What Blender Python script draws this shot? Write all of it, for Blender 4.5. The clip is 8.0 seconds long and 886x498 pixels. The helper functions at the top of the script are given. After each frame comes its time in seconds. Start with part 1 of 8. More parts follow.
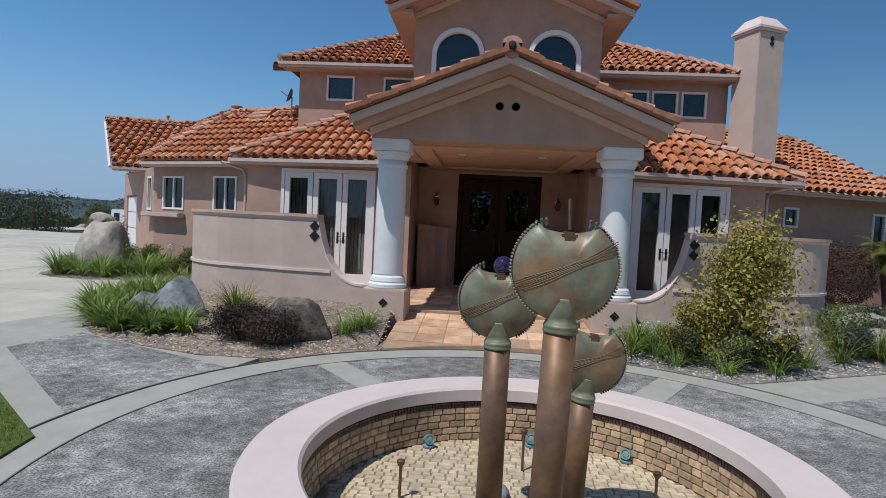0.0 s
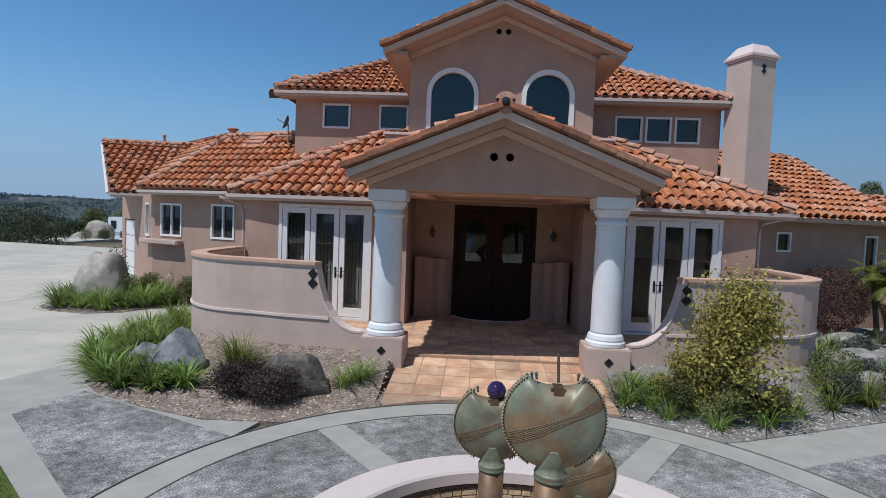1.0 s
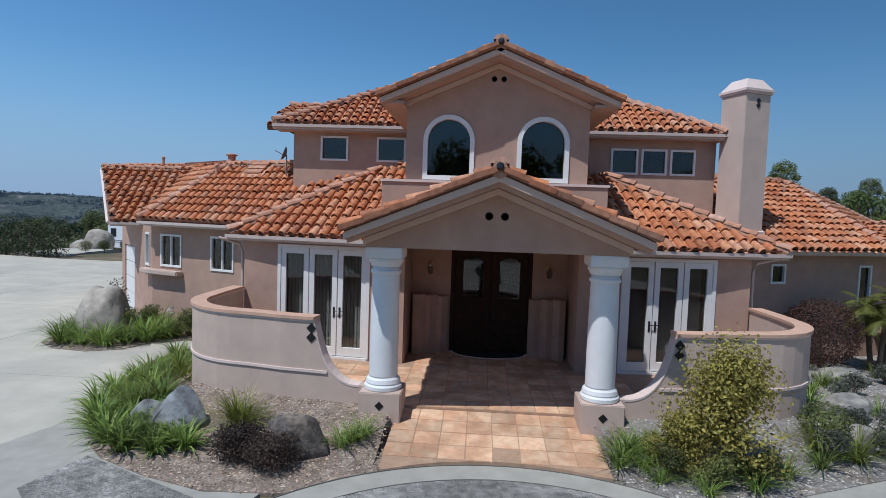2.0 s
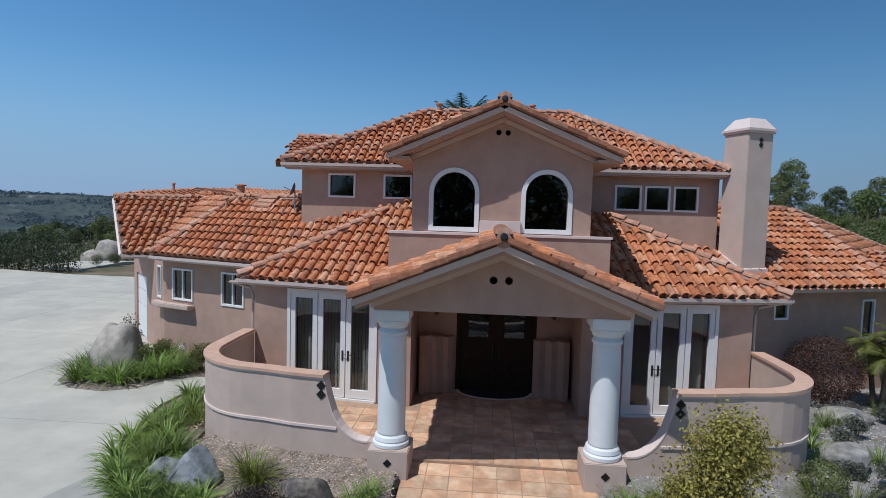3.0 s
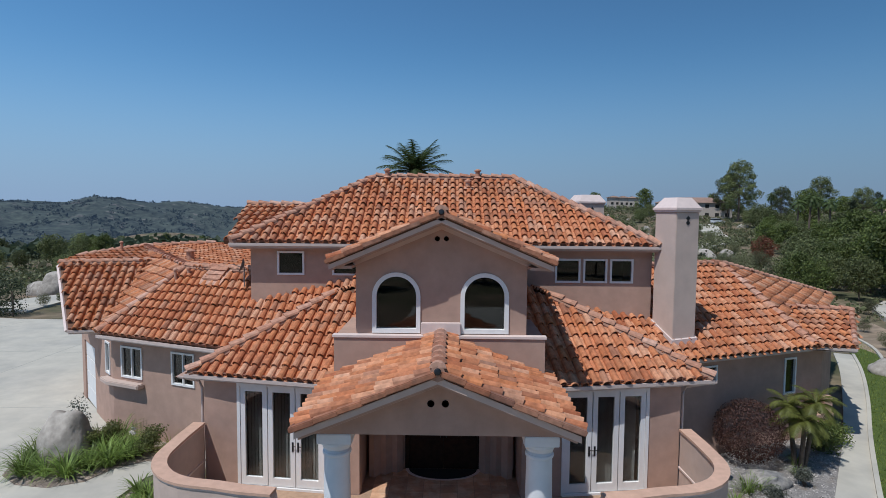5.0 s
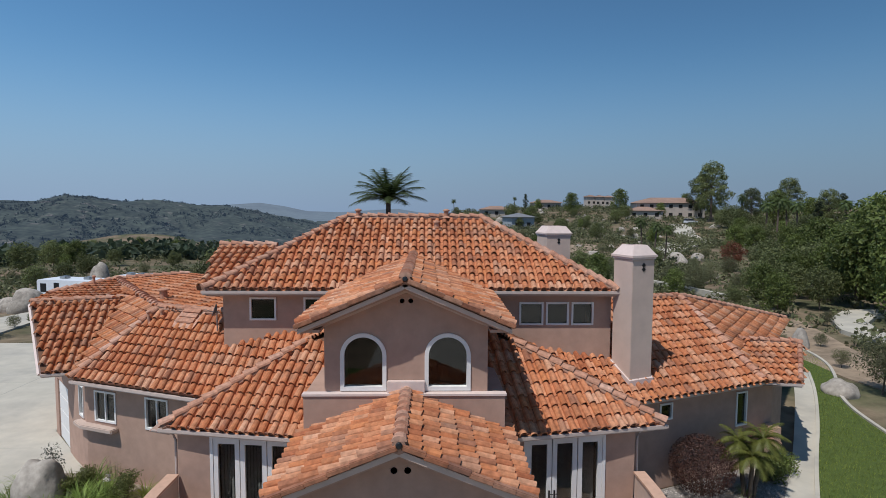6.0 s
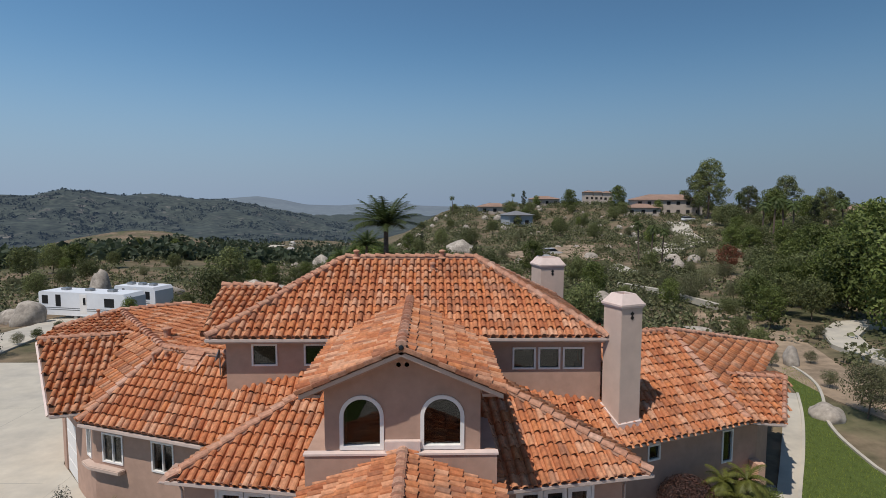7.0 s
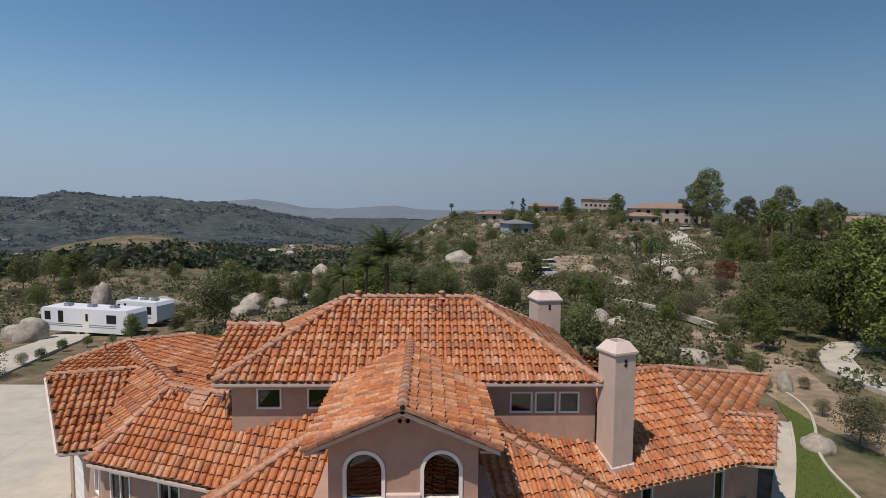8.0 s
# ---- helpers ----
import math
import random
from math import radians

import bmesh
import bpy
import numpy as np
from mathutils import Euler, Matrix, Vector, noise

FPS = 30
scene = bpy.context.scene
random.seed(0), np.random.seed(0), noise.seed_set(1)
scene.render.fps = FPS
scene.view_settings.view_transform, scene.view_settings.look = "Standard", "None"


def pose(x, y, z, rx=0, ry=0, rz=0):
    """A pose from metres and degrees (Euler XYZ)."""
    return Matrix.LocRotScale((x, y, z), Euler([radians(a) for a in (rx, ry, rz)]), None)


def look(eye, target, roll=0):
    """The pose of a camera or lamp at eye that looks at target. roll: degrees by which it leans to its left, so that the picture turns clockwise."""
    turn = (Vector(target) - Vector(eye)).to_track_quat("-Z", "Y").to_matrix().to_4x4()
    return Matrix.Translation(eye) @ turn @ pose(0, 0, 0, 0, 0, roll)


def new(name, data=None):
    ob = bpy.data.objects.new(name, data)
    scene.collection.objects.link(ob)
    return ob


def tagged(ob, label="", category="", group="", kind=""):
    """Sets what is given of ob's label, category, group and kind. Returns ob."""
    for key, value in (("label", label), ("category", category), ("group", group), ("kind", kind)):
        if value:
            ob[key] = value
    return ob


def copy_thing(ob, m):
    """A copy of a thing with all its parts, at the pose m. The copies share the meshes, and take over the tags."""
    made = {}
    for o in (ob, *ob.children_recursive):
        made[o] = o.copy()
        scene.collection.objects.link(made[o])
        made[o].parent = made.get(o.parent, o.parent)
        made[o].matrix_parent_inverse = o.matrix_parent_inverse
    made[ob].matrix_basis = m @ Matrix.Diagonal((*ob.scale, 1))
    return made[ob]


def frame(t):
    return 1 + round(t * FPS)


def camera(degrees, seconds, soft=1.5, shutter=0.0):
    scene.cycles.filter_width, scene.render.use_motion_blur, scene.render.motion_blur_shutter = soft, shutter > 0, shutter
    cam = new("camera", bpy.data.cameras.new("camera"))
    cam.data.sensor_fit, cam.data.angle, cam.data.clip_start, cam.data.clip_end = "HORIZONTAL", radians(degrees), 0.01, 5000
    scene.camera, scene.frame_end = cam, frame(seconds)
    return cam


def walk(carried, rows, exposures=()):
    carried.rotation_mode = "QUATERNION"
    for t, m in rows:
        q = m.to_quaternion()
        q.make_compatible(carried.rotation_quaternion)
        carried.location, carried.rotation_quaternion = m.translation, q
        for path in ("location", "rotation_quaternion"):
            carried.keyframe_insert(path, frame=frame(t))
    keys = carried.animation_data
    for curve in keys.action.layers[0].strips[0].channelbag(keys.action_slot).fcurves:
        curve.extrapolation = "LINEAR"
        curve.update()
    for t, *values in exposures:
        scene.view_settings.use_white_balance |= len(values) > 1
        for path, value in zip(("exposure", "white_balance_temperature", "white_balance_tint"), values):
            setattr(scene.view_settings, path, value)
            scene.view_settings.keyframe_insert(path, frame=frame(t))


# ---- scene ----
# camera and its walk: seconds, x, y, z, yaw, pitch, roll
cam = camera(76.0, 8.0, soft=0.6)
ROWS = [
    (0.0, -0.271, -8.824, 1.773, 4.01, -2.61, -2.82),
    (0.5, -0.295, -8.899, 2.187, 3.98, -2.91, -2.53),
    (1.0, -0.282, -8.915, 2.626, 3.75, -3.07, -2.23),
    (1.5, -0.254, -8.940, 3.103, 3.54, -3.28, -2.01),
    (3.0, -0.259, -9.157, 4.725, 4.39, -3.82, -1.66),
    (3.5, -0.341, -9.267, 5.242, 4.49, -3.86, -1.56),
    (4.0, -0.335, -9.293, 5.760, 4.22, -3.86, -1.27),
    (4.5, -0.126, -9.354, 6.326, 2.93, -3.88, -0.89),
    (5.0, 0.182, -9.467, 6.935, 0.73, -3.88, -0.51),
    (6.5, 0.570, -10.192, 9.259, -1.53, -4.53, -0.24),
    (7.0, 0.599, -10.376, 10.128, -1.49, -4.88, -0.11),
    (7.5, 0.614, -10.625, 10.821, -1.52, -4.59, -0.28),
    (8.0, 0.556, -10.812, 11.553, -1.57, -4.51, -0.42),
]
walk(cam, [(t, pose(x, y, z, 0, 0, yaw) @ pose(0, 0, 0, 90 + pitch, 0, 0) @ pose(0, 0, 0, 0, 0, -roll)) for t, x, y, z, yaw, pitch, roll in ROWS],
     exposures=[(0.0, 0.0, 6050, 9), (1.5, 0.0, 5800, 8), (3.5, -0.04, 5750, 7), (5.0, -0.06, 5850, 8), (6.5, -0.07, 6450, 10), (8.0, -0.05, 7000, 13)])

# world, sun and exposure
SUN = Vector((-0.36, -0.40, 1.0)).normalized()
world = bpy.data.worlds.new("world")
scene.world = world
world.use_nodes = True
wn = world.node_tree
sky = wn.nodes.new("ShaderNodeTexSky")
sky.sky_type, sky.sun_disc = "NISHITA", False
sky.sun_elevation = math.asin(SUN.z)
sky.sun_rotation = math.atan2(SUN.x, SUN.y)
sky.altitude, sky.air_density, sky.dust_density, sky.ozone_density = 200, 1.0, 0.35, 1.0
wn.nodes["Background"].inputs["Strength"].default_value = 0.095
# a pale haze that thickens towards the horizon all round
tint = wn.nodes.new("ShaderNodeVectorMath")
tint.operation = "MULTIPLY"
tint.inputs[1].default_value = (0.62, 0.92, 1.07)
wn.links.new(sky.outputs["Color"], tint.inputs[0])
wco = wn.nodes.new("ShaderNodeTexCoord")
wsep = wn.nodes.new("ShaderNodeSeparateXYZ")
wn.links.new(wco.outputs["Generated"], wsep.inputs[0])
hz = wn.nodes.new("ShaderNodeMapRange")
hz.interpolation_type = "SMOOTHERSTEP"
for i, v in enumerate((-0.05, 0.30, 0.95, 0.0)):
    hz.inputs[1 + i].default_value = v
wn.links.new(wsep.outputs["Z"], hz.inputs[0])
hmix = wn.nodes.new("ShaderNodeMix")
hmix.data_type = "RGBA"
hmix.inputs[7].default_value = (2.72, 3.62, 5.15, 1)
wn.links.new(hz.outputs[0], hmix.inputs[0])
wn.links.new(tint.outputs[0], hmix.inputs[6])
# the sky deepens smoothly away from the sun's side
side = wn.nodes.new("ShaderNodeMapRange")
side.interpolation_type = "SMOOTHSTEP"
for i, v in enumerate((-0.85, 0.85, 1.12, 0.74)):
    side.inputs[1 + i].default_value = v
wn.links.new(wsep.outputs["X"], side.inputs[0])
deep = wn.nodes.new("ShaderNodeVectorMath")
deep.operation = "SCALE"
wn.links.new(hmix.outputs[2], deep.inputs[0])
wn.links.new(side.outputs[0], deep.inputs["Scale"])
wn.links.new(deep.outputs[0], wn.nodes["Background"].inputs["Color"])
sun_lamp = bpy.data.lights.new("sun", "SUN")
sun_lamp.energy, sun_lamp.angle, sun_lamp.color = 3.6, radians(0.55), (1.0, 0.955, 0.89)
sun_ob = new("sun", sun_lamp)
sun_ob.matrix_world = look(SUN * 60, (0, 0, 0))

# materials


def material(name, color, rough=0.8, dark=0.8, light=1.12, scale=6.0, bump=0.0, bump_scale=60.0,
             metal=0.0, vary=0.0, spec=0.5, detail=6.0, second=None, second_scale=1.0, second_edge=(0.45, 0.6), island=0.0, trans=0.0):
    """A noise-mottled surface: fine grain, broad stains, an optional second colour in patches, and a shift from piece to piece."""
    m = bpy.data.materials.new(name)
    m.use_nodes = True
    t = m.node_tree
    n, l = t.nodes, t.links
    b = n["Principled BSDF"]
    b.inputs["Roughness"].default_value = rough
    b.inputs["Metallic"].default_value = metal
    b.inputs["Specular IOR Level"].default_value = spec
    co = n.new("ShaderNodeTexCoord")
    geo = n.new("ShaderNodeNewGeometry")

    def noise_at(s, d=detail, r=0.6):
        q = n.new("ShaderNodeTexNoise")
        q.inputs["Scale"].default_value, q.inputs["Detail"].default_value, q.inputs["Roughness"].default_value = s, d, r
        l.new(geo.outputs["Position"], q.inputs["Vector"])
        return q.outputs["Fac"]

    def ramp(f, a, b2, v0, v1):
        r = n.new("ShaderNodeMapRange")
        r.inputs[1].default_value, r.inputs[2].default_value, r.inputs[3].default_value, r.inputs[4].default_value = a, b2, v0, v1
        l.new(f, r.inputs[0])
        return r.outputs[0]

    def mul(c, f):
        x = n.new("ShaderNodeVectorMath")
        x.operation = "SCALE"
        l.new(c, x.inputs[0])
        l.new(f, x.inputs["Scale"])
        return x.outputs[0]
    rgb = n.new("ShaderNodeRGB")
    rgb.outputs[0].default_value = (*color, 1)
    c = rgb.outputs[0]
    if second:
        mx = n.new("ShaderNodeMix")
        mx.data_type = "RGBA"
        l.new(ramp(noise_at(second_scale), second_edge[0], second_edge[1], 0, 1), mx.inputs[0])
        l.new(c, mx.inputs[6])
        mx.inputs[7].default_value = (*second, 1)
        c = mx.outputs[2]
    c = mul(c, ramp(noise_at(scale), 0.3, 0.7, dark, light))
    c = mul(c, ramp(noise_at(scale * 0.13, 3), 0.3, 0.7, 0.5 + dark / 2, 0.5 + light / 2))
    if vary:
        info = n.new("ShaderNodeObjectInfo")
        c = mul(c, ramp(info.outputs["Random"], 0, 1, 1 - vary, 1 + vary))
    if island:
        c = mul(c, ramp(geo.outputs["Random Per Island"], 0, 1, 1 - island, 1 + island))
    l.new(c, b.inputs["Base Color"])
    if trans:
        b.inputs["Transmission Weight"].default_value = trans
    if bump:
        bp = n.new("ShaderNodeBump")
        bp.inputs["Strength"].default_value, bp.inputs["Distance"].default_value = bump, 0.02
        l.new(noise_at(bump_scale, 8), bp.inputs["Height"])
        l.new(bp.outputs[0], b.inputs["Normal"])
    return m


def terracotta(name, per_island, hues):
    """Clay roof tile: the colour steps from tile to tile through several clay hues, with lichen grey and dark soot blotches."""
    m = bpy.data.materials.new(name)
    m.use_nodes = True
    t = m.node_tree
    n, l = t.nodes, t.links
    b = n["Principled BSDF"]
    b.inputs["Roughness"].default_value, b.inputs["Specular IOR Level"].default_value = 0.82, 0.3
    geo = n.new("ShaderNodeNewGeometry")
    src = geo.outputs["Random Per Island"] if per_island else n.new("ShaderNodeObjectInfo").outputs["Random"]
    cr = n.new("ShaderNodeValToRGB")
    cr.color_ramp.interpolation = "LINEAR"
    els = cr.color_ramp.elements
    for i, h in enumerate(hues):
        e = els[i] if i < 2 else els.new(i / (len(hues) - 1))
        e.position, e.color = i / (len(hues) - 1), (*h, 1)
    l.new(src, cr.inputs[0])
    ns = n.new("ShaderNodeTexNoise")
    ns.inputs["Scale"].default_value, ns.inputs["Detail"].default_value = 9.0, 7
    l.new(geo.outputs["Position"], ns.inputs["Vector"])
    mr = n.new("ShaderNodeMapRange")
    for i, v in enumerate((0.3, 0.7, 0.72, 1.25)):
        mr.inputs[1 + i].default_value = v
    l.new(ns.outputs["Fac"], mr.inputs[0])
    sc = n.new("ShaderNodeVectorMath")
    sc.operation = "SCALE"
    l.new(cr.outputs[0], sc.inputs[0])
    l.new(mr.outputs[0], sc.inputs["Scale"])
    ns2 = n.new("ShaderNodeTexNoise")
    ns2.inputs["Scale"].default_value, ns2.inputs["Detail"].default_value = 1.6, 9
    l.new(geo.outputs["Position"], ns2.inputs["Vector"])
    mr2 = n.new("ShaderNodeMapRange")
    for i, v in enumerate((0.58, 0.74, 0.0, 0.38)):
        mr2.inputs[1 + i].default_value = v
    l.new(ns2.outputs["Fac"], mr2.inputs[0])
    mx = n.new("ShaderNodeMix")
    mx.data_type = "RGBA"
    l.new(mr2.outputs[0], mx.inputs[0])
    l.new(sc.outputs[0], mx.inputs[6])
    mx.inputs[7].default_value = (0.23, 0.17, 0.13, 1)
    l.new(mx.outputs[2], b.inputs["Base Color"])
    bp = n.new("ShaderNodeBump")
    bp.inputs["Strength"].default_value, bp.inputs["Distance"].default_value = 0.35, 0.01
    l.new(ns.outputs["Fac"], bp.inputs["Height"])
    l.new(bp.outputs[0], b.inputs["Normal"])
    return m


CLAY = [(0.36, 0.115, 0.050), (0.53, 0.205, 0.096), (0.45, 0.152, 0.062), (0.60, 0.280, 0.150), (0.49, 0.175, 0.071), (0.60, 0.32, 0.195), (0.32, 0.128, 0.070), (0.55, 0.203, 0.080)]
M_TILE = terracotta("clay_tile_joined", True, CLAY)
M_TILE1 = terracotta("clay_tile", False, CLAY)
M_MORTAR = material("clay_mortar", (0.40, 0.225, 0.155), 0.95, 0.8, 1.15, 12.0)
M_RIDGE = terracotta("ridge_clay", False, [(0.40, 0.18, 0.11), (0.50, 0.27, 0.18), (0.45, 0.22, 0.14), (0.55, 0.33, 0.24)])
# darker copy of the clay: shade of the upright gable edge put into colour
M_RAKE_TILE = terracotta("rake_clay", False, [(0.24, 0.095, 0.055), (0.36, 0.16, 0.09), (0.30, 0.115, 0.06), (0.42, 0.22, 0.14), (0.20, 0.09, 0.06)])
M_UNDER = material("roof_underlay", (0.16, 0.075, 0.04), 0.9)
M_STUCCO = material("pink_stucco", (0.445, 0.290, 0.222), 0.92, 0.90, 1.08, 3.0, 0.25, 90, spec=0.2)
M_TRIM = material("cream_pink_trim", (0.70, 0.56, 0.50), 0.85, 0.93, 1.05, 4.0, 0.1, 60, spec=0.25)
M_RAKE = material("pale_pink_cornice", (0.58, 0.43, 0.35), 0.9, 0.93, 1.05, 4.0, 0.1, 60, spec=0.2)
# chimney stucco, paler than the house walls
M_CHIM = material("weathered_chimney_stucco", (0.60, 0.465, 0.39), 0.92, 0.92, 1.06, 2.0, 0.25, 90, spec=0.2)
M_CLOSE = material("clay_closure", (0.22, 0.095, 0.06), 0.9)
M_CAP = material("peach_wall_cap", (0.59, 0.37, 0.265), 0.85, 0.88, 1.08, 5.0, 0.1, 70, spec=0.25)
M_WHITE = material("white_column_paint", (0.74, 0.73, 0.72), 0.6, 0.94, 1.04, 3.0, 0.05, 40, spec=0.35)
M_FRAME = material("white_window_frame", (0.78, 0.75, 0.72), 0.5, 0.95, 1.03, 5.0)
M_GUTTER = material("pale_gutter", (0.55, 0.44, 0.39), 0.5, 0.92, 1.05, 5.0)
M_CONC = material("pale_concrete", (0.52, 0.47, 0.385), 0.9, 0.9, 1.07, 1.2, 0.1, 80, second=(0.45, 0.41, 0.345), second_scale=0.35, spec=0.3)
M_BAND = material("grey_concrete_band", (0.37, 0.345, 0.30), 0.9, 0.88, 1.08, 3.0, 0.15, 90, spec=0.3)
M_AGG = material("exposed_aggregate", (0.175, 0.165, 0.15), 0.9, 0.25, 1.95, 60.0, 0.8, 70, second=(0.29, 0.27, 0.25), second_scale=0.8, spec=0.3)
M_MULCH = material("bark_and_gravel", (0.20, 0.15, 0.115), 0.95, 0.5, 1.7, 30.0, 0.9, 55, second=(0.26, 0.21, 0.17), second_scale=5.0)
M_LAWN_SOIL = material("lawn_turf", (0.085, 0.115, 0.026), 0.9, 0.6, 1.4, 30.0, 0.6, 120, spec=0.2)
M_GROUND = material("dry_scrub_ground", (0.22, 0.16, 0.105), 0.95, 0.6, 1.3, 0.9, 0.0, second=(0.10, 0.10, 0.05), second_scale=0.10, second_edge=(0.42, 0.6), spec=0.2)
M_PATIO = material("patio_clay_tile", (0.545, 0.315, 0.19), 0.8, 0.8, 1.2, 4.0, 0.1, 40, vary=0.2, second=(0.60, 0.405, 0.265), second_scale=3.0, spec=0.2)
M_GROUT = material("patio_grout", (0.42, 0.27, 0.175), 0.95, 0.8, 1.1, 8.0)
M_DOOR = material("dark_stained_door", (0.030, 0.014, 0.008), 0.6, 0.7, 1.3, 7.0, spec=0.15)
# near-black: room shade as colour behind the glass; also mat and villa windows
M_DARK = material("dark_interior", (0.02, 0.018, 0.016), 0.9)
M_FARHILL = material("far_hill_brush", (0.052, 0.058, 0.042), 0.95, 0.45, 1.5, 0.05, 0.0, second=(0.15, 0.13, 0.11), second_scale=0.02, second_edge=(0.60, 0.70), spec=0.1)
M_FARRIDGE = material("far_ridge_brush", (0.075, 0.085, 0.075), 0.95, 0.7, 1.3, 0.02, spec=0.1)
# blue emission paints the haze of distance onto far hills and ridge
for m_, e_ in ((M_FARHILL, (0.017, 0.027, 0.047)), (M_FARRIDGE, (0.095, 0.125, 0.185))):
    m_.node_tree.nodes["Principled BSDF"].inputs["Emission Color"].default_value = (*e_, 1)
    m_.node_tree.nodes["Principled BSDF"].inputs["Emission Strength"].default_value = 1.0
M_TRACK = material("bare_dirt", (0.35, 0.26, 0.18), 0.95, 0.75, 1.2, 1.5, 0.2, 12, second=(0.26, 0.195, 0.135), second_scale=0.3, spec=0.15)
M_GRAVEL = material("grey_gravel_bed", (0.24, 0.215, 0.195), 0.95, 0.55, 1.5, 34.0, 0.9, 60, second=(0.19, 0.15, 0.115), second_scale=1.6, second_edge=(0.5, 0.65))
M_BLACK = material("black_diamond_tile", (0.012, 0.012, 0.013), 0.35)
M_BLIND = material("vertical_blind_fabric", (0.42, 0.40, 0.37), 0.8, vary=0.12)
M_METAL = material("dark_metal", (0.05, 0.05, 0.052), 0.4, metal=0.8)
M_STEEL = material("grey_metal", (0.36, 0.37, 0.38), 0.4, metal=0.7)
M_ROCK = material("granite_boulder", (0.31, 0.28, 0.245), 0.92, 0.6, 1.3, 7.0, 0.8, 16, second=(0.22, 0.205, 0.19), second_scale=2.2, spec=0.25)
M_ROCKP = material("pale_granite", (0.47, 0.41, 0.345), 0.92, 0.65, 1.2, 3.0, 0.7, 9, second=(0.33, 0.285, 0.24), second_scale=0.8, spec=0.2)
M_ROCKB = material("blue_grey_granite", (0.27, 0.275, 0.28), 0.9, 0.55, 1.35, 7.0, 0.9, 14, second=(0.16, 0.155, 0.15), second_scale=3.0, spec=0.25)
M_BARK = material("tree_bark", (0.13, 0.095, 0.07), 0.95, 0.6, 1.3, 14.0, 0.6, 30)
M_LAMP = material("brass_sconce", (0.45, 0.33, 0.16), 0.35, metal=0.9)


def leaf(name, color, vary=0.45, rough=0.55, back=0.38):
    """Foliage: the green steps from leaf to leaf, and some light passes through."""
    m = bpy.data.materials.new(name)
    m.use_nodes = True
    t = m.node_tree
    n, l = t.nodes, t.links
    b = n["Principled BSDF"]
    b.inputs["Roughness"].default_value, b.inputs["Specular IOR Level"].default_value = rough, 0.35
    geo = n.new("ShaderNodeNewGeometry")
    mr = n.new("ShaderNodeMapRange")
    mr.inputs[3].default_value, mr.inputs[4].default_value = 1 - vary, 1 + vary
    l.new(geo.outputs["Random Per Island"], mr.inputs[0])
    sc = n.new("ShaderNodeVectorMath")
    sc.operation = "SCALE"
    sc.inputs[0].default_value = color
    l.new(mr.outputs[0], sc.inputs["Scale"])
    info = n.new("ShaderNodeObjectInfo")
    mr2 = n.new("ShaderNodeMapRange")
    mr2.inputs[3].default_value, mr2.inputs[4].default_value = 0.65, 1.4
    l.new(info.outputs["Random"], mr2.inputs[0])
    sc2 = n.new("ShaderNodeVectorMath")
    sc2.operation = "SCALE"
    l.new(sc.outputs[0], sc2.inputs[0])
    l.new(mr2.outputs[0], sc2.inputs["Scale"])
    l.new(sc2.outputs[0], b.inputs["Base Color"])
    tr = n.new("ShaderNodeBsdfTranslucent")
    l.new(sc2.outputs[0], tr.inputs["Color"])
    mix = n.new("ShaderNodeMixShader")
    mix.inputs[0].default_value = back
    out = n["Material Output"]
    l.new(b.outputs[0], mix.inputs[1])
    l.new(tr.outputs[0], mix.inputs[2])
    l.new(mix.outputs[0], out.inputs["Surface"])
    return m


L_OAK = leaf("oak_leaf", (0.145, 0.16, 0.060))
L_OLIVE = leaf("olive_leaf", (0.17, 0.17, 0.085))
L_BRIGHT = leaf("bright_leaf", (0.135, 0.165, 0.042))
L_DARK = leaf("dark_leaf", (0.045, 0.058, 0.028))
L_YELLOW = leaf("yellow_green_leaf", (0.35, 0.30, 0.075), 0.55)
L_RED = leaf("dark_red_leaf", (0.085, 0.040, 0.030), 0.4)
L_PURPLE = leaf("dull_purple_leaf", (0.075, 0.052, 0.04), 0.45)
L_STRAP = leaf("strap_leaf", (0.20, 0.27, 0.062), 0.45)
L_PALM = leaf("palm_frond", (0.085, 0.115, 0.035), 0.35)
L_PALMY = leaf("yellow_palm_frond", (0.20, 0.21, 0.045), 0.35)
L_GREY = leaf("grey_sage_leaf", (0.145, 0.15, 0.115), 0.4)
L_DRY = leaf("dry_grass", (0.27, 0.21, 0.11), 0.35)
L_BLOOM = leaf("pale_flower", (0.6, 0.55, 0.5), 0.3)

M_GLASS = bpy.data.materials.new("window_glass")
M_GLASS.use_nodes = True
gb = M_GLASS.node_tree.nodes["Principled BSDF"]
gb.inputs["Base Color"].default_value = (0.38, 0.41, 0.42, 1)
gb.inputs["Roughness"].default_value = 0.02
gb.inputs["Transmission Weight"].default_value = 1.0
gb.inputs["IOR"].default_value = 1.54
M_RIM = material("fountain_rim_pink", (0.64, 0.525, 0.475), 0.8, 0.95, 1.04, 3.0, 0.08, 60, spec=0.3)
M_STONE = material("tumbled_stone_tile", (0.52, 0.36, 0.215), 0.85, 0.7, 1.25, 22.0, 0.4, 60, vary=0.3)
M_STONEJ = material("tumbled_stone_floor", (0.54, 0.43, 0.29), 0.85, 0.75, 1.2, 22.0, 0.3, 60, island=0.16)
M_SGROUT = material("stone_grout", (0.27, 0.20, 0.12), 0.95)
M_MOSAIC = material("brown_mosaic", (0.085, 0.045, 0.035), 0.5, island=0.45)
M_VERD = material("verdigris", (0.16, 0.30, 0.30), 0.7, 0.6, 1.3, 30.0, metal=0.2)
M_GLASSL = material("lamp_lens", (0.22, 0.31, 0.30), 0.2)
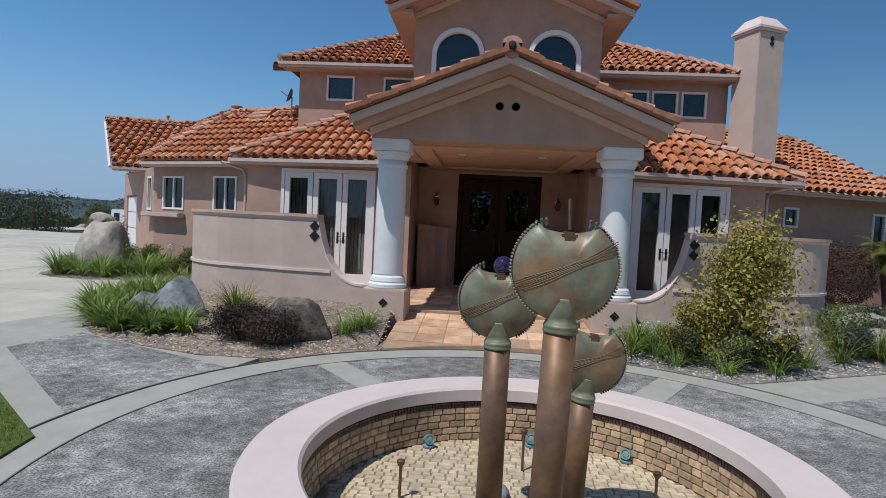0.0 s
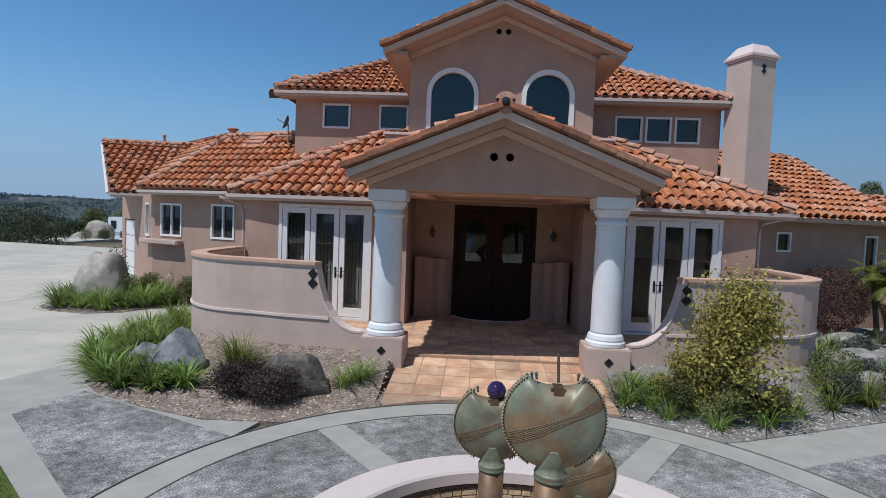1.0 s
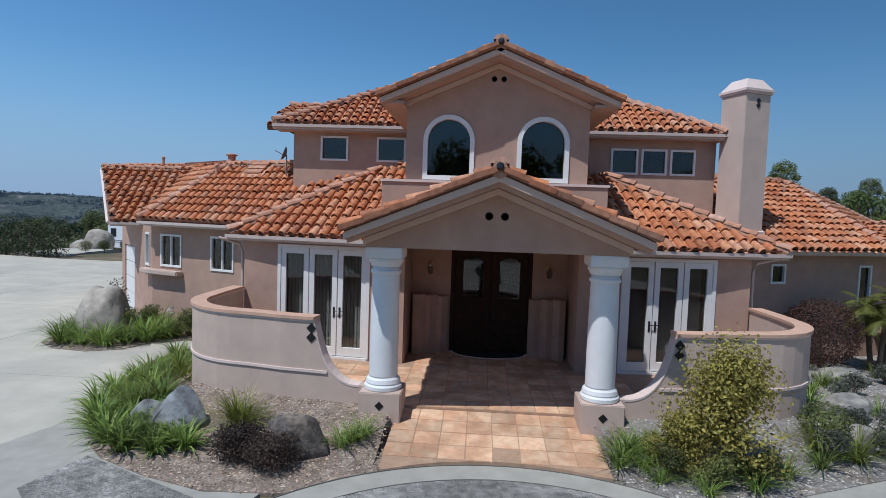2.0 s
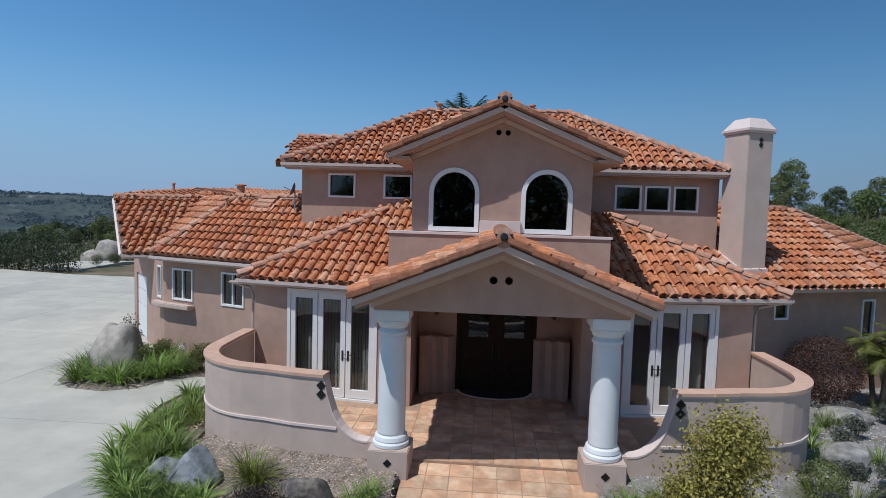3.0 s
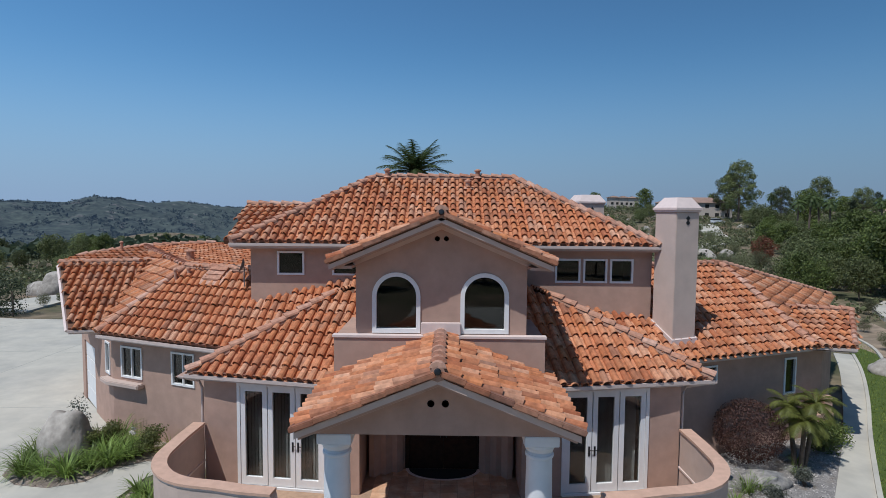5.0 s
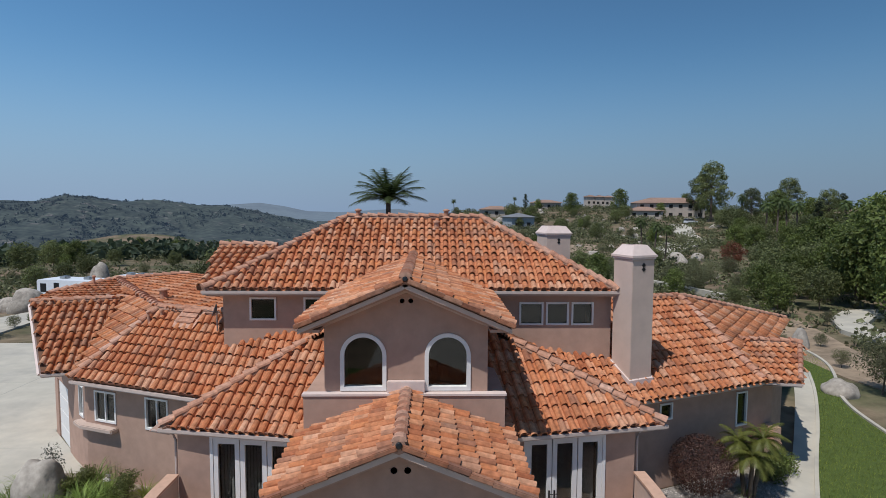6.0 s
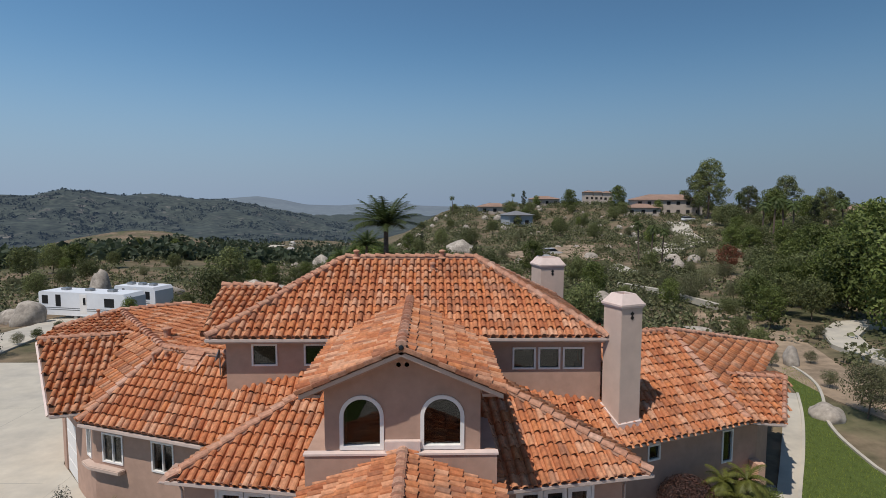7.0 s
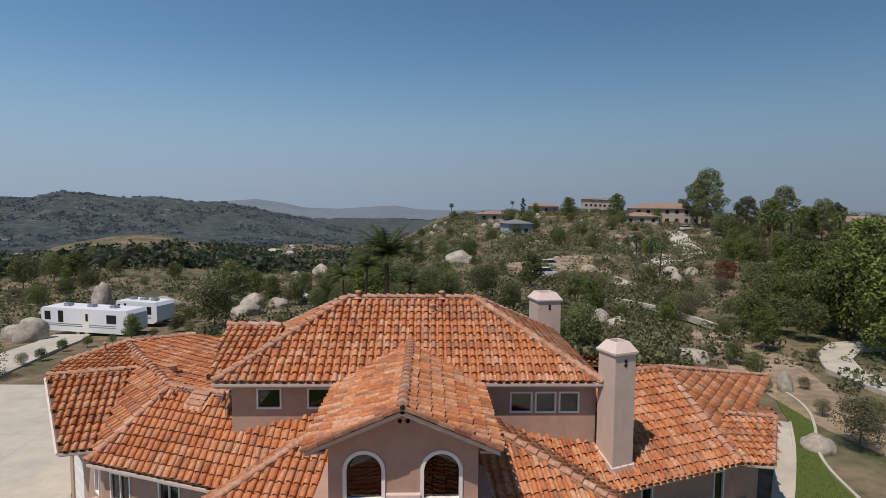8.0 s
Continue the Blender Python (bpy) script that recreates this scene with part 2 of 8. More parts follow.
M_BRONZE = material("dark_bronze", (0.17, 0.115, 0.07), 0.45, 0.7, 1.4, 18.0, metal=0.7)
M_COPPER = material("brown_copper", (0.22, 0.118, 0.055), 0.5, 0.7, 1.25, 9.0, metal=0.25, second=(0.16, 0.095, 0.06), second_scale=2.5)
M_PATINA = material("green_patina", (0.20, 0.205, 0.13), 0.5, 0.7, 1.25, 14.0, metal=0.15, second=(0.22, 0.15, 0.08), second_scale=6.0, second_edge=(0.56, 0.7))
M_POD = material("pod_patina", (0.225, 0.225, 0.15), 0.46, 0.55, 1.35, 6.0, 0.08, 30, metal=0.1, second=(0.24, 0.145, 0.075), second_scale=4.2, second_edge=(0.42, 0.58))
M_SCORE = material("ochre_score_line", (0.17, 0.10, 0.04), 0.6)
M_BEAD = material("worn_brass_beads", (0.42, 0.33, 0.22), 0.4, 0.7, 1.3, 30.0, metal=0.55)
M_KNOB = material("dull_green_bronze", (0.10, 0.135, 0.11), 0.5, 0.7, 1.3, 30.0, metal=0.3)
# lit copy of the pink stucco: sunshine on patio walls put into the colour
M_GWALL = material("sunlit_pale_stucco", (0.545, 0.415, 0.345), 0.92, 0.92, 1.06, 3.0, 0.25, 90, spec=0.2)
M_BALL = material("purple_glass", (0.03, 0.012, 0.065), 0.06, 0.9, 1.1, 3.0, spec=0.8)
M_HOLE = material("dark_opening", (0.008, 0.006, 0.005), 0.95, spec=0.0)

# builders


def mesh_of(name, verts, faces, mat, smooth=False):
    me = bpy.data.meshes.new(name)
    me.from_pydata([tuple(v) for v in verts], [], faces)
    me.materials.append(mat)
    if smooth:
        me.shade_smooth()
    me.update()
    return me


def part(name, bm, mat, parent=None, label="", smooth=False):
    """Links a bmesh as one mesh object under a thing or a part."""
    me = bpy.data.meshes.new(name)
    bmesh.ops.recalc_face_normals(bm, faces=bm.faces)
    bm.to_mesh(me)
    bm.free()
    me.materials.append(mat)
    if smooth:
        me.shade_smooth()
    ob = new(name, me)
    ob.parent = parent
    return tagged(ob, label)


def piece(name, me, parent, m=None):
    """A further object on shared mesh data."""
    ob = new(name, me)
    ob.parent = parent
    if m is not None:
        ob.matrix_basis = m
    return ob


def thing(name, label, category, group="", kind="", at=(0, 0, 0)):
    ob = new(name)
    ob.empty_display_size = 0.2
    ob.location = at
    return tagged(ob, label, category, group, kind)


def add_box(bm, x0, x1, y0, y1, z0, z1, m=None, bevel=0.0):
    vs = [bm.verts.new((x, y, z)) for z in (z0, z1) for x, y in ((x0, y0), (x1, y0), (x1, y1), (x0, y1))]
    fs = [bm.faces.new([vs[i] for i in q]) for q in ((3, 2, 1, 0), (4, 5, 6, 7), (0, 1, 5, 4), (1, 2, 6, 5), (2, 3, 7, 6), (3, 0, 4, 7))]
    if bevel:
        es = {e for f in fs for e in f.edges}
        r = bmesh.ops.bevel(bm, geom=list(es), offset=bevel, segments=2, affect="EDGES")
        vs = list({v for f in r["faces"] for v in f.verts} | {v for v in vs if v.is_valid})
    if m is not None:
        for v in vs:
            v.co = m @ v.co
    return vs


def add_prism(bm, pts, z0, z1):
    lo = [bm.verts.new((x, y, z0)) for x, y in pts]
    hi = [bm.verts.new((x, y, z1)) for x, y in pts]
    bm.faces.new(lo[::-1])
    bm.faces.new(hi)
    for i in range(len(pts)):
        j = (i + 1) % len(pts)
        bm.faces.new((lo[i], lo[j], hi[j], hi[i]))


def add_lathe(bm, prof, n=24, at=(0, 0, 0), m=None):
    """Turns a profile of (radius, height) round the z axis."""
    rings = []
    for r, z in prof:
        ring = []
        for i in range(n):
            a = 2 * math.pi * i / n
            co = Vector((r * math.cos(a), r * math.sin(a), z))
            co = (m @ co) if m is not None else co + Vector(at)
            ring.append(bm.verts.new(co))
        rings.append(ring)
    for a, b in zip(rings, rings[1:]):
        for i in range(n):
            j = (i + 1) % n
            bm.faces.new((a[i], a[j], b[j], b[i]))
    bm.faces.new(rings[0][::-1])
    bm.faces.new(rings[-1])


def add_tube(bm, pts, r, n=6, r1=None):
    """A round bar along a line of points, tapering from r to r1."""
    r1 = r if r1 is None else r1
    pts = [Vector(p) for p in pts]
    rings = []
    for i, p in enumerate(pts):
        d = (pts[min(i + 1, len(pts) - 1)] - pts[max(i - 1, 0)]).normalized()
        u = d.orthogonal().normalized() if abs(d.z) > 0.95 else d.cross(Vector((0, 0, 1))).normalized()
        w = d.cross(u)
        k = r + (r1 - r) * i / (len(pts) - 1)
        rings.append([bm.verts.new(p + (u * math.cos(2 * math.pi * j / n) + w * math.sin(2 * math.pi * j / n)) * k) for j in range(n)])
    for a, b in zip(rings, rings[1:]):
        for j in range(n):
            q = (j + 1) % n
            bm.faces.new((a[j], a[q], b[q], b[j]))
    bm.faces.new(rings[0][::-1])
    bm.faces.new(rings[-1])


def wall_frame(a, b):
    """Local axes of a wall that runs from a to b and faces to the right-hand side of that way: s along, d outward, z up."""
    a, b = Vector((*a, 0)), Vector((*b, 0))
    s = (b - a).normalized()
    out = Vector((s.y, -s.x, 0))
    m = Matrix((( s.x, out.x, 0, a.x), (s.y, out.y, 0, a.y), (0, 0, 1, 0), (0, 0, 0, 1)))
    return m, (b - a).length


def wall(name, parent, a, b, z0, z1, openings=(), thick=0.22, mat=None, label="", top=None, butt=False):
    """A wall with real thickness and openings (s0, s1, z0, z1, arched) cut through it. top(s): height of a sloping upper edge."""
    if butt:
        run = (Vector(b) - Vector(a)).normalized() * 0.226
        a, b = Vector(a) + run, Vector(b) - run
    m, length = wall_frame(a, b)
    xs = sorted({0, length} | {v for o in openings for v in o[:2]} | ({length / 2} if top else set()))
    zs = sorted({z0, z1} | {v for o in openings for v in o[2:4]})
    zi = {z: i for i, z in enumerate(zs)}
    bm = bmesh.new()

    def solid(i, j):
        if not (0 <= i < len(xs) - 1 and 0 <= j < len(zs) - 1):
            return False
        cx, cz = (xs[i] + xs[i + 1]) / 2, (zs[j] + zs[j + 1]) / 2
        return not any(o[0] < cx < o[1] and o[2] < cz < o[3] for o in openings)

    def hgt(s, j):
        return top(s) if top and j == len(zs) - 1 else zs[j]
    cache = {}

    def vert(i, j, d):
        k = (i, j, d)
        if k not in cache:
            cache[k] = bm.verts.new(m @ Vector((xs[i], d, hgt(xs[i], j))))
        return cache[k]
    for i in range(len(xs) - 1):
        for j in range(len(zs) - 1):
            if not solid(i, j):
                continue
            q = [(i, j), (i + 1, j), (i + 1, j + 1), (i, j + 1)]
            bm.faces.new([vert(*p, 0) for p in q])
            bm.faces.new([vert(*p, -thick) for p in q[::-1]])
            for (p, r), (di, dj) in zip(((q[0], q[1]), (q[1], q[2]), (q[2], q[3]), (q[3], q[0])), ((0, -1), (1, 0), (0, 1), (-1, 0))):
                if not solid(i + di, j + dj):
                    bm.faces.new((vert(*p, 0), vert(*p, -thick), vert(*r, -thick), vert(*r, 0)))
    for o in openings:
        if len(o) > 4 and o[4]:
            s0, s1, _, zt = o[:4]
            r = (s1 - s0) / 2
            c = (s0 + s1) / 2
            for side in (-1, 1):
                cor = [bm.verts.new(m @ Vector((c + side * r, d, zt))) for d in (0, -thick)]
                arc = []
                for k in range(9):
                    an = math.pi / 2 * k / 8
                    x, z = c + side * r * math.cos(an), zt - r + r * math.sin(an)
                    arc.append([bm.verts.new(m @ Vector((x, d, z))) for d in (0, -thick)])
                for p, q in zip(arc, arc[1:]):
                    bm.faces.new((p[0], q[0], cor[0]))
                    bm.faces.new((q[1], p[1], cor[1]))
                    bm.faces.new((p[0], p[1], q[1], q[0]))
    bmesh.ops.remove_doubles(bm, verts=bm.verts, dist=0.0004)
    return part(name, bm, mat or M_STUCCO, parent, label)


def window(parent, a, b, s0, s1, z0, z1, mullions=(), frame_w=0.055, depth=-0.06, sill=False, proud=0.03, label="white framed window", name="window"):
    """A framed window in an opening of the wall from a to b: frame, upright bars, panes."""
    m, _ = wall_frame(a, b)
    bm = bmesh.new()
    f = frame_w
    for x0, x1, u0, u1 in ((s0, s1, z0, z0 + f), (s0, s1, z1 - f, z1), (s0, s0 + f, z0 + f, z1 - f), (s1 - f, s1, z0 + f, z1 - f)):
        add_box(bm, x0, x1, depth, proud, u0, u1, m)
    w = part(name, bm, M_FRAME, parent, label)
    for x in mullions:
        bm = bmesh.new()
        add_box(bm, x - f * 0.42, x + f * 0.42, depth, proud - 0.012, z0 + f, z1 - f, m)
        part("bar", bm, M_FRAME, w)
    xs = [s0 + f, *mullions, s1 - f]
    for x0, x1 in zip(xs, xs[1:]):
        bm = bmesh.new()
        add_box(bm, x0, x1, depth + 0.015, depth + 0.022, z0 + f, z1 - f, m)
        p = part("pane", bm, M_GLASS, w, "clear reflective glass pane")
        p.visible_shadow = False
    return w


def arch_window(parent, a, b, s0, s1, z0, z1, f=0.07):
    m, _ = wall_frame(a, b)
    r, c = (s1 - s0) / 2, (s0 + s1) / 2

    def outline(k):
        pts = [(c + (r - k), z0 + k), (c + (r - k), z1 - r)]
        pts += [(c + (r - k) * math.cos(math.pi * i / 16), z1 - r + (r - k) * math.sin(math.pi * i / 16)) for i in range(1, 16)]
        return pts + [(c - (r - k), z1 - r), (c - (r - k), z0 + k)]
    bm = bmesh.new()
    rings = [[bm.verts.new(m @ Vector((x, d, z))) for x, z in outline(k)] for k, d in ((-0.02, 0.035), (f, 0.035), (f, -0.1), (-0.02, -0.1))]
    for p, q in zip(rings, rings[1:] + rings[:1]):
        for i in range(len(p)):
            j = (i + 1) % len(p)
            bm.faces.new((p[i], p[j], q[j], q[i]))
    w = part("arched_window", bm, M_FRAME, parent, "round-headed window with white frame")
    bm = bmesh.new()
    o = outline(f)
    v0 = [bm.verts.new(m @ Vector((x, -0.07, z))) for x, z in o]
    v1 = [bm.verts.new(m @ Vector((x, -0.078, z))) for x, z in o]
    bm.faces.new(v0)
    bm.faces.new(v1[::-1])
    for i in range(len(o)):
        j = (i + 1) % len(o)
        bm.faces.new((v0[i], v1[i], v1[j], v0[j]))
    p = part("pane", bm, M_GLASS, w, "clear reflective glass pane")
    p.visible_shadow = False
    return w


# roofs of barrel tiles
TW, TL = 0.262, 0.37


def tile_mesh(name, mat, w=TW, length=TL, rise=0.106, seg=6, pan=True):
    """One curved clay tile, open below, its lower end wider, with the flat channel beside it; x across, y up the slope, z off the roof."""
    vs, fs = [], []
    bw = w * 0.69
    for k, (y, s, lift) in enumerate(((0, 1.0, 0.05), (length + 0.05, 0.82, 0.0))):
        for t in (0, 0.018):
            for i in range(seg + 1):
                a = math.pi * i / seg
                vs.append((-(bw * 0.5 * s - t) * math.cos(a), y, lift + (rise * s - t) * math.sin(a) + 0.012))
    n = seg + 1
    for i in range(seg):
        fs.append((i, i + 1, 2 * n + i + 1, 2 * n + i))
        fs.append((i, n + i, n + i + 1, i + 1))
        fs.append((n + i + 1, n + i, 3 * n + i, 3 * n + i + 1))
    if pan:
        b = len(vs)
        x0, x1 = bw * 0.40, w - bw * 0.40
        vs += [(x0, 0, 0.045), ((x0 + x1) / 2, 0, 0.022), (x1, 0, 0.045), (x0, length + 0.05, 0.02), ((x0 + x1) / 2, length + 0.05, 0.0), (x1, length + 0.05, 0.02), (x0, 0, 0.02), ((x0 + x1) / 2, 0, 0.004), (x1, 0, 0.02)]
        fs += [(b, b + 1, b + 4, b + 3), (b + 1, b + 2, b + 5, b + 4), (b, b + 6, b + 7, b + 1), (b + 1, b + 7, b + 8, b + 2)]
        fs.append((seg, b, b + 3, 3 * n - 1))
    else:
        fs.append(tuple(range(n, 2 * n)))
    return mesh_of(name, vs, fs, mat, False)




def inside(poly, x, y):
    ok = False
    for (x0, y0), (x1, y1) in zip(poly, poly[1:] + poly[:1]):
        if (y0 > y) != (y1 > y) and x < (x1 - x0) * (y - y0) / (y1 - y0) + x0:
            ok = not ok
    return ok


def roof_plane(name, parent, poly, label="", separate=False, w=TW, length=TL, seed=1, thick=0.10, eave=None, skew=0.0):
    """A roof slope over a flat polygon of 3D points whose first edge is the eave (left to right, seen from outside): a deck below and courses of
    barrel tiles on it. The tiles are joined in one mesh, or, where separate, are objects of their own."""
    rnd = random.Random(seed)
    P = [Vector(p) for p in poly]
    ex = (P[1] - P[0]).normalized()
    nrm = Vector((0, 0, 0))
    for i in range(len(P)):
        nrm += (P[i] - P[0]).cross(P[(i + 1) % len(P)] - P[0])
    nrm.normalize()
    if nrm.z < 0:
        nrm = -nrm
    if eave == "level":
        ex = Vector((nrm.y, -nrm.x, 0)).normalized()
    elif eave:
        ex = Vector(eave)
        ex = (ex - nrm * ex.dot(nrm)).normalized()
    up = nrm.cross(ex).normalized()
    if up.z < 0:
        up, ex = -up, -ex
    m = Matrix(((ex.x, up.x, nrm.x, P[0].x), (ex.y, up.y, nrm.y, P[0].y), (ex.z, up.z, nrm.z, P[0].z), (0, 0, 0, 1)))
    inv = m.inverted()
    flat = [(inv @ p).to_2d() for p in P]
    flat = [(p.x, p.y) for p in flat]
    bm = bmesh.new()
    hi = [bm.verts.new(p) for p in P]
    lo = [bm.verts.new(p - nrm * thick) for p in P]
    bm.faces.new(hi)
    bm.faces.new(lo[::-1])
    for i in range(len(P)):
        j = (i + 1) % len(P)
        bm.faces.new((hi[i], lo[i], lo[j], hi[j]))
    roof = part(name, bm, M_UNDER, parent, label)
    x0, x1 = min(p[0] for p in flat), max(p[0] for p in flat)
    y0, y1 = min(p[1] for p in flat), max(p[1] for p in flat)
    unit = tile_mesh("tile", M_TILE1 if separate else M_TILE, w, length)
    uv = np.array([v.co[:] for v in unit.vertices])
    uf = [tuple(f.vertices) for f in unit.polygons]
    vs, fs = [], []
    cols, rows = int((x1 - x0) / w) + 1, int((y1 - y0) / length) + 1
    gap = (x1 - x0) / cols
    count = 0
    sk = math.tan(radians(skew))
    gap /= math.cos(radians(skew))
    more = int(abs(sk) * (y1 - y0) / gap) + 2 if skew else 0
    if eave is None:
        bm = bmesh.new()
        add_box(bm, 0.0, (P[1] - P[0]).length, 0.0, 0.035, 0.004, 0.085, m)
        part("eave_closure", bm, M_CLOSE, roof, "clay closure strip under the lowest tiles")
    for r in range(rows):
        for c in range(-more, cols + more):
            x, y = x0 + (c + 0.5) * gap - r * length * sk, y0 + r * length - 0.04
            if not inside(flat, x, y + length * 0.55):
                continue
            j = pose(x + rnd.uniform(-0.008, 0.008), y + rnd.uniform(-0.025, 0.02), rnd.uniform(-0.004, 0.01), rnd.uniform(-0.8, 1.0), rnd.uniform(-2, 2), rnd.uniform(-1.6, 1.6) + skew)
            if separate and count < 290:
                piece("tile", unit, roof, m @ j)
                count += 1
                continue
            k = np.array(m @ j)
            q = uv @ k[:3, :3].T + k[:3, 3]
            base = len(vs)
            vs.extend(map(tuple, q))
            fs.extend(tuple(base + i for i in f) for f in uf)
    if vs:
        t = new("roof_tiles", mesh_of("roof_tiles", vs, fs, M_TILE, True))
        t.parent = roof
        tagged(t, "courses of weathered terracotta barrel tiles", kind="stuff")
    return roof


CAPS = {}


def ridge_caps(name, parent, pts, w=0.30, step=0.36, seed=3, label="row of curved clay ridge tiles"):
    """Overlapping half-round caps along a ridge or hip line, on a bed of mortar."""
    rnd = random.Random(seed)
    if w not in CAPS:
        CAPS[w] = tile_mesh("ridge_tile", M_RIDGE, w / 0.72, step, 0.105, pan=False)
    bm = bmesh.new()
    add_tube(bm, [Vector(p) + Vector((0, 0, 0.01)) for p in pts], w * 0.44, 8)
    bed = part(name, bm, M_MORTAR, parent, label)
    for a, b in zip(pts, pts[1:]):
        a, b = Vector(a), Vector(b)
        d = (b - a).normalized()
        sx = d.cross(Vector((0, 0, 1))).normalized()
        nz = sx.cross(d)
        n = max(1, round((b - a).length / step))
        for i in range(n):
            o = a + (b - a) * (i / n) + nz * 0.045
            k = Matrix(((sx.x, d.x, nz.x, o.x), (sx.y, d.y, nz.y, o.y), (sx.z, d.z, nz.z, o.z), (0, 0, 0, 1)))
            piece("ridge_tile", CAPS[w], bed, k @ pose(0, 0, 0, 0, rnd.uniform(-3, 3), rnd.uniform(-2, 2)))
    return bed


def gutter(parent, pts, r=0.055, name="gutter"):
    bm = bmesh.new()
    for a, b in zip(pts, pts[1:]):
        a, b = Vector(a), Vector(b)
        m, n = wall_frame(a.xy, b.xy)
        m[2][3] = a.z
        add_box(bm, 0, n, -0.005, 0.075, -0.075, 0.0, m)
        add_box(bm, 0, n, -0.10, -0.004, -0.13, -0.02, m)
    return part(name, bm, M_GUTTER, parent, "pale painted gutter and fascia")

# the house
house = thing("house", "two-storey pink stucco house with terracotta barrel tile roofs", "house")


def mir(p, s):
    return (p[0] * s, *p[1:])


def way(a, b, s):
    """A wall line given for the east half, turned so that it faces outward on either side."""
    return (mir(a, s), mir(b, s)) if s > 0 else (mir(b, s), mir(a, s))


# front rooms with French doors, on both sides of the porch
for s in (1, -1):
    a, b = way((1.88, 3.32), (5.68, 3.78), s)
    n = (Vector(a) - Vector(b)).length
    o0, o1 = ((1.02, 2.98) if s > 0 else (n - 2.92, n - 0.86))
    wall("wall", house, a, b, 0.0, 2.98, [(o0, o1, 0.34, 2.76)], label="pink stucco front wall")
    m, _ = wall_frame(a, b)
    w3 = (o1 - o0) / 3
    panels = [(o0, o0 + w3, s > 0), (o0 + w3, o0 + 2 * w3, True), (o0 + 2 * w3, o1, s < 0)]
    for k, (p0, p1, leafy) in enumerate(panels):
        bm = bmesh.new()
        f = 0.115
        q0, q1 = p0 + 0.012, p1 - 0.012
        for x0, x1, u0, u1 in ((q0, q1, 0.36, 0.55), (q0, q1, 2.63, 2.75), (q0, q0 + f, 0.55, 2.63), (q1 - f, q1, 0.55, 2.63)):
            add_box(bm, x0, x1, -0.07, 0.01, u0, u1, m)
        d = part("french_door" if leafy else "side_light", bm, M_FRAME, house, "white glazed door" if leafy else "tall white fixed window")
        bm = bmesh.new()
        add_box(bm, q0 + f, q1 - f, -0.045, -0.037, 0.55, 2.63, m)
        part("pane", bm, M_GLASS, d, "clear reflective glass pane").visible_shadow = False
        if leafy:
            hx = q1 - 0.055 if (k == (0 if s > 0 else 1)) else q0 + 0.055
            bm = bmesh.new()
            add_box(bm, hx - 0.022, hx + 0.022, 0.01, 0.022, 1.22, 1.46, m, 0.004)
            add_tube(bm, [m @ Vector((hx, 0.02, 1.38)), m @ Vector((hx, 0.06, 1.38)), m @ Vector((hx + 0.09, 0.06, 1.37))], 0.01)
            part("handle", bm, M_METAL, d, "dark lever handle on a long plate")
    bm = bmesh.new()
    for x0, x1, u0, u1 in ((o0 - 0.07, o0 + 0.006, 0.3, 2.83), (o1 - 0.006, o1 + 0.07, 0.3, 2.83), (o0 + 0.006, o1 - 0.006, 2.755, 2.83)):
        add_box(bm, x0, x1, -0.06, 0.028, u0, u1, m)
    add_box(bm, o0 - 0.05, o1 + 0.05, -0.1, 0.06, 0.27, 0.345, m)
    part("door_casing", bm, M_FRAME, house, "white casing of French doors")
    # hanging slats of the blinds indoors
    blind = thing("vertical_blind", "pale grey vertical blind behind French doors", "blind", "blinds of the French doors")
    bm = bmesh.new()
    add_box(bm, o0 + 0.05, o1 - 0.05, -0.31, -0.25, 2.66, 2.72, m)
    part("rail", bm, M_FRAME, blind)
    sl = bmesh.new()
    add_box(sl, -0.042, 0.042, -0.002, 0.002, 0.42, 2.66)
    me = bpy.data.meshes.new("slat")
    sl.to_mesh(me)
    sl.free()
    me.materials.append(M_BLIND)
    k = 0
    while o0 + 0.1 + k * 0.085 < o1 - 0.08:
        piece("slat", me, blind, m @ pose(o0 + 0.1 + k * 0.085, -0.28, 0, 0, 0, 14))
        k += 1

    # wing behind, turned back by twenty degrees
    a, b = ((5.72, 5.72), (11.78, 8.04)) if s > 0 else ((-10.16, 7.55), (-5.72, 5.84))
    if s < 0:
        wins = [(0.38, 1.26, 1.79, 2.76), (2.42, 3.30, 1.80, 2.78)]
    else:
        wins = [(1.75, 2.25, 2.10, 2.62), (4.87, 5.36, 1.48, 2.60)]
    wall("wall", house, a, b, 0.0, 3.04, wins, label="pink stucco wing wall")
    for (x0, x1, u0, u1) in wins:
        window(house, a, b, x0, x1, u0, u1, [(x0 + x1) / 2] if s < 0 else [])
    gutter(house, [(5.0, 4.91, 3.02), (10.93, 7.18, 3.02)] if s > 0 else [(-10.36, 7.18, 3.13), (-5.0, 5.13, 3.13)])
    # return wall of the front room
    a, b = way((5.68, 3.78), (5.72, 6.5), s)
    wall("wall", house, a, b, 0.0, 2.98, butt=True)

# corner window of the west wing, with a ledge that wraps round the corner
a, b = (-11.35, 8.75), (-10.16, 7.55)
wall("wall", house, a, b, 0, 3.03, [(0.95, 1.45, 1.74, 2.76)])
window(house, a, b, 0.95, 1.45, 1.74, 2.76)
bm = bmesh.new()
add_prism(bm, [(-10.50, 7.885), (-10.68, 7.70), (-10.24, 7.30), (-9.02, 6.83), (-8.92, 7.06), (-10.16, 7.545)], 1.55, 1.69)
bmesh.ops.bevel(bm, geom=list(bm.edges), offset=0.025, segments=2, affect="EDGES")
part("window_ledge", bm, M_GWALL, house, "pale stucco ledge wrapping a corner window")
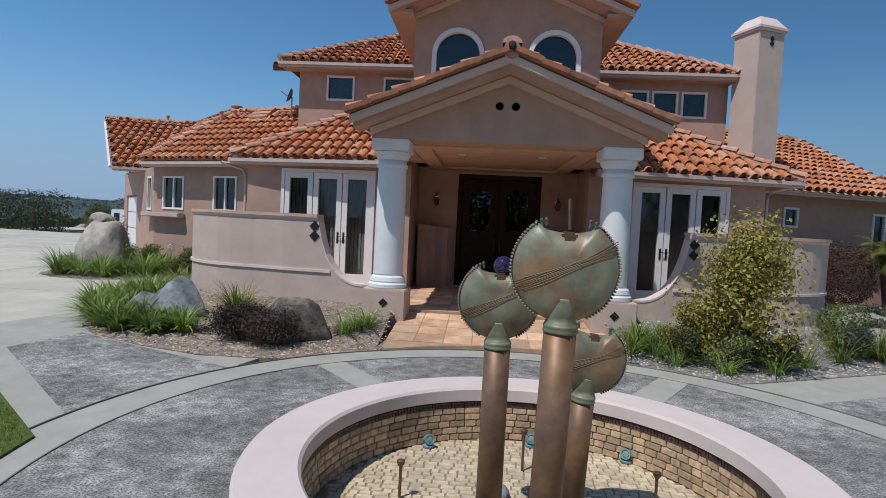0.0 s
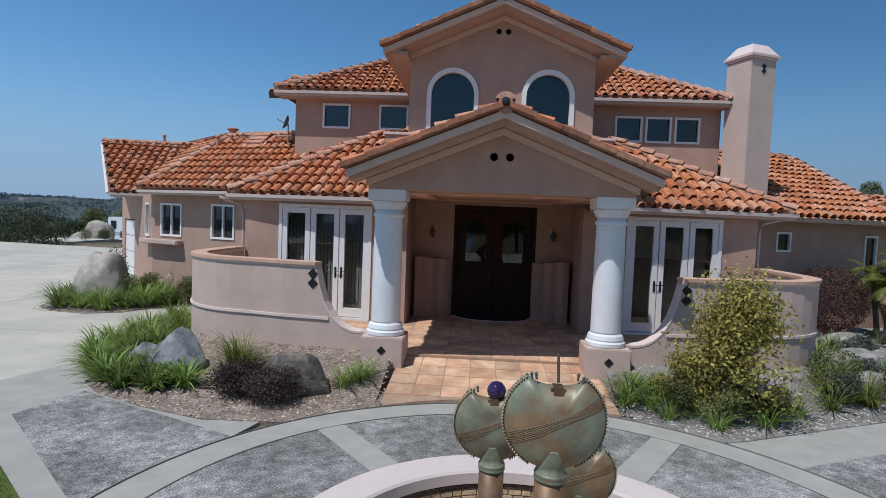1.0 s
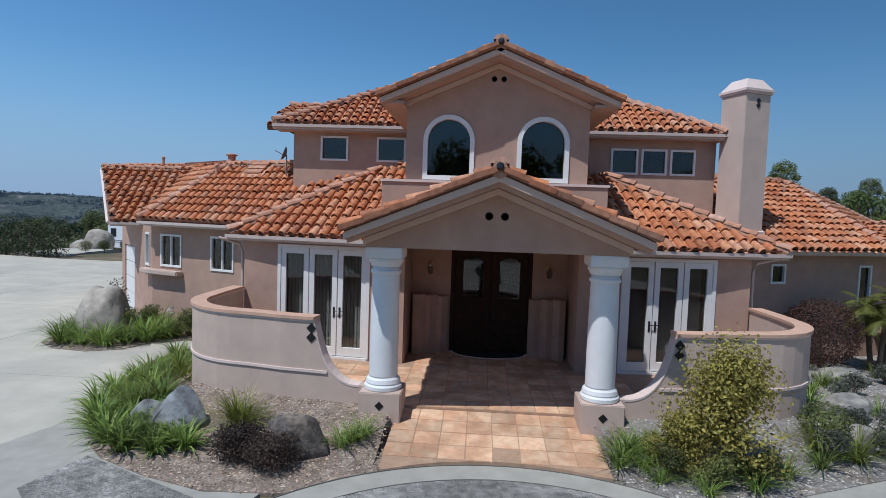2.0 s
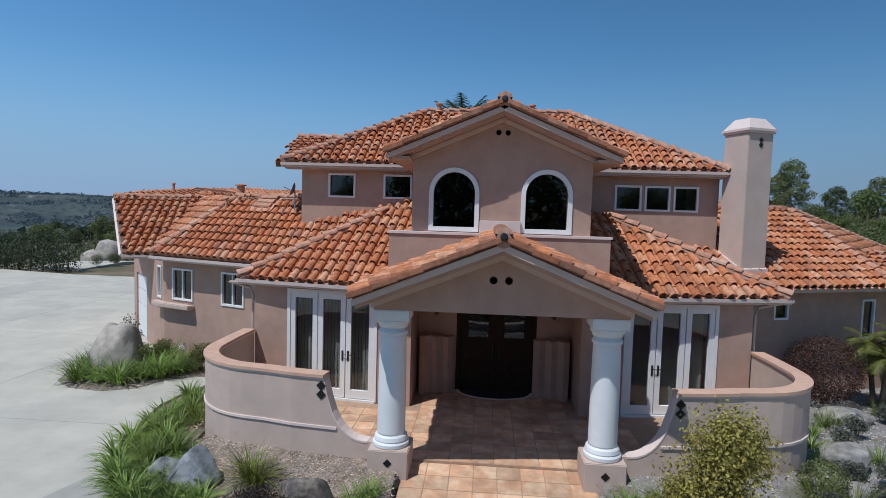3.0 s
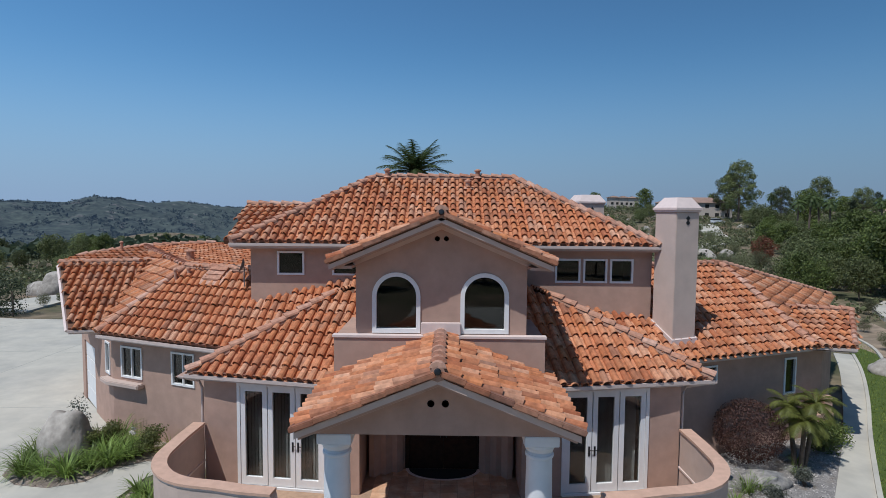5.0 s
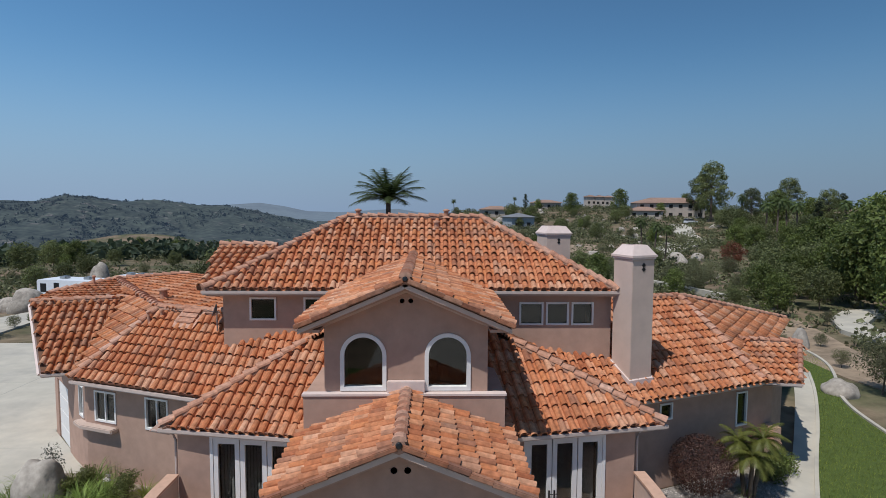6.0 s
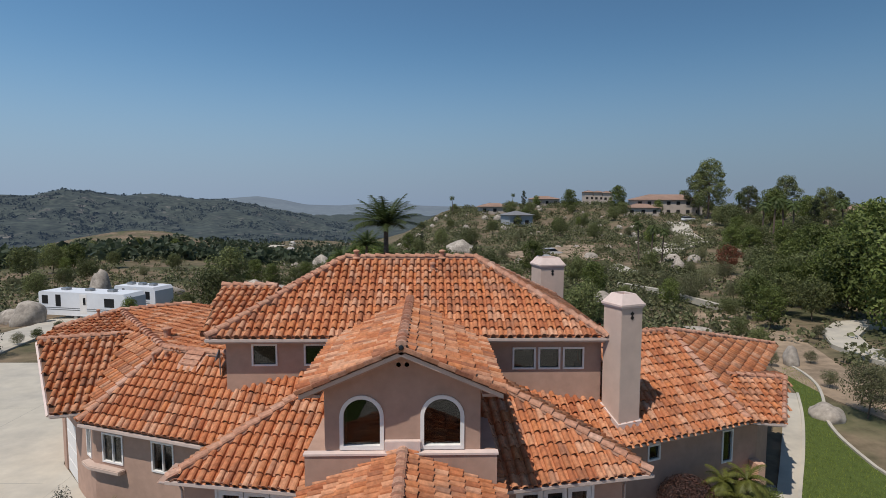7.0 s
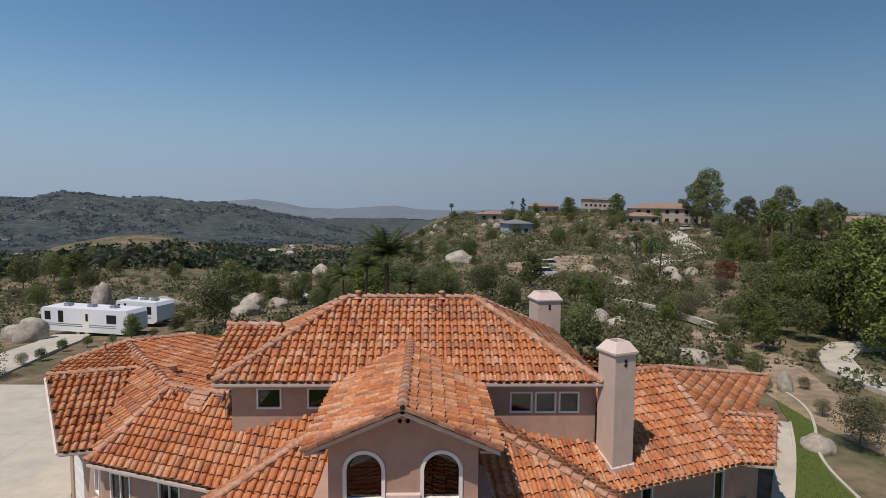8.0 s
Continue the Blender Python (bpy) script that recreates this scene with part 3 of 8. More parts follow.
# stepped ledge at the east corner
bm = bmesh.new()
add_prism(bm, [(10.95, 7.70), (11.08, 7.22), (11.85, 7.5), (11.8, 8.03)], 0.72, 0.92)
part("window_ledge", bm, M_CAP, house, "low peach stucco ledge at the wing corner")
bm = bmesh.new()
add_prism(bm, [(11.52, 7.42), (11.8, 7.5), (11.78, 7.98), (11.46, 7.88)], 0.925, 1.42)
part("ledge_pier", bm, M_CAP, house)
# downspouts at the inner corners
for s in (1, -1):
    bm = bmesh.new()
    add_tube(bm, [mir(p, s) for p in ((6.3, 3.76, 2.92), (5.86, 3.92, 2.78), (5.80, 3.95, 2.6), (5.80, 3.95, 0.05))], 0.035, 8)
    part("downspout", bm, M_GUTTER, house, "slim painted downspout")

# end walls of the wings
wall("wall", house, (-13.3, 10.9), (-11.35, 8.75), 0, 3.0, [(0.5, 2.3, 0.0, 2.2)])
m, n = wall_frame((-13.3, 10.9), (-11.35, 8.75))
bm = bmesh.new()
for k in range(4):
    add_box(bm, 0.5, 2.3, -0.09, -0.05, 0.02 + k * 0.54, 0.54 + k * 0.54, m, 0.008)
part("garage_door", bm, M_FRAME, house, "white sectional garage door")
wall("wall", house, (11.78, 8.04), (13.3, 9.9), 0, 2.99)
# rear and far walls that close the house
for p, q, h in (((13.3, 9.9), (16.3, 15.2), 3.0), ((16.3, 15.2), (13.6, 17.2), 3.0), ((13.6, 17.2), (-12.0, 17.2), 3.0), ((-12.0, 17.2), (-14.8, 13.8), 3.0), ((-14.8, 13.8), (-13.3, 11.0), 3.0)):
    wall("wall", house, p, q, 0, h, butt=True)

# entrance recess
for s in (1, -1):
    a, b = way((1.88, 3.32), (1.88, 4.75), s)
    a, b = b, a
    wall("wall", house, a, b, 0.0, 3.1, butt=True)
wall("wall", house, (-1.88, 4.75), (1.88, 4.75), 0.0, 3.1, [(1.88 - 0.93, 1.88 + 1.04, 0.2, 2.97)], label="pink stucco entrance wall")
m, _ = wall_frame((-1.88, 4.75), (1.88, 4.75))
bm = bmesh.new()
for x0, x1, u0, u1 in ((0.95, 1.05, 0.2, 2.97), (2.82, 2.92, 0.2, 2.97), (1.05, 2.82, 2.86, 2.97)):
    add_box(bm, x0, x1, -0.14, -0.02, u0, u1, m)
part("door_frame", bm, M_DOOR, house, "dark wooden door frame")
for k, (x0, x1) in enumerate(((1.055, 1.93), (1.94, 2.815))):
    bm = bmesh.new()
    c, r = (x0 + x1) / 2, 0.245
    for q0, q1, u0, u1 in ((x0, c - r, 0.22, 2.85), (c + r, x1, 0.22, 2.85), (c - r, c + r, 0.22, 1.62), (c - r, c + r, 2.62, 2.85)):
        add_box(bm, q0, q1, -0.12, -0.06, u0, u1, m)
    # arched head of the glass and a raised lower panel
    for i in range(8):
        t0, t1 = -1 + i / 4, -1 + (i + 1) / 4
        z0 = 2.50 + 0.12 * math.cos((t0 + t1) * math.pi / 4)
        add_box(bm, c + r * t0, c + r * t1, -0.115, -0.062, z0, 2.63, m)
    add_box(bm, c - 0.25, c + 0.25, -0.06, -0.035, 0.42, 1.05, m, 0.02)
    add_box(bm, c - 0.25, c + 0.25, -0.06, -0.035, 1.15, 1.52, m, 0.02)
    d = part("entrance_door", bm, M_DOOR, house, "dark wooden entrance door with arched glass")
    bm = bmesh.new()
    add_box(bm, c - r, c + r, -0.095, -0.085, 1.62, 2.62, m)
    part("pane", bm, M_GLASS, d, "bevelled glass pane").visible_shadow = False
    bm = bmesh.new()
    hx = x1 - 0.07 if k == 0 else x0 + 0.07
    add_tube(bm, [m @ Vector((hx, -0.06, 1.1)), m @ Vector((hx, 0.0, 1.13)), m @ Vector((hx, 0.0, 1.42)), m @ Vector((hx, -0.06, 1.45))], 0.012)
    part("handle", bm, M_METAL, d, "dark pull handle")
# piers in the rear corners of the recess
for s in (1, -1):
    bm = bmesh.new()
    add_box(bm, min(s * 1.872, s * 2.1), max(s * 1.872, s * 2.1), 4.50, 4.746, 0.1, 3.1)
    part("corner_pier", bm, M_STUCCO, house)
# stepped fins and lamps on both sides of the door
for s in (1, -1):
    for k in range(3):
        bm = bmesh.new()
        x = 1.78 - 0.27 * k
        add_prism(bm, [mir(p, s)[:2] for p in ((x, 4.74), (x, 4.24 + 0.13 * k), (x - 0.13, 4.20 + 0.13 * k), (x - 0.27, 4.36 + 0.13 * k), (x - 0.27, 4.74))], 0.2, 1.72 - 0.03 * k)
        part("fin", bm, M_STUCCO, house, "stepped stucco fin beside the door")
    lamp = thing("wall_lamp", "small brass wall lantern beside the entrance", "wall lamp", "entrance lamps")
    bm = bmesh.new()
    add_lathe(bm, [(0.06, 0), (0.065, 0.02), (0.03, 0.03)], 12, m=Matrix.Translation(mir((1.42, 4.75, 2.42), s)) @ pose(0, 0, 0, 90, 0, 0))
    add_tube(bm, [mir((1.42, 4.74, 2.42), s), mir((1.42, 4.62, 2.50), s), mir((1.42, 4.58, 2.40), s)], 0.012)
    part("bracket", bm, M_LAMP, lamp)
    bm = bmesh.new()
    add_lathe(bm, [(0.02, 0), (0.055, 0.03), (0.075, 0.17), (0.03, 0.22), (0.008, 0.26)], 8, at=mir((1.42, 4.58, 2.18), s))
    part("shade", bm, M_GLASS, lamp, "faceted glass lantern shade")

# porch: columns, beams, pediment
COLX, COLY = 1.80, 0.36
for s in (1, -1):
    col = thing("porch_column", "white round porch column on a pink square plinth", "column", "porch columns")
    bm = bmesh.new()
    add_box(bm, -0.345, 0.345, -0.345, 0.345, 0.02, 0.68, Matrix.Translation((s * COLX, COLY, 0)), 0.015)
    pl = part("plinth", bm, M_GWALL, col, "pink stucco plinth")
    bm = bmesh.new()
    add_box(bm, -0.052, 0.052, -0.006, 0.004, -0.052, 0.052, Matrix.Translation((s * COLX, 0.012, 0.47)) @ pose(0, 0, 0, 0, 45, 0))
    part("diamond", bm, M_BLACK, pl, "small black diamond tile")
    bm = bmesh.new()
    add_lathe(bm, [(0.30, 0.68), (0.315, 0.70), (0.315, 0.75), (0.285, 0.78), (0.292, 0.80), (0.275, 0.86), (0.245, 0.89)], 32, at=(s * COLX, COLY, 0))
    part("base", bm, M_WHITE, col, smooth=False)
    bm = bmesh.new()
    add_lathe(bm, [(0.240, 0.89), (0.240, 0.92), (0.240, 1.4), (0.236, 2.0), (0.227, 2.58), (0.226, 2.74)], 40, at=(s * COLX, COLY, 0))
    sh = part("shaft", bm, M_WHITE, col, smooth=True)
    bm = bmesh.new()
    add_lathe(bm, [(0.224, 2.615), (0.246, 2.62), (0.254, 2.64), (0.254, 2.66), (0.246, 2.68), (0.224, 2.685)], 40, at=(s * COLX, COLY, 0))
    part("necking", bm, M_WHITE, sh)
    bm = bmesh.new()
    prof = [(0.245, 2.74), (0.26, 2.79), (0.285, 2.82), (0.285, 2.86), (0.27, 2.88)]
    add_lathe(bm, prof, 32, at=(s * COLX, COLY, 0))
    add_box(bm, -0.30, 0.30, -0.30, 0.30, 2.88, 3.06, Matrix.Translation((s * COLX, COLY, 0)), 0.012)
    part("capital", bm, M_WHITE, col)

SL = 0.405          # rise of the porch roof per metre
RZ = 4.30           # its ridge
bm = bmesh.new()
pts = [(-2.10, 3.06), (2.10, 3.06), (2.10, RZ - 0.22 - 2.10 * SL), (0, RZ - 0.22), (-2.10, RZ - 0.22 - 2.10 * SL)]
f0 = [bm.verts.new((x, 0.08, z)) for x, z in pts]
f1 = [bm.verts.new((x, 0.62, z)) for x, z in pts]
bm.faces.new(f0)
bm.faces.new(f1[::-1])
for i in range(5):
    bm.faces.new((f0[i], f1[i], f1[(i + 1) % 5], f0[(i + 1) % 5]))
part("pediment", bm, M_STUCCO, house, "pink stucco porch pediment")
for x in (-0.125, 0.125):
    bm = bmesh.new()
    add_lathe(bm, [(0.062, 0), (0.062, 0.012), (0.05, 0.012), (0.045, 0.004)], 16, m=Matrix.Translation((x, 0.084, 3.62)) @ pose(0, 0, 0, 90, 0, 0))
    part("vent_pipe", bm, M_HOLE, house, "round dark vent opening")


def rake(y0, y1, half, zlow, zhigh, drop, name="rake_cornice", mat=None):
    """Sloping cornice boards of a gable, mitred at the top."""
    for s in (1, -1):
        bm = bmesh.new()
        v = [bm.verts.new((x * s, y, z)) for y in (y0, y1) for x, z in ((0, zhigh), (half, zlow), (half, zlow - drop), (0, zhigh - drop))]
        for q in ((0, 1, 2, 3), (7, 6, 5, 4), (0, 4, 5, 1), (1, 5, 6, 2), (2, 6, 7, 3), (3, 7, 4, 0)):
            bm.faces.new([v[i] for i in q])
        part(name, bm, mat or M_RAKE, house, "stepped stucco cornice under the roof edge")


def rake_tiles(y, half, zlow, zhigh):
    """Clay tiles laid edge-on down both sides of a gable."""
    rnd = random.Random(int(half * 100))
    for s in (1, -1):
        a, b = Vector((0.04 * s, y, zhigh)), Vector((half * s, y, zlow))
        n = round((b - a).length / 0.40)
        d = (b - a).normalized()
        nz = Vector((-d.z * s, 0, d.x * s))
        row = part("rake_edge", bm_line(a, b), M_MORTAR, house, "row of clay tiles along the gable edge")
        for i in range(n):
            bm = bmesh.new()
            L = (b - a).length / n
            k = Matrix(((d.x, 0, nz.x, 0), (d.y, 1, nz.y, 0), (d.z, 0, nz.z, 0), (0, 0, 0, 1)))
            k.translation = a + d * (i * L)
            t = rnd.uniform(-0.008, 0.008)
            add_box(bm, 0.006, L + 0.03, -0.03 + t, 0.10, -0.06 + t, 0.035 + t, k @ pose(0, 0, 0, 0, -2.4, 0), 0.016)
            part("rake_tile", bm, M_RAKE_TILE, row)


def bm_line(a, b):
    bm = bmesh.new()
    add_tube(bm, [a + Vector((0, 0.06, -0.02)), b + Vector((0, 0.06, -0.02))], 0.035, 4)
    return bm


rake_tiles(-0.55, 2.38, RZ + 0.03 - 2.38 * SL, RZ + 0.03)
rake(-0.50, -0.40, 2.34, RZ - 0.05 - 2.34 * SL, RZ - 0.05, 0.11)
rake(-0.396, 0.076, 2.30, RZ - 0.10 - 2.30 * SL, RZ - 0.10, 0.13, mat=M_STUCCO)
rake(-0.05, 0.07, 2.12, RZ - 0.24 - 2.12 * SL, RZ - 0.24, 0.10)
for s in (1, -1):
    bm = bmesh.new()
    add_box(bm, s * COLX - 0.22, s * COLX + 0.22, 0.63, 3.3, 3.03, 3.3)
    part("beam", bm, M_STUCCO, house)
bm = bmesh.new()
add_box(bm, -1.57, 1.57, 0.63, 4.74, 3.085, 3.16)
for x0, x1, y0, y1 in ((-1.57, -1.25, 0.63, 4.74), (1.25, 1.57, 0.63, 4.74), (-1.25, 1.25, 0.63, 1.0), (-1.25, 1.25, 4.3, 4.74)):
    add_box(bm, x0, x1, y0, y1, 3.035, 3.083)
part("porch_ceiling", bm, M_CAP, house, "tan coffered porch ceiling")
for x, y in ((-0.75, 1.9), (0.75, 1.9)):
    bm = bmesh.new()
    add_lathe(bm, [(0.075, 0.0), (0.085, 0.012), (0.06, 0.02)], 16, at=(x, y, 3.066))
    part("downlight", bm, M_FRAME, house, "recessed round ceiling light")

# tower over the entrance
TH = 1.82
GZ, GH, GS = 6.84, 2.28, 0.425
a, b = (-TH, 2.5), (TH, 2.5)
wall("wall", house, a, b, 3.3, 6.0, [(TH - 1.45, TH - 0.46, 4.34, 5.60, True), (TH + 0.43, TH + 1.42, 4.34, 5.60, True)], label="pink stucco gable wall", top=lambda q: GZ - 0.12 - abs(q - TH) * GS)
arch_window(house, a, b, TH - 1.45, TH - 0.46, 4.34, 5.60)
arch_window(house, a, b, TH + 0.43, TH + 1.42, 4.34, 5.60)
wall("wall", house, (-TH, 7.0), (-TH, 2.5), 3.3, 6.0, butt=True)
wall("wall", house, (TH, 2.5), (TH, 7.0), 3.3, 6.0, butt=True)
for x in (-0.09, 0.1):
    bm = bmesh.new()
    add_lathe(bm, [(0.052, 0), (0.052, 0.012), (0.04, 0.012), (0.036, 0.004)], 16, m=Matrix.Translation((x, 2.504, 6.34)) @ pose(0, 0, 0, 90, 0, 0))
    part("vent_pipe", bm, M_HOLE, house, "round dark vent opening")
rake_tiles(1.88, GH + 0.04, GZ + 0.03 - (GH + 0.04) * GS, GZ + 0.03)
rake(1.93, 2.02, GH, GZ - 0.05 - GH * GS, GZ - 0.05, 0.10)
rake(2.024, 2.496, GH - 0.04, GZ - 0.10 - (GH - 0.04) * GS, GZ - 0.10, 0.10, mat=M_STUCCO)
rake(2.40, 2.49, TH + 0.05, GZ - 0.21 - (TH + 0.05) * GS, GZ - 0.21, 0.09)
for s in (1, -1):
    bm = bmesh.new()
    add_box(bm, min(s * TH, s * GH), max(s * TH, s * GH), 2.03, 6.85, GZ - GH * GS - 0.14, GZ - GH * GS - 0.08)
    part("soffit", bm, M_STUCCO, house)
bm = bmesh.new()
add_prism(bm, [(-2.26, 2.33), (2.20, 2.33), (2.20, 4.6), (1.83, 4.6), (1.83, 2.497), (-1.83, 2.497), (-1.83, 4.6), (-2.26, 4.6)], 3.3, 4.25)
part("parapet", bm, M_STUCCO, house, "pink stucco parapet box under the arched windows")
bm = bmesh.new()
add_box(bm, -2.29, 2.23, 2.30, 2.497, 4.252, 4.30)
part("parapet_cap", bm, M_TRIM, house)
bm = bmesh.new()
add_box(bm, -0.42, 0.42, 2.36, 2.494, 4.30, 4.56, None, 0.012)
part("parapet_block", bm, M_TRIM, house, "pale stucco block between the arched windows")

# upper storey
a, b = (-5.62, 6.9), (6.0, 6.9)
ups = [(-4.84, -4.05, 5.03, 5.72), (-3.24, -2.42, 5.03, 5.72), (3.22, 3.95, 4.88, 5.58), (4.03, 4.72, 4.88, 5.58), (4.80, 5.47, 4.88, 5.58)]
wall("wall", house, a, b, 3.6, 5.95, [(p[0] + 5.62, p[1] + 5.62, p[2], p[3]) for p in ups], label="pink stucco upper wall")
for p in ups:
    window(house, a, b, p[0] + 5.62, p[1] + 5.62, p[2], p[3])
wall("wall", house, (6.0, 6.9), (6.0, 13.6), 3.6, 5.95, butt=True)
wall("wall", house, (6.0, 13.6), (-5.62, 13.6), 3.6, 5.95)
wall("wall", house, (-5.62, 13.6), (-5.62, 6.9), 3.6, 5.94, butt=True)
# added near-black liner walls: the rooms' shade is put into their colour
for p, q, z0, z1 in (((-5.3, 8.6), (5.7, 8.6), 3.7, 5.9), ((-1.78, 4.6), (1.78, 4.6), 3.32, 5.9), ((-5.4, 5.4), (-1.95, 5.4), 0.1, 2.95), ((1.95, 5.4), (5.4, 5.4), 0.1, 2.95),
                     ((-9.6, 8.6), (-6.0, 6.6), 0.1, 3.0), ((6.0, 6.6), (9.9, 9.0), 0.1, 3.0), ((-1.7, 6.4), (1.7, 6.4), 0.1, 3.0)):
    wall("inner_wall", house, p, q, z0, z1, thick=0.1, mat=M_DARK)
# unseen near-black slabs, added to keep light out of the rooms
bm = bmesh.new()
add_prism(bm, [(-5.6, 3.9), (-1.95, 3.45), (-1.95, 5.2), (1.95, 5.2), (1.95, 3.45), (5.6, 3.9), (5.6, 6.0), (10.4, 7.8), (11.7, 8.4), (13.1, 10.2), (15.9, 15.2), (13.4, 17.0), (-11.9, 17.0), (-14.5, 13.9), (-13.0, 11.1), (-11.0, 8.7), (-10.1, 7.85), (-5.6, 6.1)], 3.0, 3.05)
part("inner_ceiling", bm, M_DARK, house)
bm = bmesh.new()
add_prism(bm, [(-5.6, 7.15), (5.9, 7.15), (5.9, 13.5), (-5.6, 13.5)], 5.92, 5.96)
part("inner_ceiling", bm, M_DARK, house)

# roof slopes
UE, UZ = 5.98, 8.02
UR = 10.2
up_c = {(-1, -1): (-6.05, 6.55), (1, -1): (6.05, 6.55), (1, 1): (6.05, 13.85), (-1, 1): (-6.05, 13.85)}
rl, rr = (-2.40, UR, UZ), (2.28, UR, UZ)
fl, fr, bl, br = [(*up_c[k], UE) for k in ((-1, -1), (1, -1), (-1, 1), (1, 1))]
roof_plane("upper_roof_front", house, [fl, fr, rr, rl], "front slope of the upper tiled roof", separate=True, seed=11)
roof_plane("upper_roof_east", house, [fr, br, rr], "east slope of the upper tiled roof", seed=12)
roof_plane("upper_roof_west", house, [bl, fl, rl], "west slope of the upper tiled roof", seed=13)
roof_plane("upper_roof_back", house, [br, bl, rl, rr], "rear slope of the upper tiled roof", seed=14)
ridge_caps("ridge", house, [fl, rl, rr, fr], seed=15)
ridge_caps("ridge", house, [bl, rl], seed=16)
ridge_caps("ridge", house, [br, rr], seed=17)
roof_plane("side_roof", house, [(-6.5, 7.15, 5.98), (-5.0, 7.15, 5.98), (-4.8, 9.9, 7.03), (-6.75, 9.9, 7.03)], "small gabled roof beside the upper roof", seed=18)
roof_plane("side_roof_back", house, [(-4.8, 12.6, 5.98), (-6.5, 12.6, 5.98), (-6.75, 9.9, 7.03), (-4.8, 9.9, 7.03)], seed=19)
ridge_caps("ridge", house, [(-6.75, 9.9, 7.03), (-4.8, 9.9, 7.03)], seed=20)
gutter(house, [(-6.1, 6.53, 5.97), (6.1, 6.53, 5.97)])
bm = bmesh.new()
add_box(bm, -6.0, 6.0, 6.56, 6.9, 5.80, 5.84)
add_box(bm, 6.0, 6.05, 6.56, 13.6, 5.80, 5.84)
part("soffit", bm, M_STUCCO, house)
# gable roof of the tower
for s in (1, -1):
    q = [(s * GH, 1.95, GZ - GH * GS), (s * GH, 6.72, GZ - GH * GS), (0, 8.45, GZ), (0, 1.95, GZ)]
    if s < 0:
        q = [q[1], q[0], q[3], q[2]]
    roof_plane("tower_roof_east" if s > 0 else "tower_roof_west", house, q, "tiled gable roof slope over the arched windows", separate=True, seed=21 + s)
ridge_caps("ridge", house, [(0, 1.93, GZ), (0, 8.4, GZ)], seed=24)
# porch roof
for s in (1, -1):
    q = [(s * 2.34, -0.48, RZ - 2.34 * SL), (s * 2.34, 3.25, RZ - 2.34 * SL), (0, 3.25, RZ), (0, -0.48, RZ)]
    if s < 0:
        q = [q[1], q[0], q[3], q[2]]
    roof_plane("porch_roof_east" if s > 0 else "porch_roof_west", house, q, "tiled gable roof slope over the porch", separate=True, seed=27 + s)
ridge_caps("ridge", house, [(0, -0.52, RZ), (0, 2.4, RZ)], seed=29)
for y, z in ((-0.55, RZ + 0.06), (1.90, GZ + 0.06)):
    bm = bmesh.new()
    add_lathe(bm, [(0.035, -0.05), (0.055, -0.02), (0.058, 0.03), (0.04, 0.05), (0.012, 0.052)], 16, m=Matrix.Translation((0.0, y, z)) @ pose(0, 0, 0, 80, 0, 0))
    part("ridge_end", bm, M_METAL, house, "small dark round cap at the ridge end")

# front rooms and wings
AZ, AS = 3.02, 0.69
WS = {1: 0.50, -1: 0.70}


WX = {1: 10.95, -1: 10.35}      # eave corner of either wing
WE = {1: 3.03, -1: 3.16}      # and its eave height


def zw(x, y, s=1):
    """Height of a wing slope (x taken towards the outside)."""
    return WE[s] + WS[s] * ((x - WX[s]) * -0.358 + (y - 7.20) * 0.934)


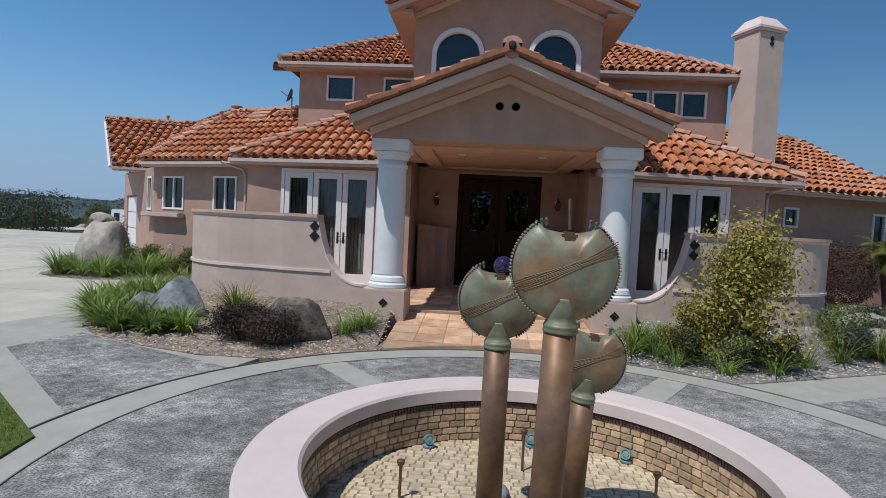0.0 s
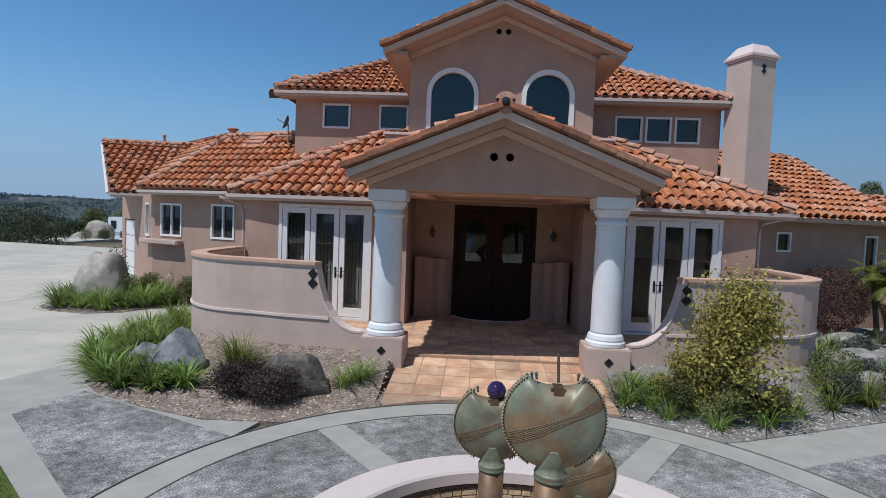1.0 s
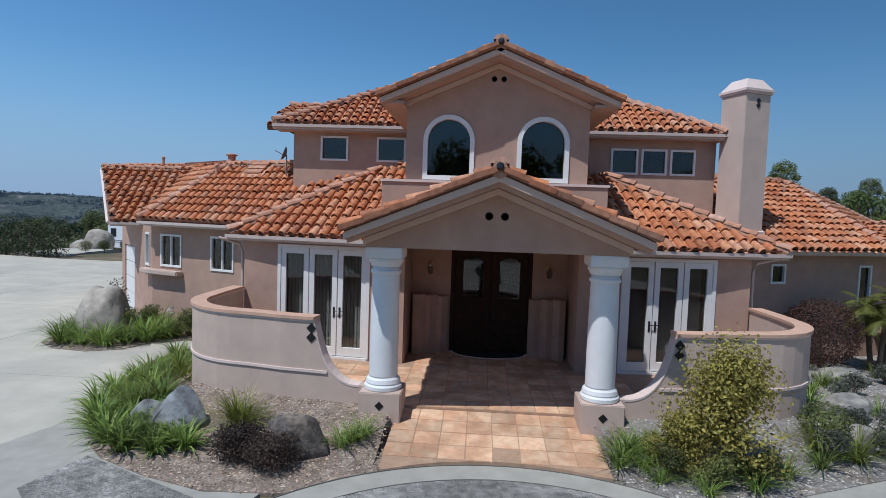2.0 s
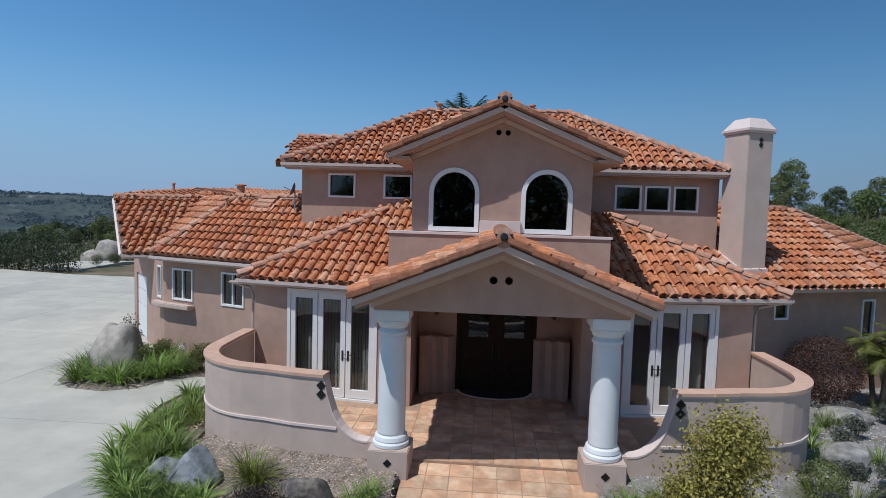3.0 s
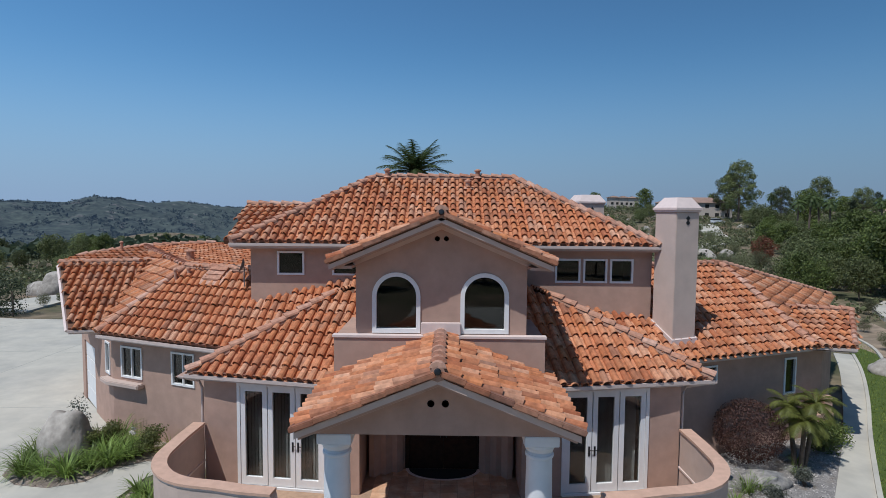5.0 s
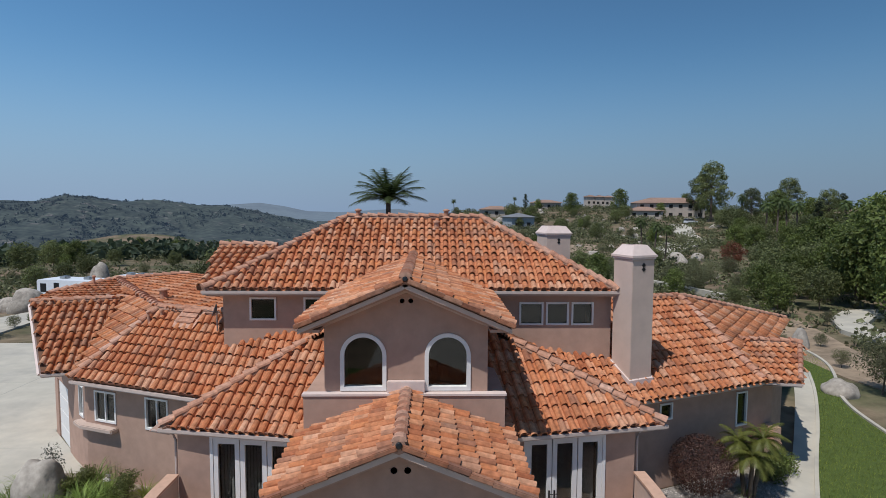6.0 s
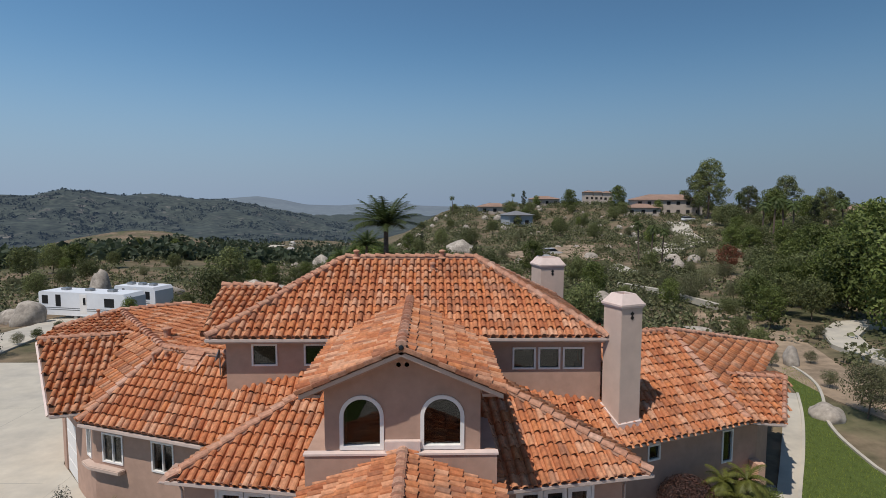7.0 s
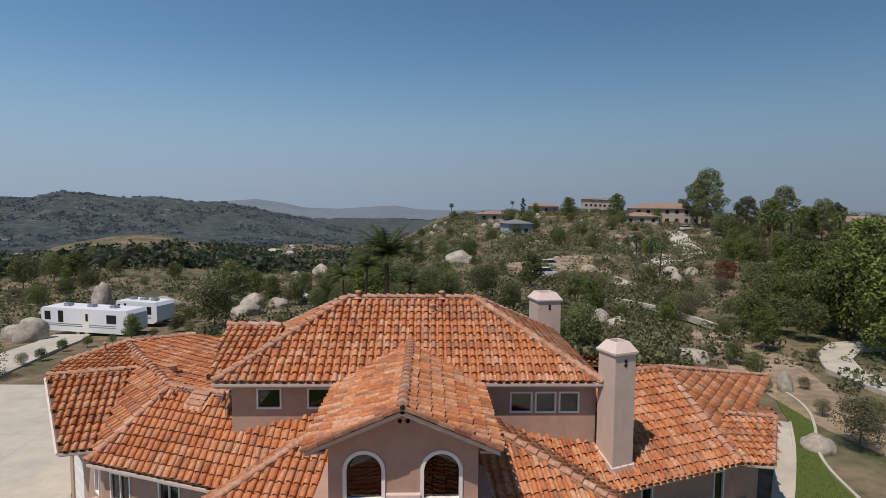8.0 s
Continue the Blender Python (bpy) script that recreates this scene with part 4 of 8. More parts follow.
for s in (1, -1):
    e0, e1 = (2.0, 2.93), ((6.42, 3.78) if s > 0 else (6.02, 3.70))
    d = (Vector(e1) - Vector(e0)).normalized()
    nin = Vector((-d.y, d.x))

    def za(x, y):
        return AZ + AS * (Vector((x, y)) - Vector(e0)).dot(nin)
    ht = (2.84, 5.55)
    q = [(*e0, AZ), (*e1, AZ), (*ht, za(*ht)), (1.84, 5.75, za(1.84, 5.75)), (1.84, 2.9, za(1.84, 2.9))]
    q = [mir(p, s) for p in q]
    q = q if s > 0 else [q[1], q[0], q[4], q[3], q[2]]
    roof_plane("front_roof_east" if s > 0 else "front_roof_west", house, q, "tiled roof slope over the French doors", separate=True, seed=31 + s)
    ridge_caps("ridge", house, [mir((*e1, AZ), s), mir((*ht, za(*ht)), s)], seed=33 + s, w=0.30)
    gutter(house, [mir((1.95, 2.91, AZ - 0.01), s), mir((e1[0] + 0.06, e1[1], AZ - 0.01), s)] if s > 0 else [mir((e1[0] + 0.06, e1[1], AZ - 0.01), s), mir((1.95, 2.91, AZ - 0.01), s)])
    # narrow slope on the far side of the hip, down to the valley
    hk = (za(*ht) - AZ) / (Vector(e1) - Vector(ht)).dot(d)

    def zs(x, y):
        return AZ + hk * (Vector(e1) - Vector((x, y))).dot(d)

    def valley(p):
        lo, hi = 0.0, 2.0
        for _ in range(30):
            mid = (lo + hi) / 2
            c = Vector(p) + nin * mid
            lo, hi = (mid, hi) if zs(*c) > zw(*c, s) else (lo, mid)
        c = Vector(p) + nin * lo
        return (c.x, c.y, zs(*c))
    q = [mir(p, s) for p in ((*e1, AZ), valley(e1), valley(ht), (*ht, za(*ht)))]
    roof_plane("front_roof_return", house, q if s > 0 else q[::-1], "narrow tiled slope behind the hip", seed=35 + s, eave="level")
    bm = bmesh.new()
    v = [bm.verts.new(mir(p, s)) for p in ((1.95, 2.95, 2.90), (6.38, 3.8, 2.90), (6.38, 4.9, 2.90), (1.95, 3.6, 2.90))]
    bm.faces.new(v)
    part("soffit", bm, M_STUCCO, house)
    top = [(8.60, 9.27)] if s < 0 else [(9.98, 11.18)]
    w = [(WX[s], 7.20), top[0], (5.6, top[0][1] - (top[0][0] - 5.6) * 0.383), (5.6, 7.0), (2.2, 7.0), (2.84, 5.55), (5.9, 5.2), (WX[s] - 5.2, 7.20 - 5.2 * 0.383)]
    w = [(*p, zw(*p, s)) for p in w]
    w = [mir(p, s) for p in w]
    w = [w[-1], w[0], *w[1:-1]] if s > 0 else [w[0], w[-1], *w[1:-1][::-1]]
    roof_plane("wing_roof_east" if s > 0 else "wing_roof_west", house, w, "tiled roof slope over the side wing", separate=True, seed=41 + s, skew=-14 if s > 0 else 16)
    ridge_caps("ridge", house, [mir((WX[s], 7.20, WE[s]), s), mir((*top[0], zw(*top[0], s)), s)], seed=44 + s, w=0.30)

W2 = (-8.60, 9.27, zw(8.60, 9.27, -1))
E0 = (-10.35, 7.20, WE[-1])
LA, LB = (-13.95, 10.80, 4.86), (-10.95, 11.65, 4.90)
BB, BR, BL = (-12.9, 14.6, 5.24), (-10.3, 15.6, 5.36), (-14.2, 12.2, 4.99)
roof_plane("west_hip_roof", house, [W2, E0, LB, BB], "narrow tiled hip slope", seed=51, eave="level")
roof_plane("garage_roof", house, [(-11.9, 8.14, 3.05), (-10.3, 8.60, 3.05), LB, LA], "tiled slope over the garage wing", seed=52)
roof_plane("rear_west_roof", house, [LA, LB, BB, BL], "tiled rear slope", seed=53, eave="level")
roof_plane("rear_middle_roof", house, [W2, (-5.3, 8.0, 5.02), (-5.3, 14.0, 5.3), BR, BB], "tiled rear slope", seed=54, eave=(0.857, -0.515, 0))
roof_plane("far_west_roof", house, [BL, BB, (-12.4, 18.0, 3.3), (-15.1, 15.0, 3.4)], "tiled rear slope", seed=67, eave="level")
ridge_caps("ridge", house, [LA, LB], seed=55)
ridge_caps("ridge", house, [W2, BB, BR], seed=56)
ridge_caps("ridge", house, [W2, (-5.9, 8.24, zw(5.9, 8.24, -1))], seed=57)
ridge_caps("ridge", house, [BB, BL], seed=58)
gutter(house, [(-11.9, 8.12, 3.04), (-10.5, 8.52, 3.04)])
# gable end of the garage wing
bm = bmesh.new()
v = [bm.verts.new(p) for p in ((-11.6, 8.6, 3.0), (-13.8, 10.95, 4.72), (-15.0, 13.6, 3.0), (-13.3, 10.95, 3.0))]
bm.faces.new(v)
v2 = [bm.verts.new((q.co.x + 0.1, q.co.y + 0.05, q.co.z)) for q in v]
bm.faces.new(v2[::-1])
part("gable_end", bm, M_TRIM, house, "pale stucco gable end of the garage wing")
bm = bmesh.new()
add_tube(bm, [(-11.94, 8.11, 3.02), (-14.0, 10.79, 4.82)], 0.06, 4)
part("rake_board", bm, M_TRIM, house)
# east end
R2 = (9.98, 11.18, zw(9.98, 11.18))
RE = (10.95, 7.20, WE[1])
RC2 = (17.0, 15.7, 3.3)
RT, RG, RQ = (11.54, 9.74, 3.71), (13.5, 9.35, 3.71), (12.3, 12.1, 4.80)
roof_plane("east_hip_roof", house, [RE, RC2, R2], "broad tiled hip slope", seed=61, eave="level")
roof_plane("east_gable_roof", house, [(10.85, 7.12, 3.02), (12.0, 6.98, 3.02), RG, RT], "tiled slope of a small side gable", seed=62)
ridge_caps("ridge", house, [(12.02, 6.98, 3.03), RG], seed=71, w=0.18)
roof_plane("east_gable_back", house, [RT, RG, (15.0, 12.1, 3.0), (12.9, 12.1, 3.0)], "tiled rear slope", seed=68, eave="level")
roof_plane("far_east_roof", house, [R2, RC2, (13.0, 18.0, 3.0), (6.2, 14.5, 4.4)], "tiled rear slope", seed=69, eave="level")
ridge_caps("ridge", house, [RT, RG], seed=64, w=0.26)
ridge_caps("ridge", house, [(7.0, 10.04, zw(7.0, 10.04)), R2], seed=65, w=0.26)
ridge_caps("ridge", house, [RC2, R2], seed=70, w=0.26)
gutter(house, [RE, (12.05, 6.96, 3.0)])
bm = bmesh.new()
v = [bm.verts.new(p) for p in ((12.02, 7.0, 2.9), (13.4, 9.36, 3.6), (13.3, 9.9, 2.9), (11.8, 8.04, 2.9))]
bm.faces.new(v)
bm.faces.new([bm.verts.new(q.co - Vector((0.1, -0.05, 0))) for q in v][::-1])
part("gable_end", bm, M_STUCCO, house)
roof_plane("rear_roof", house, [(12.6, 17.2, 3.0), (-12.2, 18.0, 3.0), BR, (6.2, 14.0, 4.6)], "tiled rear slope", seed=66)


def chimney(name, x, y, w, z0, z1, turn, label):
    """A square stucco stack with a flared, stepped cap and an open flue."""
    ch = thing(name, label, "chimney")
    m = Matrix.Translation((x, y, 0)) @ pose(0, 0, 0, 0, 0, turn)
    bm = bmesh.new()
    add_box(bm, -w / 2, w / 2, -w / 2, w / 2, z0, z1, m, 0.012)
    st = part("shaft", bm, M_CHIM, ch)
    bm = bmesh.new()
    for k, (r, a, b) in enumerate(((w / 2 + 0.03, z1, z1 + 0.06), (w / 2 + 0.06, z1 + 0.06, z1 + 0.12))):
        add_box(bm, -r, r, -r, r, a, b, m)
    lo = [(w / 2 + 0.04) * q for q in (-1, 1)]
    hi = [(w / 2 - 0.15) * q for q in (-1, 1)]
    v0 = [bm.verts.new(m @ Vector((lo[i], lo[j], z1 + 0.12))) for i, j in ((0, 0), (1, 0), (1, 1), (0, 1))]
    v1 = [bm.verts.new(m @ Vector((hi[i], hi[j], z1 + 0.40))) for i, j in ((0, 0), (1, 0), (1, 1), (0, 1))]
    for i in range(4):
        bm.faces.new((v0[i], v0[(i + 1) % 4], v1[(i + 1) % 4], v1[i]))
    k = w / 2 - 0.20
    v2 = [bm.verts.new(m @ Vector((k * (1 if i else -1), k * (1 if j else -1), z1 + 0.40))) for i, j in ((0, 0), (1, 0), (1, 1), (0, 1))]
    v3 = [bm.verts.new(m @ Vector((k * (1 if i else -1), k * (1 if j else -1), z1 + 0.1))) for i, j in ((0, 0), (1, 0), (1, 1), (0, 1))]
    for i in range(4):
        j = (i + 1) % 4
        bm.faces.new((v1[i], v1[j], v2[j], v2[i]))
        bm.faces.new((v2[i], v2[j], v3[j], v3[i]))
    bm.faces.new(v3)
    part("cap", bm, M_TRIM, ch, "pale flared chimney cap")
    for dz in (0.17, 0.29):
        bm = bmesh.new()
        add_box(bm, -0.05, 0.05, -0.012, 0.004, -0.05, 0.05, m @ Matrix.Translation((0.0, -w / 2 - 0.002, z1 - dz)) @ pose(0, 0, 0, 0, 45, 0))
        part("diamond", bm, M_BLACK, st, "small black diamond tile")
    return ch


chimney("chimney", 6.52, 6.50, 0.80, 3.0, 6.95, 22, "tall pink stucco chimney standing on the wing roof")
chimney("chimney", 5.9, 14.56, 1.08, 4.8, 7.24, 12, "shorter pink stucco chimney behind the upper roof")


# pale flashing round the foot of the chimney
bm = bmesh.new()
m = Matrix.Translation((6.52, 6.50, 0)) @ pose(0, 0, 0, 0, 0, 22)
for x0, x1, y0, y1 in ((-0.45, 0.45, -0.45, -0.402), (-0.45, -0.402, -0.402, 0.40), (0.402, 0.45, -0.402, 0.40)):
    vs = add_box(bm, x0, x1, y0, y1, 0, 0.16, m)
    for v in vs:
        v.co.z += zw(v.co.x, v.co.y) + 0.02
part("flashing", bm, M_TRIM, house, "pale flashing round the chimney foot")


def on_wing(x, y, s):
    return Vector((x, y, zw(abs(x), y, s)))


def roof_vent(x, y, s, w, d, h, label):
    """A low clay box vent with louvres, on a flashing plate, lying on a wing slope."""
    v = thing("roof_vent", label, "roof vent")
    ang = 21 * s
    m = Matrix.Translation(on_wing(x, y, s) + Vector((0, 0, 0.09))) @ pose(0, 0, 0, 0, 0, ang) @ pose(0, 0, 0, math.degrees(math.atan(WS[s])), 0, 0)
    bm = bmesh.new()
    add_box(bm, -w * 0.75, w * 0.75, -d * 0.8, d * 0.7, 0.0, 0.025, m)
    part("flashing", bm, M_RIDGE, v)
    bm = bmesh.new()
    add_box(bm, -w / 2, w / 2, -d / 2, d / 2, 0.025, h, m, 0.01)
    body = part("box", bm, M_RIDGE, v)
    for k in range(3):
        bm = bmesh.new()
        y0 = -d / 2 + 0.03 + k * d / 3
        add_box(bm, -w * 0.56, w * 0.56, y0, y0 + d * 0.24, h, h + 0.035, m @ pose(0, 0, 0, 4, 0, 0))
        part("louvre", bm, M_RIDGE, body)


roof_vent(-7.25, 8.42, -1, 0.62, 0.6, 0.07, "low terracotta louvred vent on the wing roof")


def flue(x, y, z, h, r, label):
    f = thing("vent_stack", label, "vent pipe", "roof vent pipes")
    bm = bmesh.new()
    add_lathe(bm, [(r * 2.2, 0), (r * 1.2, 0.05), (r, 0.06), (r, h)], 12, at=(x, y, z))
    part("pipe", bm, M_RIDGE, f)
    bm = bmesh.new()
    add_lathe(bm, [(r * 0.7, h), (r * 1.5, h + 0.01), (r * 1.5, h + 0.05), (r * 0.5, h + 0.09)], 12, at=(x, y, z))
    part("cowl", bm, M_RIDGE, f)


flue(-8.73, 8.73, zw(8.73, 8.73, -1), 0.34, 0.05, "clay-coloured vent pipe on a tiled roof")
flue(-8.3, 8.75, zw(8.3, 8.75, -1), 0.26, 0.05, "clay-coloured vent pipe on a tiled roof")
flue(-13.2, 13.4, 5.05, 0.45, 0.05, "clay-coloured vent pipe on a tiled roof")
flue(-9.0, 10.4, 5.0, 0.4, 0.13, "stout clay-coloured vent pipe with cowl")
for x, y, z in ((-2.0, 10.1, 8.05), (1.1, 10.1, 8.05), (0.75, 9.5, 7.66)):
    flue(x, y, z, 0.22, 0.08, "short clay-coloured vent pipe on the upper roof")

# ground


FALL_R = [0, 60, 100, 150, 250, 400, 600, 1000, 1300, 9000]
FALL_Z = [0, -1.5, -4.6, -9.5, -17, -27, -44, -74, -84, -84]


def hill(x, y):
    """Height of the land: a flat plot, a dip behind it, a rise with villas to the north-east and a wide valley to the north-west."""
    d = max(0.0, math.hypot(max(0, abs(x + 4) - 26), max(0, abs(y - 8) - 24)))
    r = math.hypot(x, y)
    n = noise.noise(Vector((x * 0.012, y * 0.012, 0.3))) + 0.5 * noise.noise(Vector((x * 0.035, y * 0.035, 1.7)))
    z = -0.02
    k = min(1.0, d / 90)
    k = k * k * (3 - 2 * k)
    ang = math.degrees(math.atan2(x, y))
    east = max(0.0, min(1.0, (ang + 7) / 11))
    east = east * east * (3 - 2 * east)
    rise = min(1.0, max(0.0, (r - 75) / 190))
    rise = rise * rise * (3 - 2 * rise) * 0.55 + rise * 0.45
    z_e = -2.5 * k + rise * 8.8 - max(0, r - 300) * 0.02
    z_w = float(np.interp(r, FALL_R, FALL_Z)) * min(1.0, d / 14)
    # a bare knoll in the valley
    z_w += 17 * math.exp(-((x + 181) ** 2 + (y - 337) ** 2) / 4200) + 7 * math.exp(-((x + 90) ** 2 + (y - 150) ** 2) / 2600)
    z += (z_e * east + z_w * (1 - east)) if d > 0 else 0
    return z + k * n * (1.6 + min(14, max(0, r - 120) * 0.012))


RIDGE = ([-900, -300, 0, 60, 115, 160, 210, 275, 340, 400, 450, 520, 570, 640, 784, 1568], [350, 354, 357, 356, 347, 349, 357, 354, 363, 365, 372, 388, 398, 410, 405, 392])
RIDGE_FAR = ([-900, 300, 400, 455, 500, 540, 600, 660, 700, 740, 800, 900, 1568], [364, 364, 361, 357, 363, 371, 372, 367, 364, 371, 373, 371, 372])


def far_hill(x, y):
    """Height of the hills across the valley: a near brushy ridge and a fainter one behind it."""
    dx, dy = x - 0.56, y + 10.8
    r = math.hypot(dx, dy)
    az = math.atan2(dx, dy) - math.radians(1.57)
    if abs(az) > 1.0:
        az = math.copysign(1.0, az)
    u = 784 + 1003.8 * math.tan(az)
    h1 = 11.4 + (364 - float(np.interp(u, *RIDGE))) * 2600 * math.cos(az) / 1003.8
    h2 = 11.4 + (364 - float(np.interp(u, *RIDGE_FAR))) * 5200 * math.cos(az) / 1003.8
    f1 = max(0.0, min(1.0, (r - 1250) / 1350))
    f1 = f1 * f1 * (3 - 2 * f1)
    if r > 2600:
        f1 = max(0.0, 1 - (r - 2600) / 1500)
    f2 = max(0.0, min(1.0, (r - 3900) / 1300))
    z = -84 + (h1 + 84) * f1 * (1 - f2) + (h2 + 84) * f2
    p = Vector((x * 0.0042, y * 0.0042, 0.7))
    rug = 1 - abs(noise.noise(p)) * 2 + 0.5 * (1 - abs(noise.noise(p * 2.3)) * 2) + 0.25 * noise.noise(p * 6)
    amp = 24 * 4 * f1 * (1 - f1) + 6.0 * f1
    z += (rug - 0.9) * amp * (1 if r < 3900 else 0.4)
    b = max(0.0, min(1.0, (r - 1150) / 350))
    return hill(x, y) * (1 - b) + z * b if b < 1 else z


def sheet(name, radii, na, a0, a1, height, mat, label, category):
    """A fan of land between rings round the plot."""
    vs, fs = [], []
    full = a1 - a0 >= 359.9
    cols = na if full else na + 1
    for r in radii:
        for i in range(cols):
            a = math.radians(a0 + (a1 - a0) * i / na)
            x, y = r * math.sin(a) + 0.05, r * math.cos(a) - 4.9
            vs.append((x, y, height(x, y) - (0.5 if r < 2.5 else 0)))
    for j in range(len(radii) - 1):
        for i in range(na):
            k = (i + 1) % cols
            fs.append((j * cols + i, (j + 1) * cols + i, (j + 1) * cols + k, j * cols + k))
    return tagged(new(name, mesh_of(name, vs, fs, mat, True)), label, category, kind="structure")


sheet("ground", [0, 2.4, 3.0, 8, 14, 20, 26, 32, 38, 44, 52, 60, 70, 80, 92, 105, 120, 135, 150, 168, 186, 205, 225, 250, 280, 320, 370, 430, 500, 600, 720, 860, 1030, 1230], 260, 0, 360, hill, M_GROUND, "dry scrub land falling away to a valley", "ground")
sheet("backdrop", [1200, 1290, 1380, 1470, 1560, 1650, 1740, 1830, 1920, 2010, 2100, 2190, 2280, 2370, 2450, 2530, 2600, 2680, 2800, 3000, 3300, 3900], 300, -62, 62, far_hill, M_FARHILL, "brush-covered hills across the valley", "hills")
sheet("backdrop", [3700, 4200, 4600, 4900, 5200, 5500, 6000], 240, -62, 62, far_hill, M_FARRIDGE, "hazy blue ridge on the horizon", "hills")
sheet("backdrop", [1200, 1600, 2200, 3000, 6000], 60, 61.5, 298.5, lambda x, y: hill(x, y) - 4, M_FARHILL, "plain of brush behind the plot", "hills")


def arc(c, r, a0, a1, n):
    return [(c[0] + r * math.sin(math.radians(a0 + (a1 - a0) * i / n)), c[1] + r * math.cos(math.radians(a0 + (a1 - a0) * i / n))) for i in range(n + 1)]


def slab(name, pts, z, mat, label, category, z0=-0.3):
    bm = bmesh.new()
    add_prism(bm, pts, z0, z)
    return tagged(part(name, bm, mat), label, category, kind="structure")


FC = (0.12, -5.20)
RC = (0.20, -4.86)


def wall_gap(x, y):
    """Distance on plan from the line of the curved patio walls."""
    x = abs(x)
    best = 99.0
    for (ax, ay), (bx, by) in zip(WALL_LINE, WALL_LINE[1:]):
        k = max(0.0, min(1.0, ((x - ax) * (bx - ax) + (y - ay) * (by - ay)) / ((bx - ax) ** 2 + (by - ay) ** 2)))
        best = min(best, math.hypot(x - ax - k * (bx - ax), y - ay - k * (by - ay)))
    return best


WALL_LINE = [(1.75, 0.40), (2.5, 0.44), (3.6, 0.58), (4.15, 0.72), (5.2, 1.15), (5.75, 2.0), (5.82, 2.9), (5.80, 3.75)]

RAMP = 0.095        # rise of the entrance path per metre


def path_z(y):
    return 0.058 + RAMP * (y + 1.3)


def rise(x, y):
    """How far the soil of the beds is mounded up towards the patio walls and the path."""
    k = max(0.0, min(1.0, 1.0 - wall_gap(x, y) / 1.75))
    up = 0.36 * k * k * (3 - 2 * k) * max(0.0, min(1.0, (6.6 - abs(x)) / 1.2))
    beside = max(0.0, 1.0 - max(-1.56 - x, x - 1.70, 0.0) / 0.9)
    return max(up, beside * max(0.0, path_z(y) - 0.05))
slab("driveway", [(-60, -40), (-30, -40), (-4.2, -4.0), (-5.95, -1.1), (-6.75, -0.05), (-7.15, 0.75), (-7.5, 2.0), (-7.75, 3.3), (-7.6, 4.6), (-7.0, 5.2), (-5.9, 5.2), (-5.9, 6.0), (-10.2, 7.7), (-11.4, 8.9), (-13.4, 11.0), (-14.85, 13.7), (-15.3, 15.0), (-17.6, 19.5), (-21.5, 24.8), (-26.5, 24.9), (-40, 27.6), (-60, 21)], 0.02, M_CONC, "pale concrete driveway with faint joints", "driveway")


def ring_slab(name, c0, r0, c1, r1, z, mat, label):
    """A flat ring between two circles, with depth."""
    bm = bmesh.new()
    o = arc(c0, r0, -180, 180, 96)[:-1]
    i = arc(c1, r1, -180, 180, 96)[:-1]
    v = [[bm.verts.new((*p, h)) for p in q] for q, h in ((o, z), (i, z), (i, -0.3), (o, -0.3))]
    for a, b in zip(v, v[1:] + v[:1]):
        for k in range(96):
            n = (k + 1) % 96
            bm.faces.new((a[k], a[n], b[n], b[k]))
    return tagged(part(name, bm, mat), label, "pavement", kind="structure")


ring_slab("ring_band", RC, 3.88, RC, 3.42, 0.030, M_BAND, "ring-shaped smooth concrete band")
ring_slab("fountain_paving", RC, 3.44, FC, 1.80, 0.036, M_AGG, "grey exposed-aggregate paving round the fountain")
for an in (-40, 33):
    m = Matrix.Translation((RC[0], RC[1], 0)) @ pose(0, 0, 0, 0, 0, -an)
    bm = bmesh.new()
    add_box(bm, -0.17, 0.17, 2.0, 3.45, -0.2, 0.0405, m)
    tagged(part("paving_band", bm, M_BAND), "straight concrete strip in the paving", "pavement", kind="structure")
M_JOINT = material("dark_joint", (0.17, 0.155, 0.135), 0.95)
for r in (3.88, 3.43):
    ring_slab("ring_joint", RC, r + 0.006, RC, r - 0.006, 0.0445, M_JOINT, "thin dark joint round the paving")
# grey wedges beyond the ring
for s in (1, -1):
    pts = [(s * 2.75, -1.55), (s * 4.4, -1.0), (s * 6.0, -0.3), (s * 6.8, 0.2), (s * 7.4, -2.0), (s * 5.75, -3.1), (s * 3.35, -5.8), (s * 3.3, -3.6)]
    slab("side_band", pts if s > 0 else pts[::-1], 0.024, M_BAND, "smooth concrete border beside the paving", "pavement", -0.29)
    pts = [(s * 3.08, -2.66), (s * 5.72, -1.44), (s * 5.92, -2.45), (s * 3.66, -4.40)]
    slab("side_paving", pts if s > 0 else pts[::-1], 0.0275, M_AGG, "grey exposed-aggregate paving wedge", "pavement", -0.27)
slab("east_apron", [(6.7, -0.2), (8.5, 0.8), (14.2, 3.0), (14.5, -8), (3.5, -8), (3.4, -5.2), (5.6, -3.2), (7.4, -2.0)], 0.018, M_CONC, "plain pale concrete drive", "pavement", -0.25)
slab("forecourt", [(-2.9, -6.6), (3.45, -6.6), (3.45, -7.98), (14.5, -7.98), (14.5, -26), (-2.45, -26)], 0.012, M_CONC, "plain pale concrete forecourt", "pavement", -0.25)
slab("lawn", [(-3.52, -4.90), (-5.9, -2.95), (-9, -6), (-9, -14), (-2.4, -14), (-2.95, -6.8), (-3.40, -5.6)], 0.05, M_LAWN_SOIL, "mown green lawn", "lawn", -0.25)
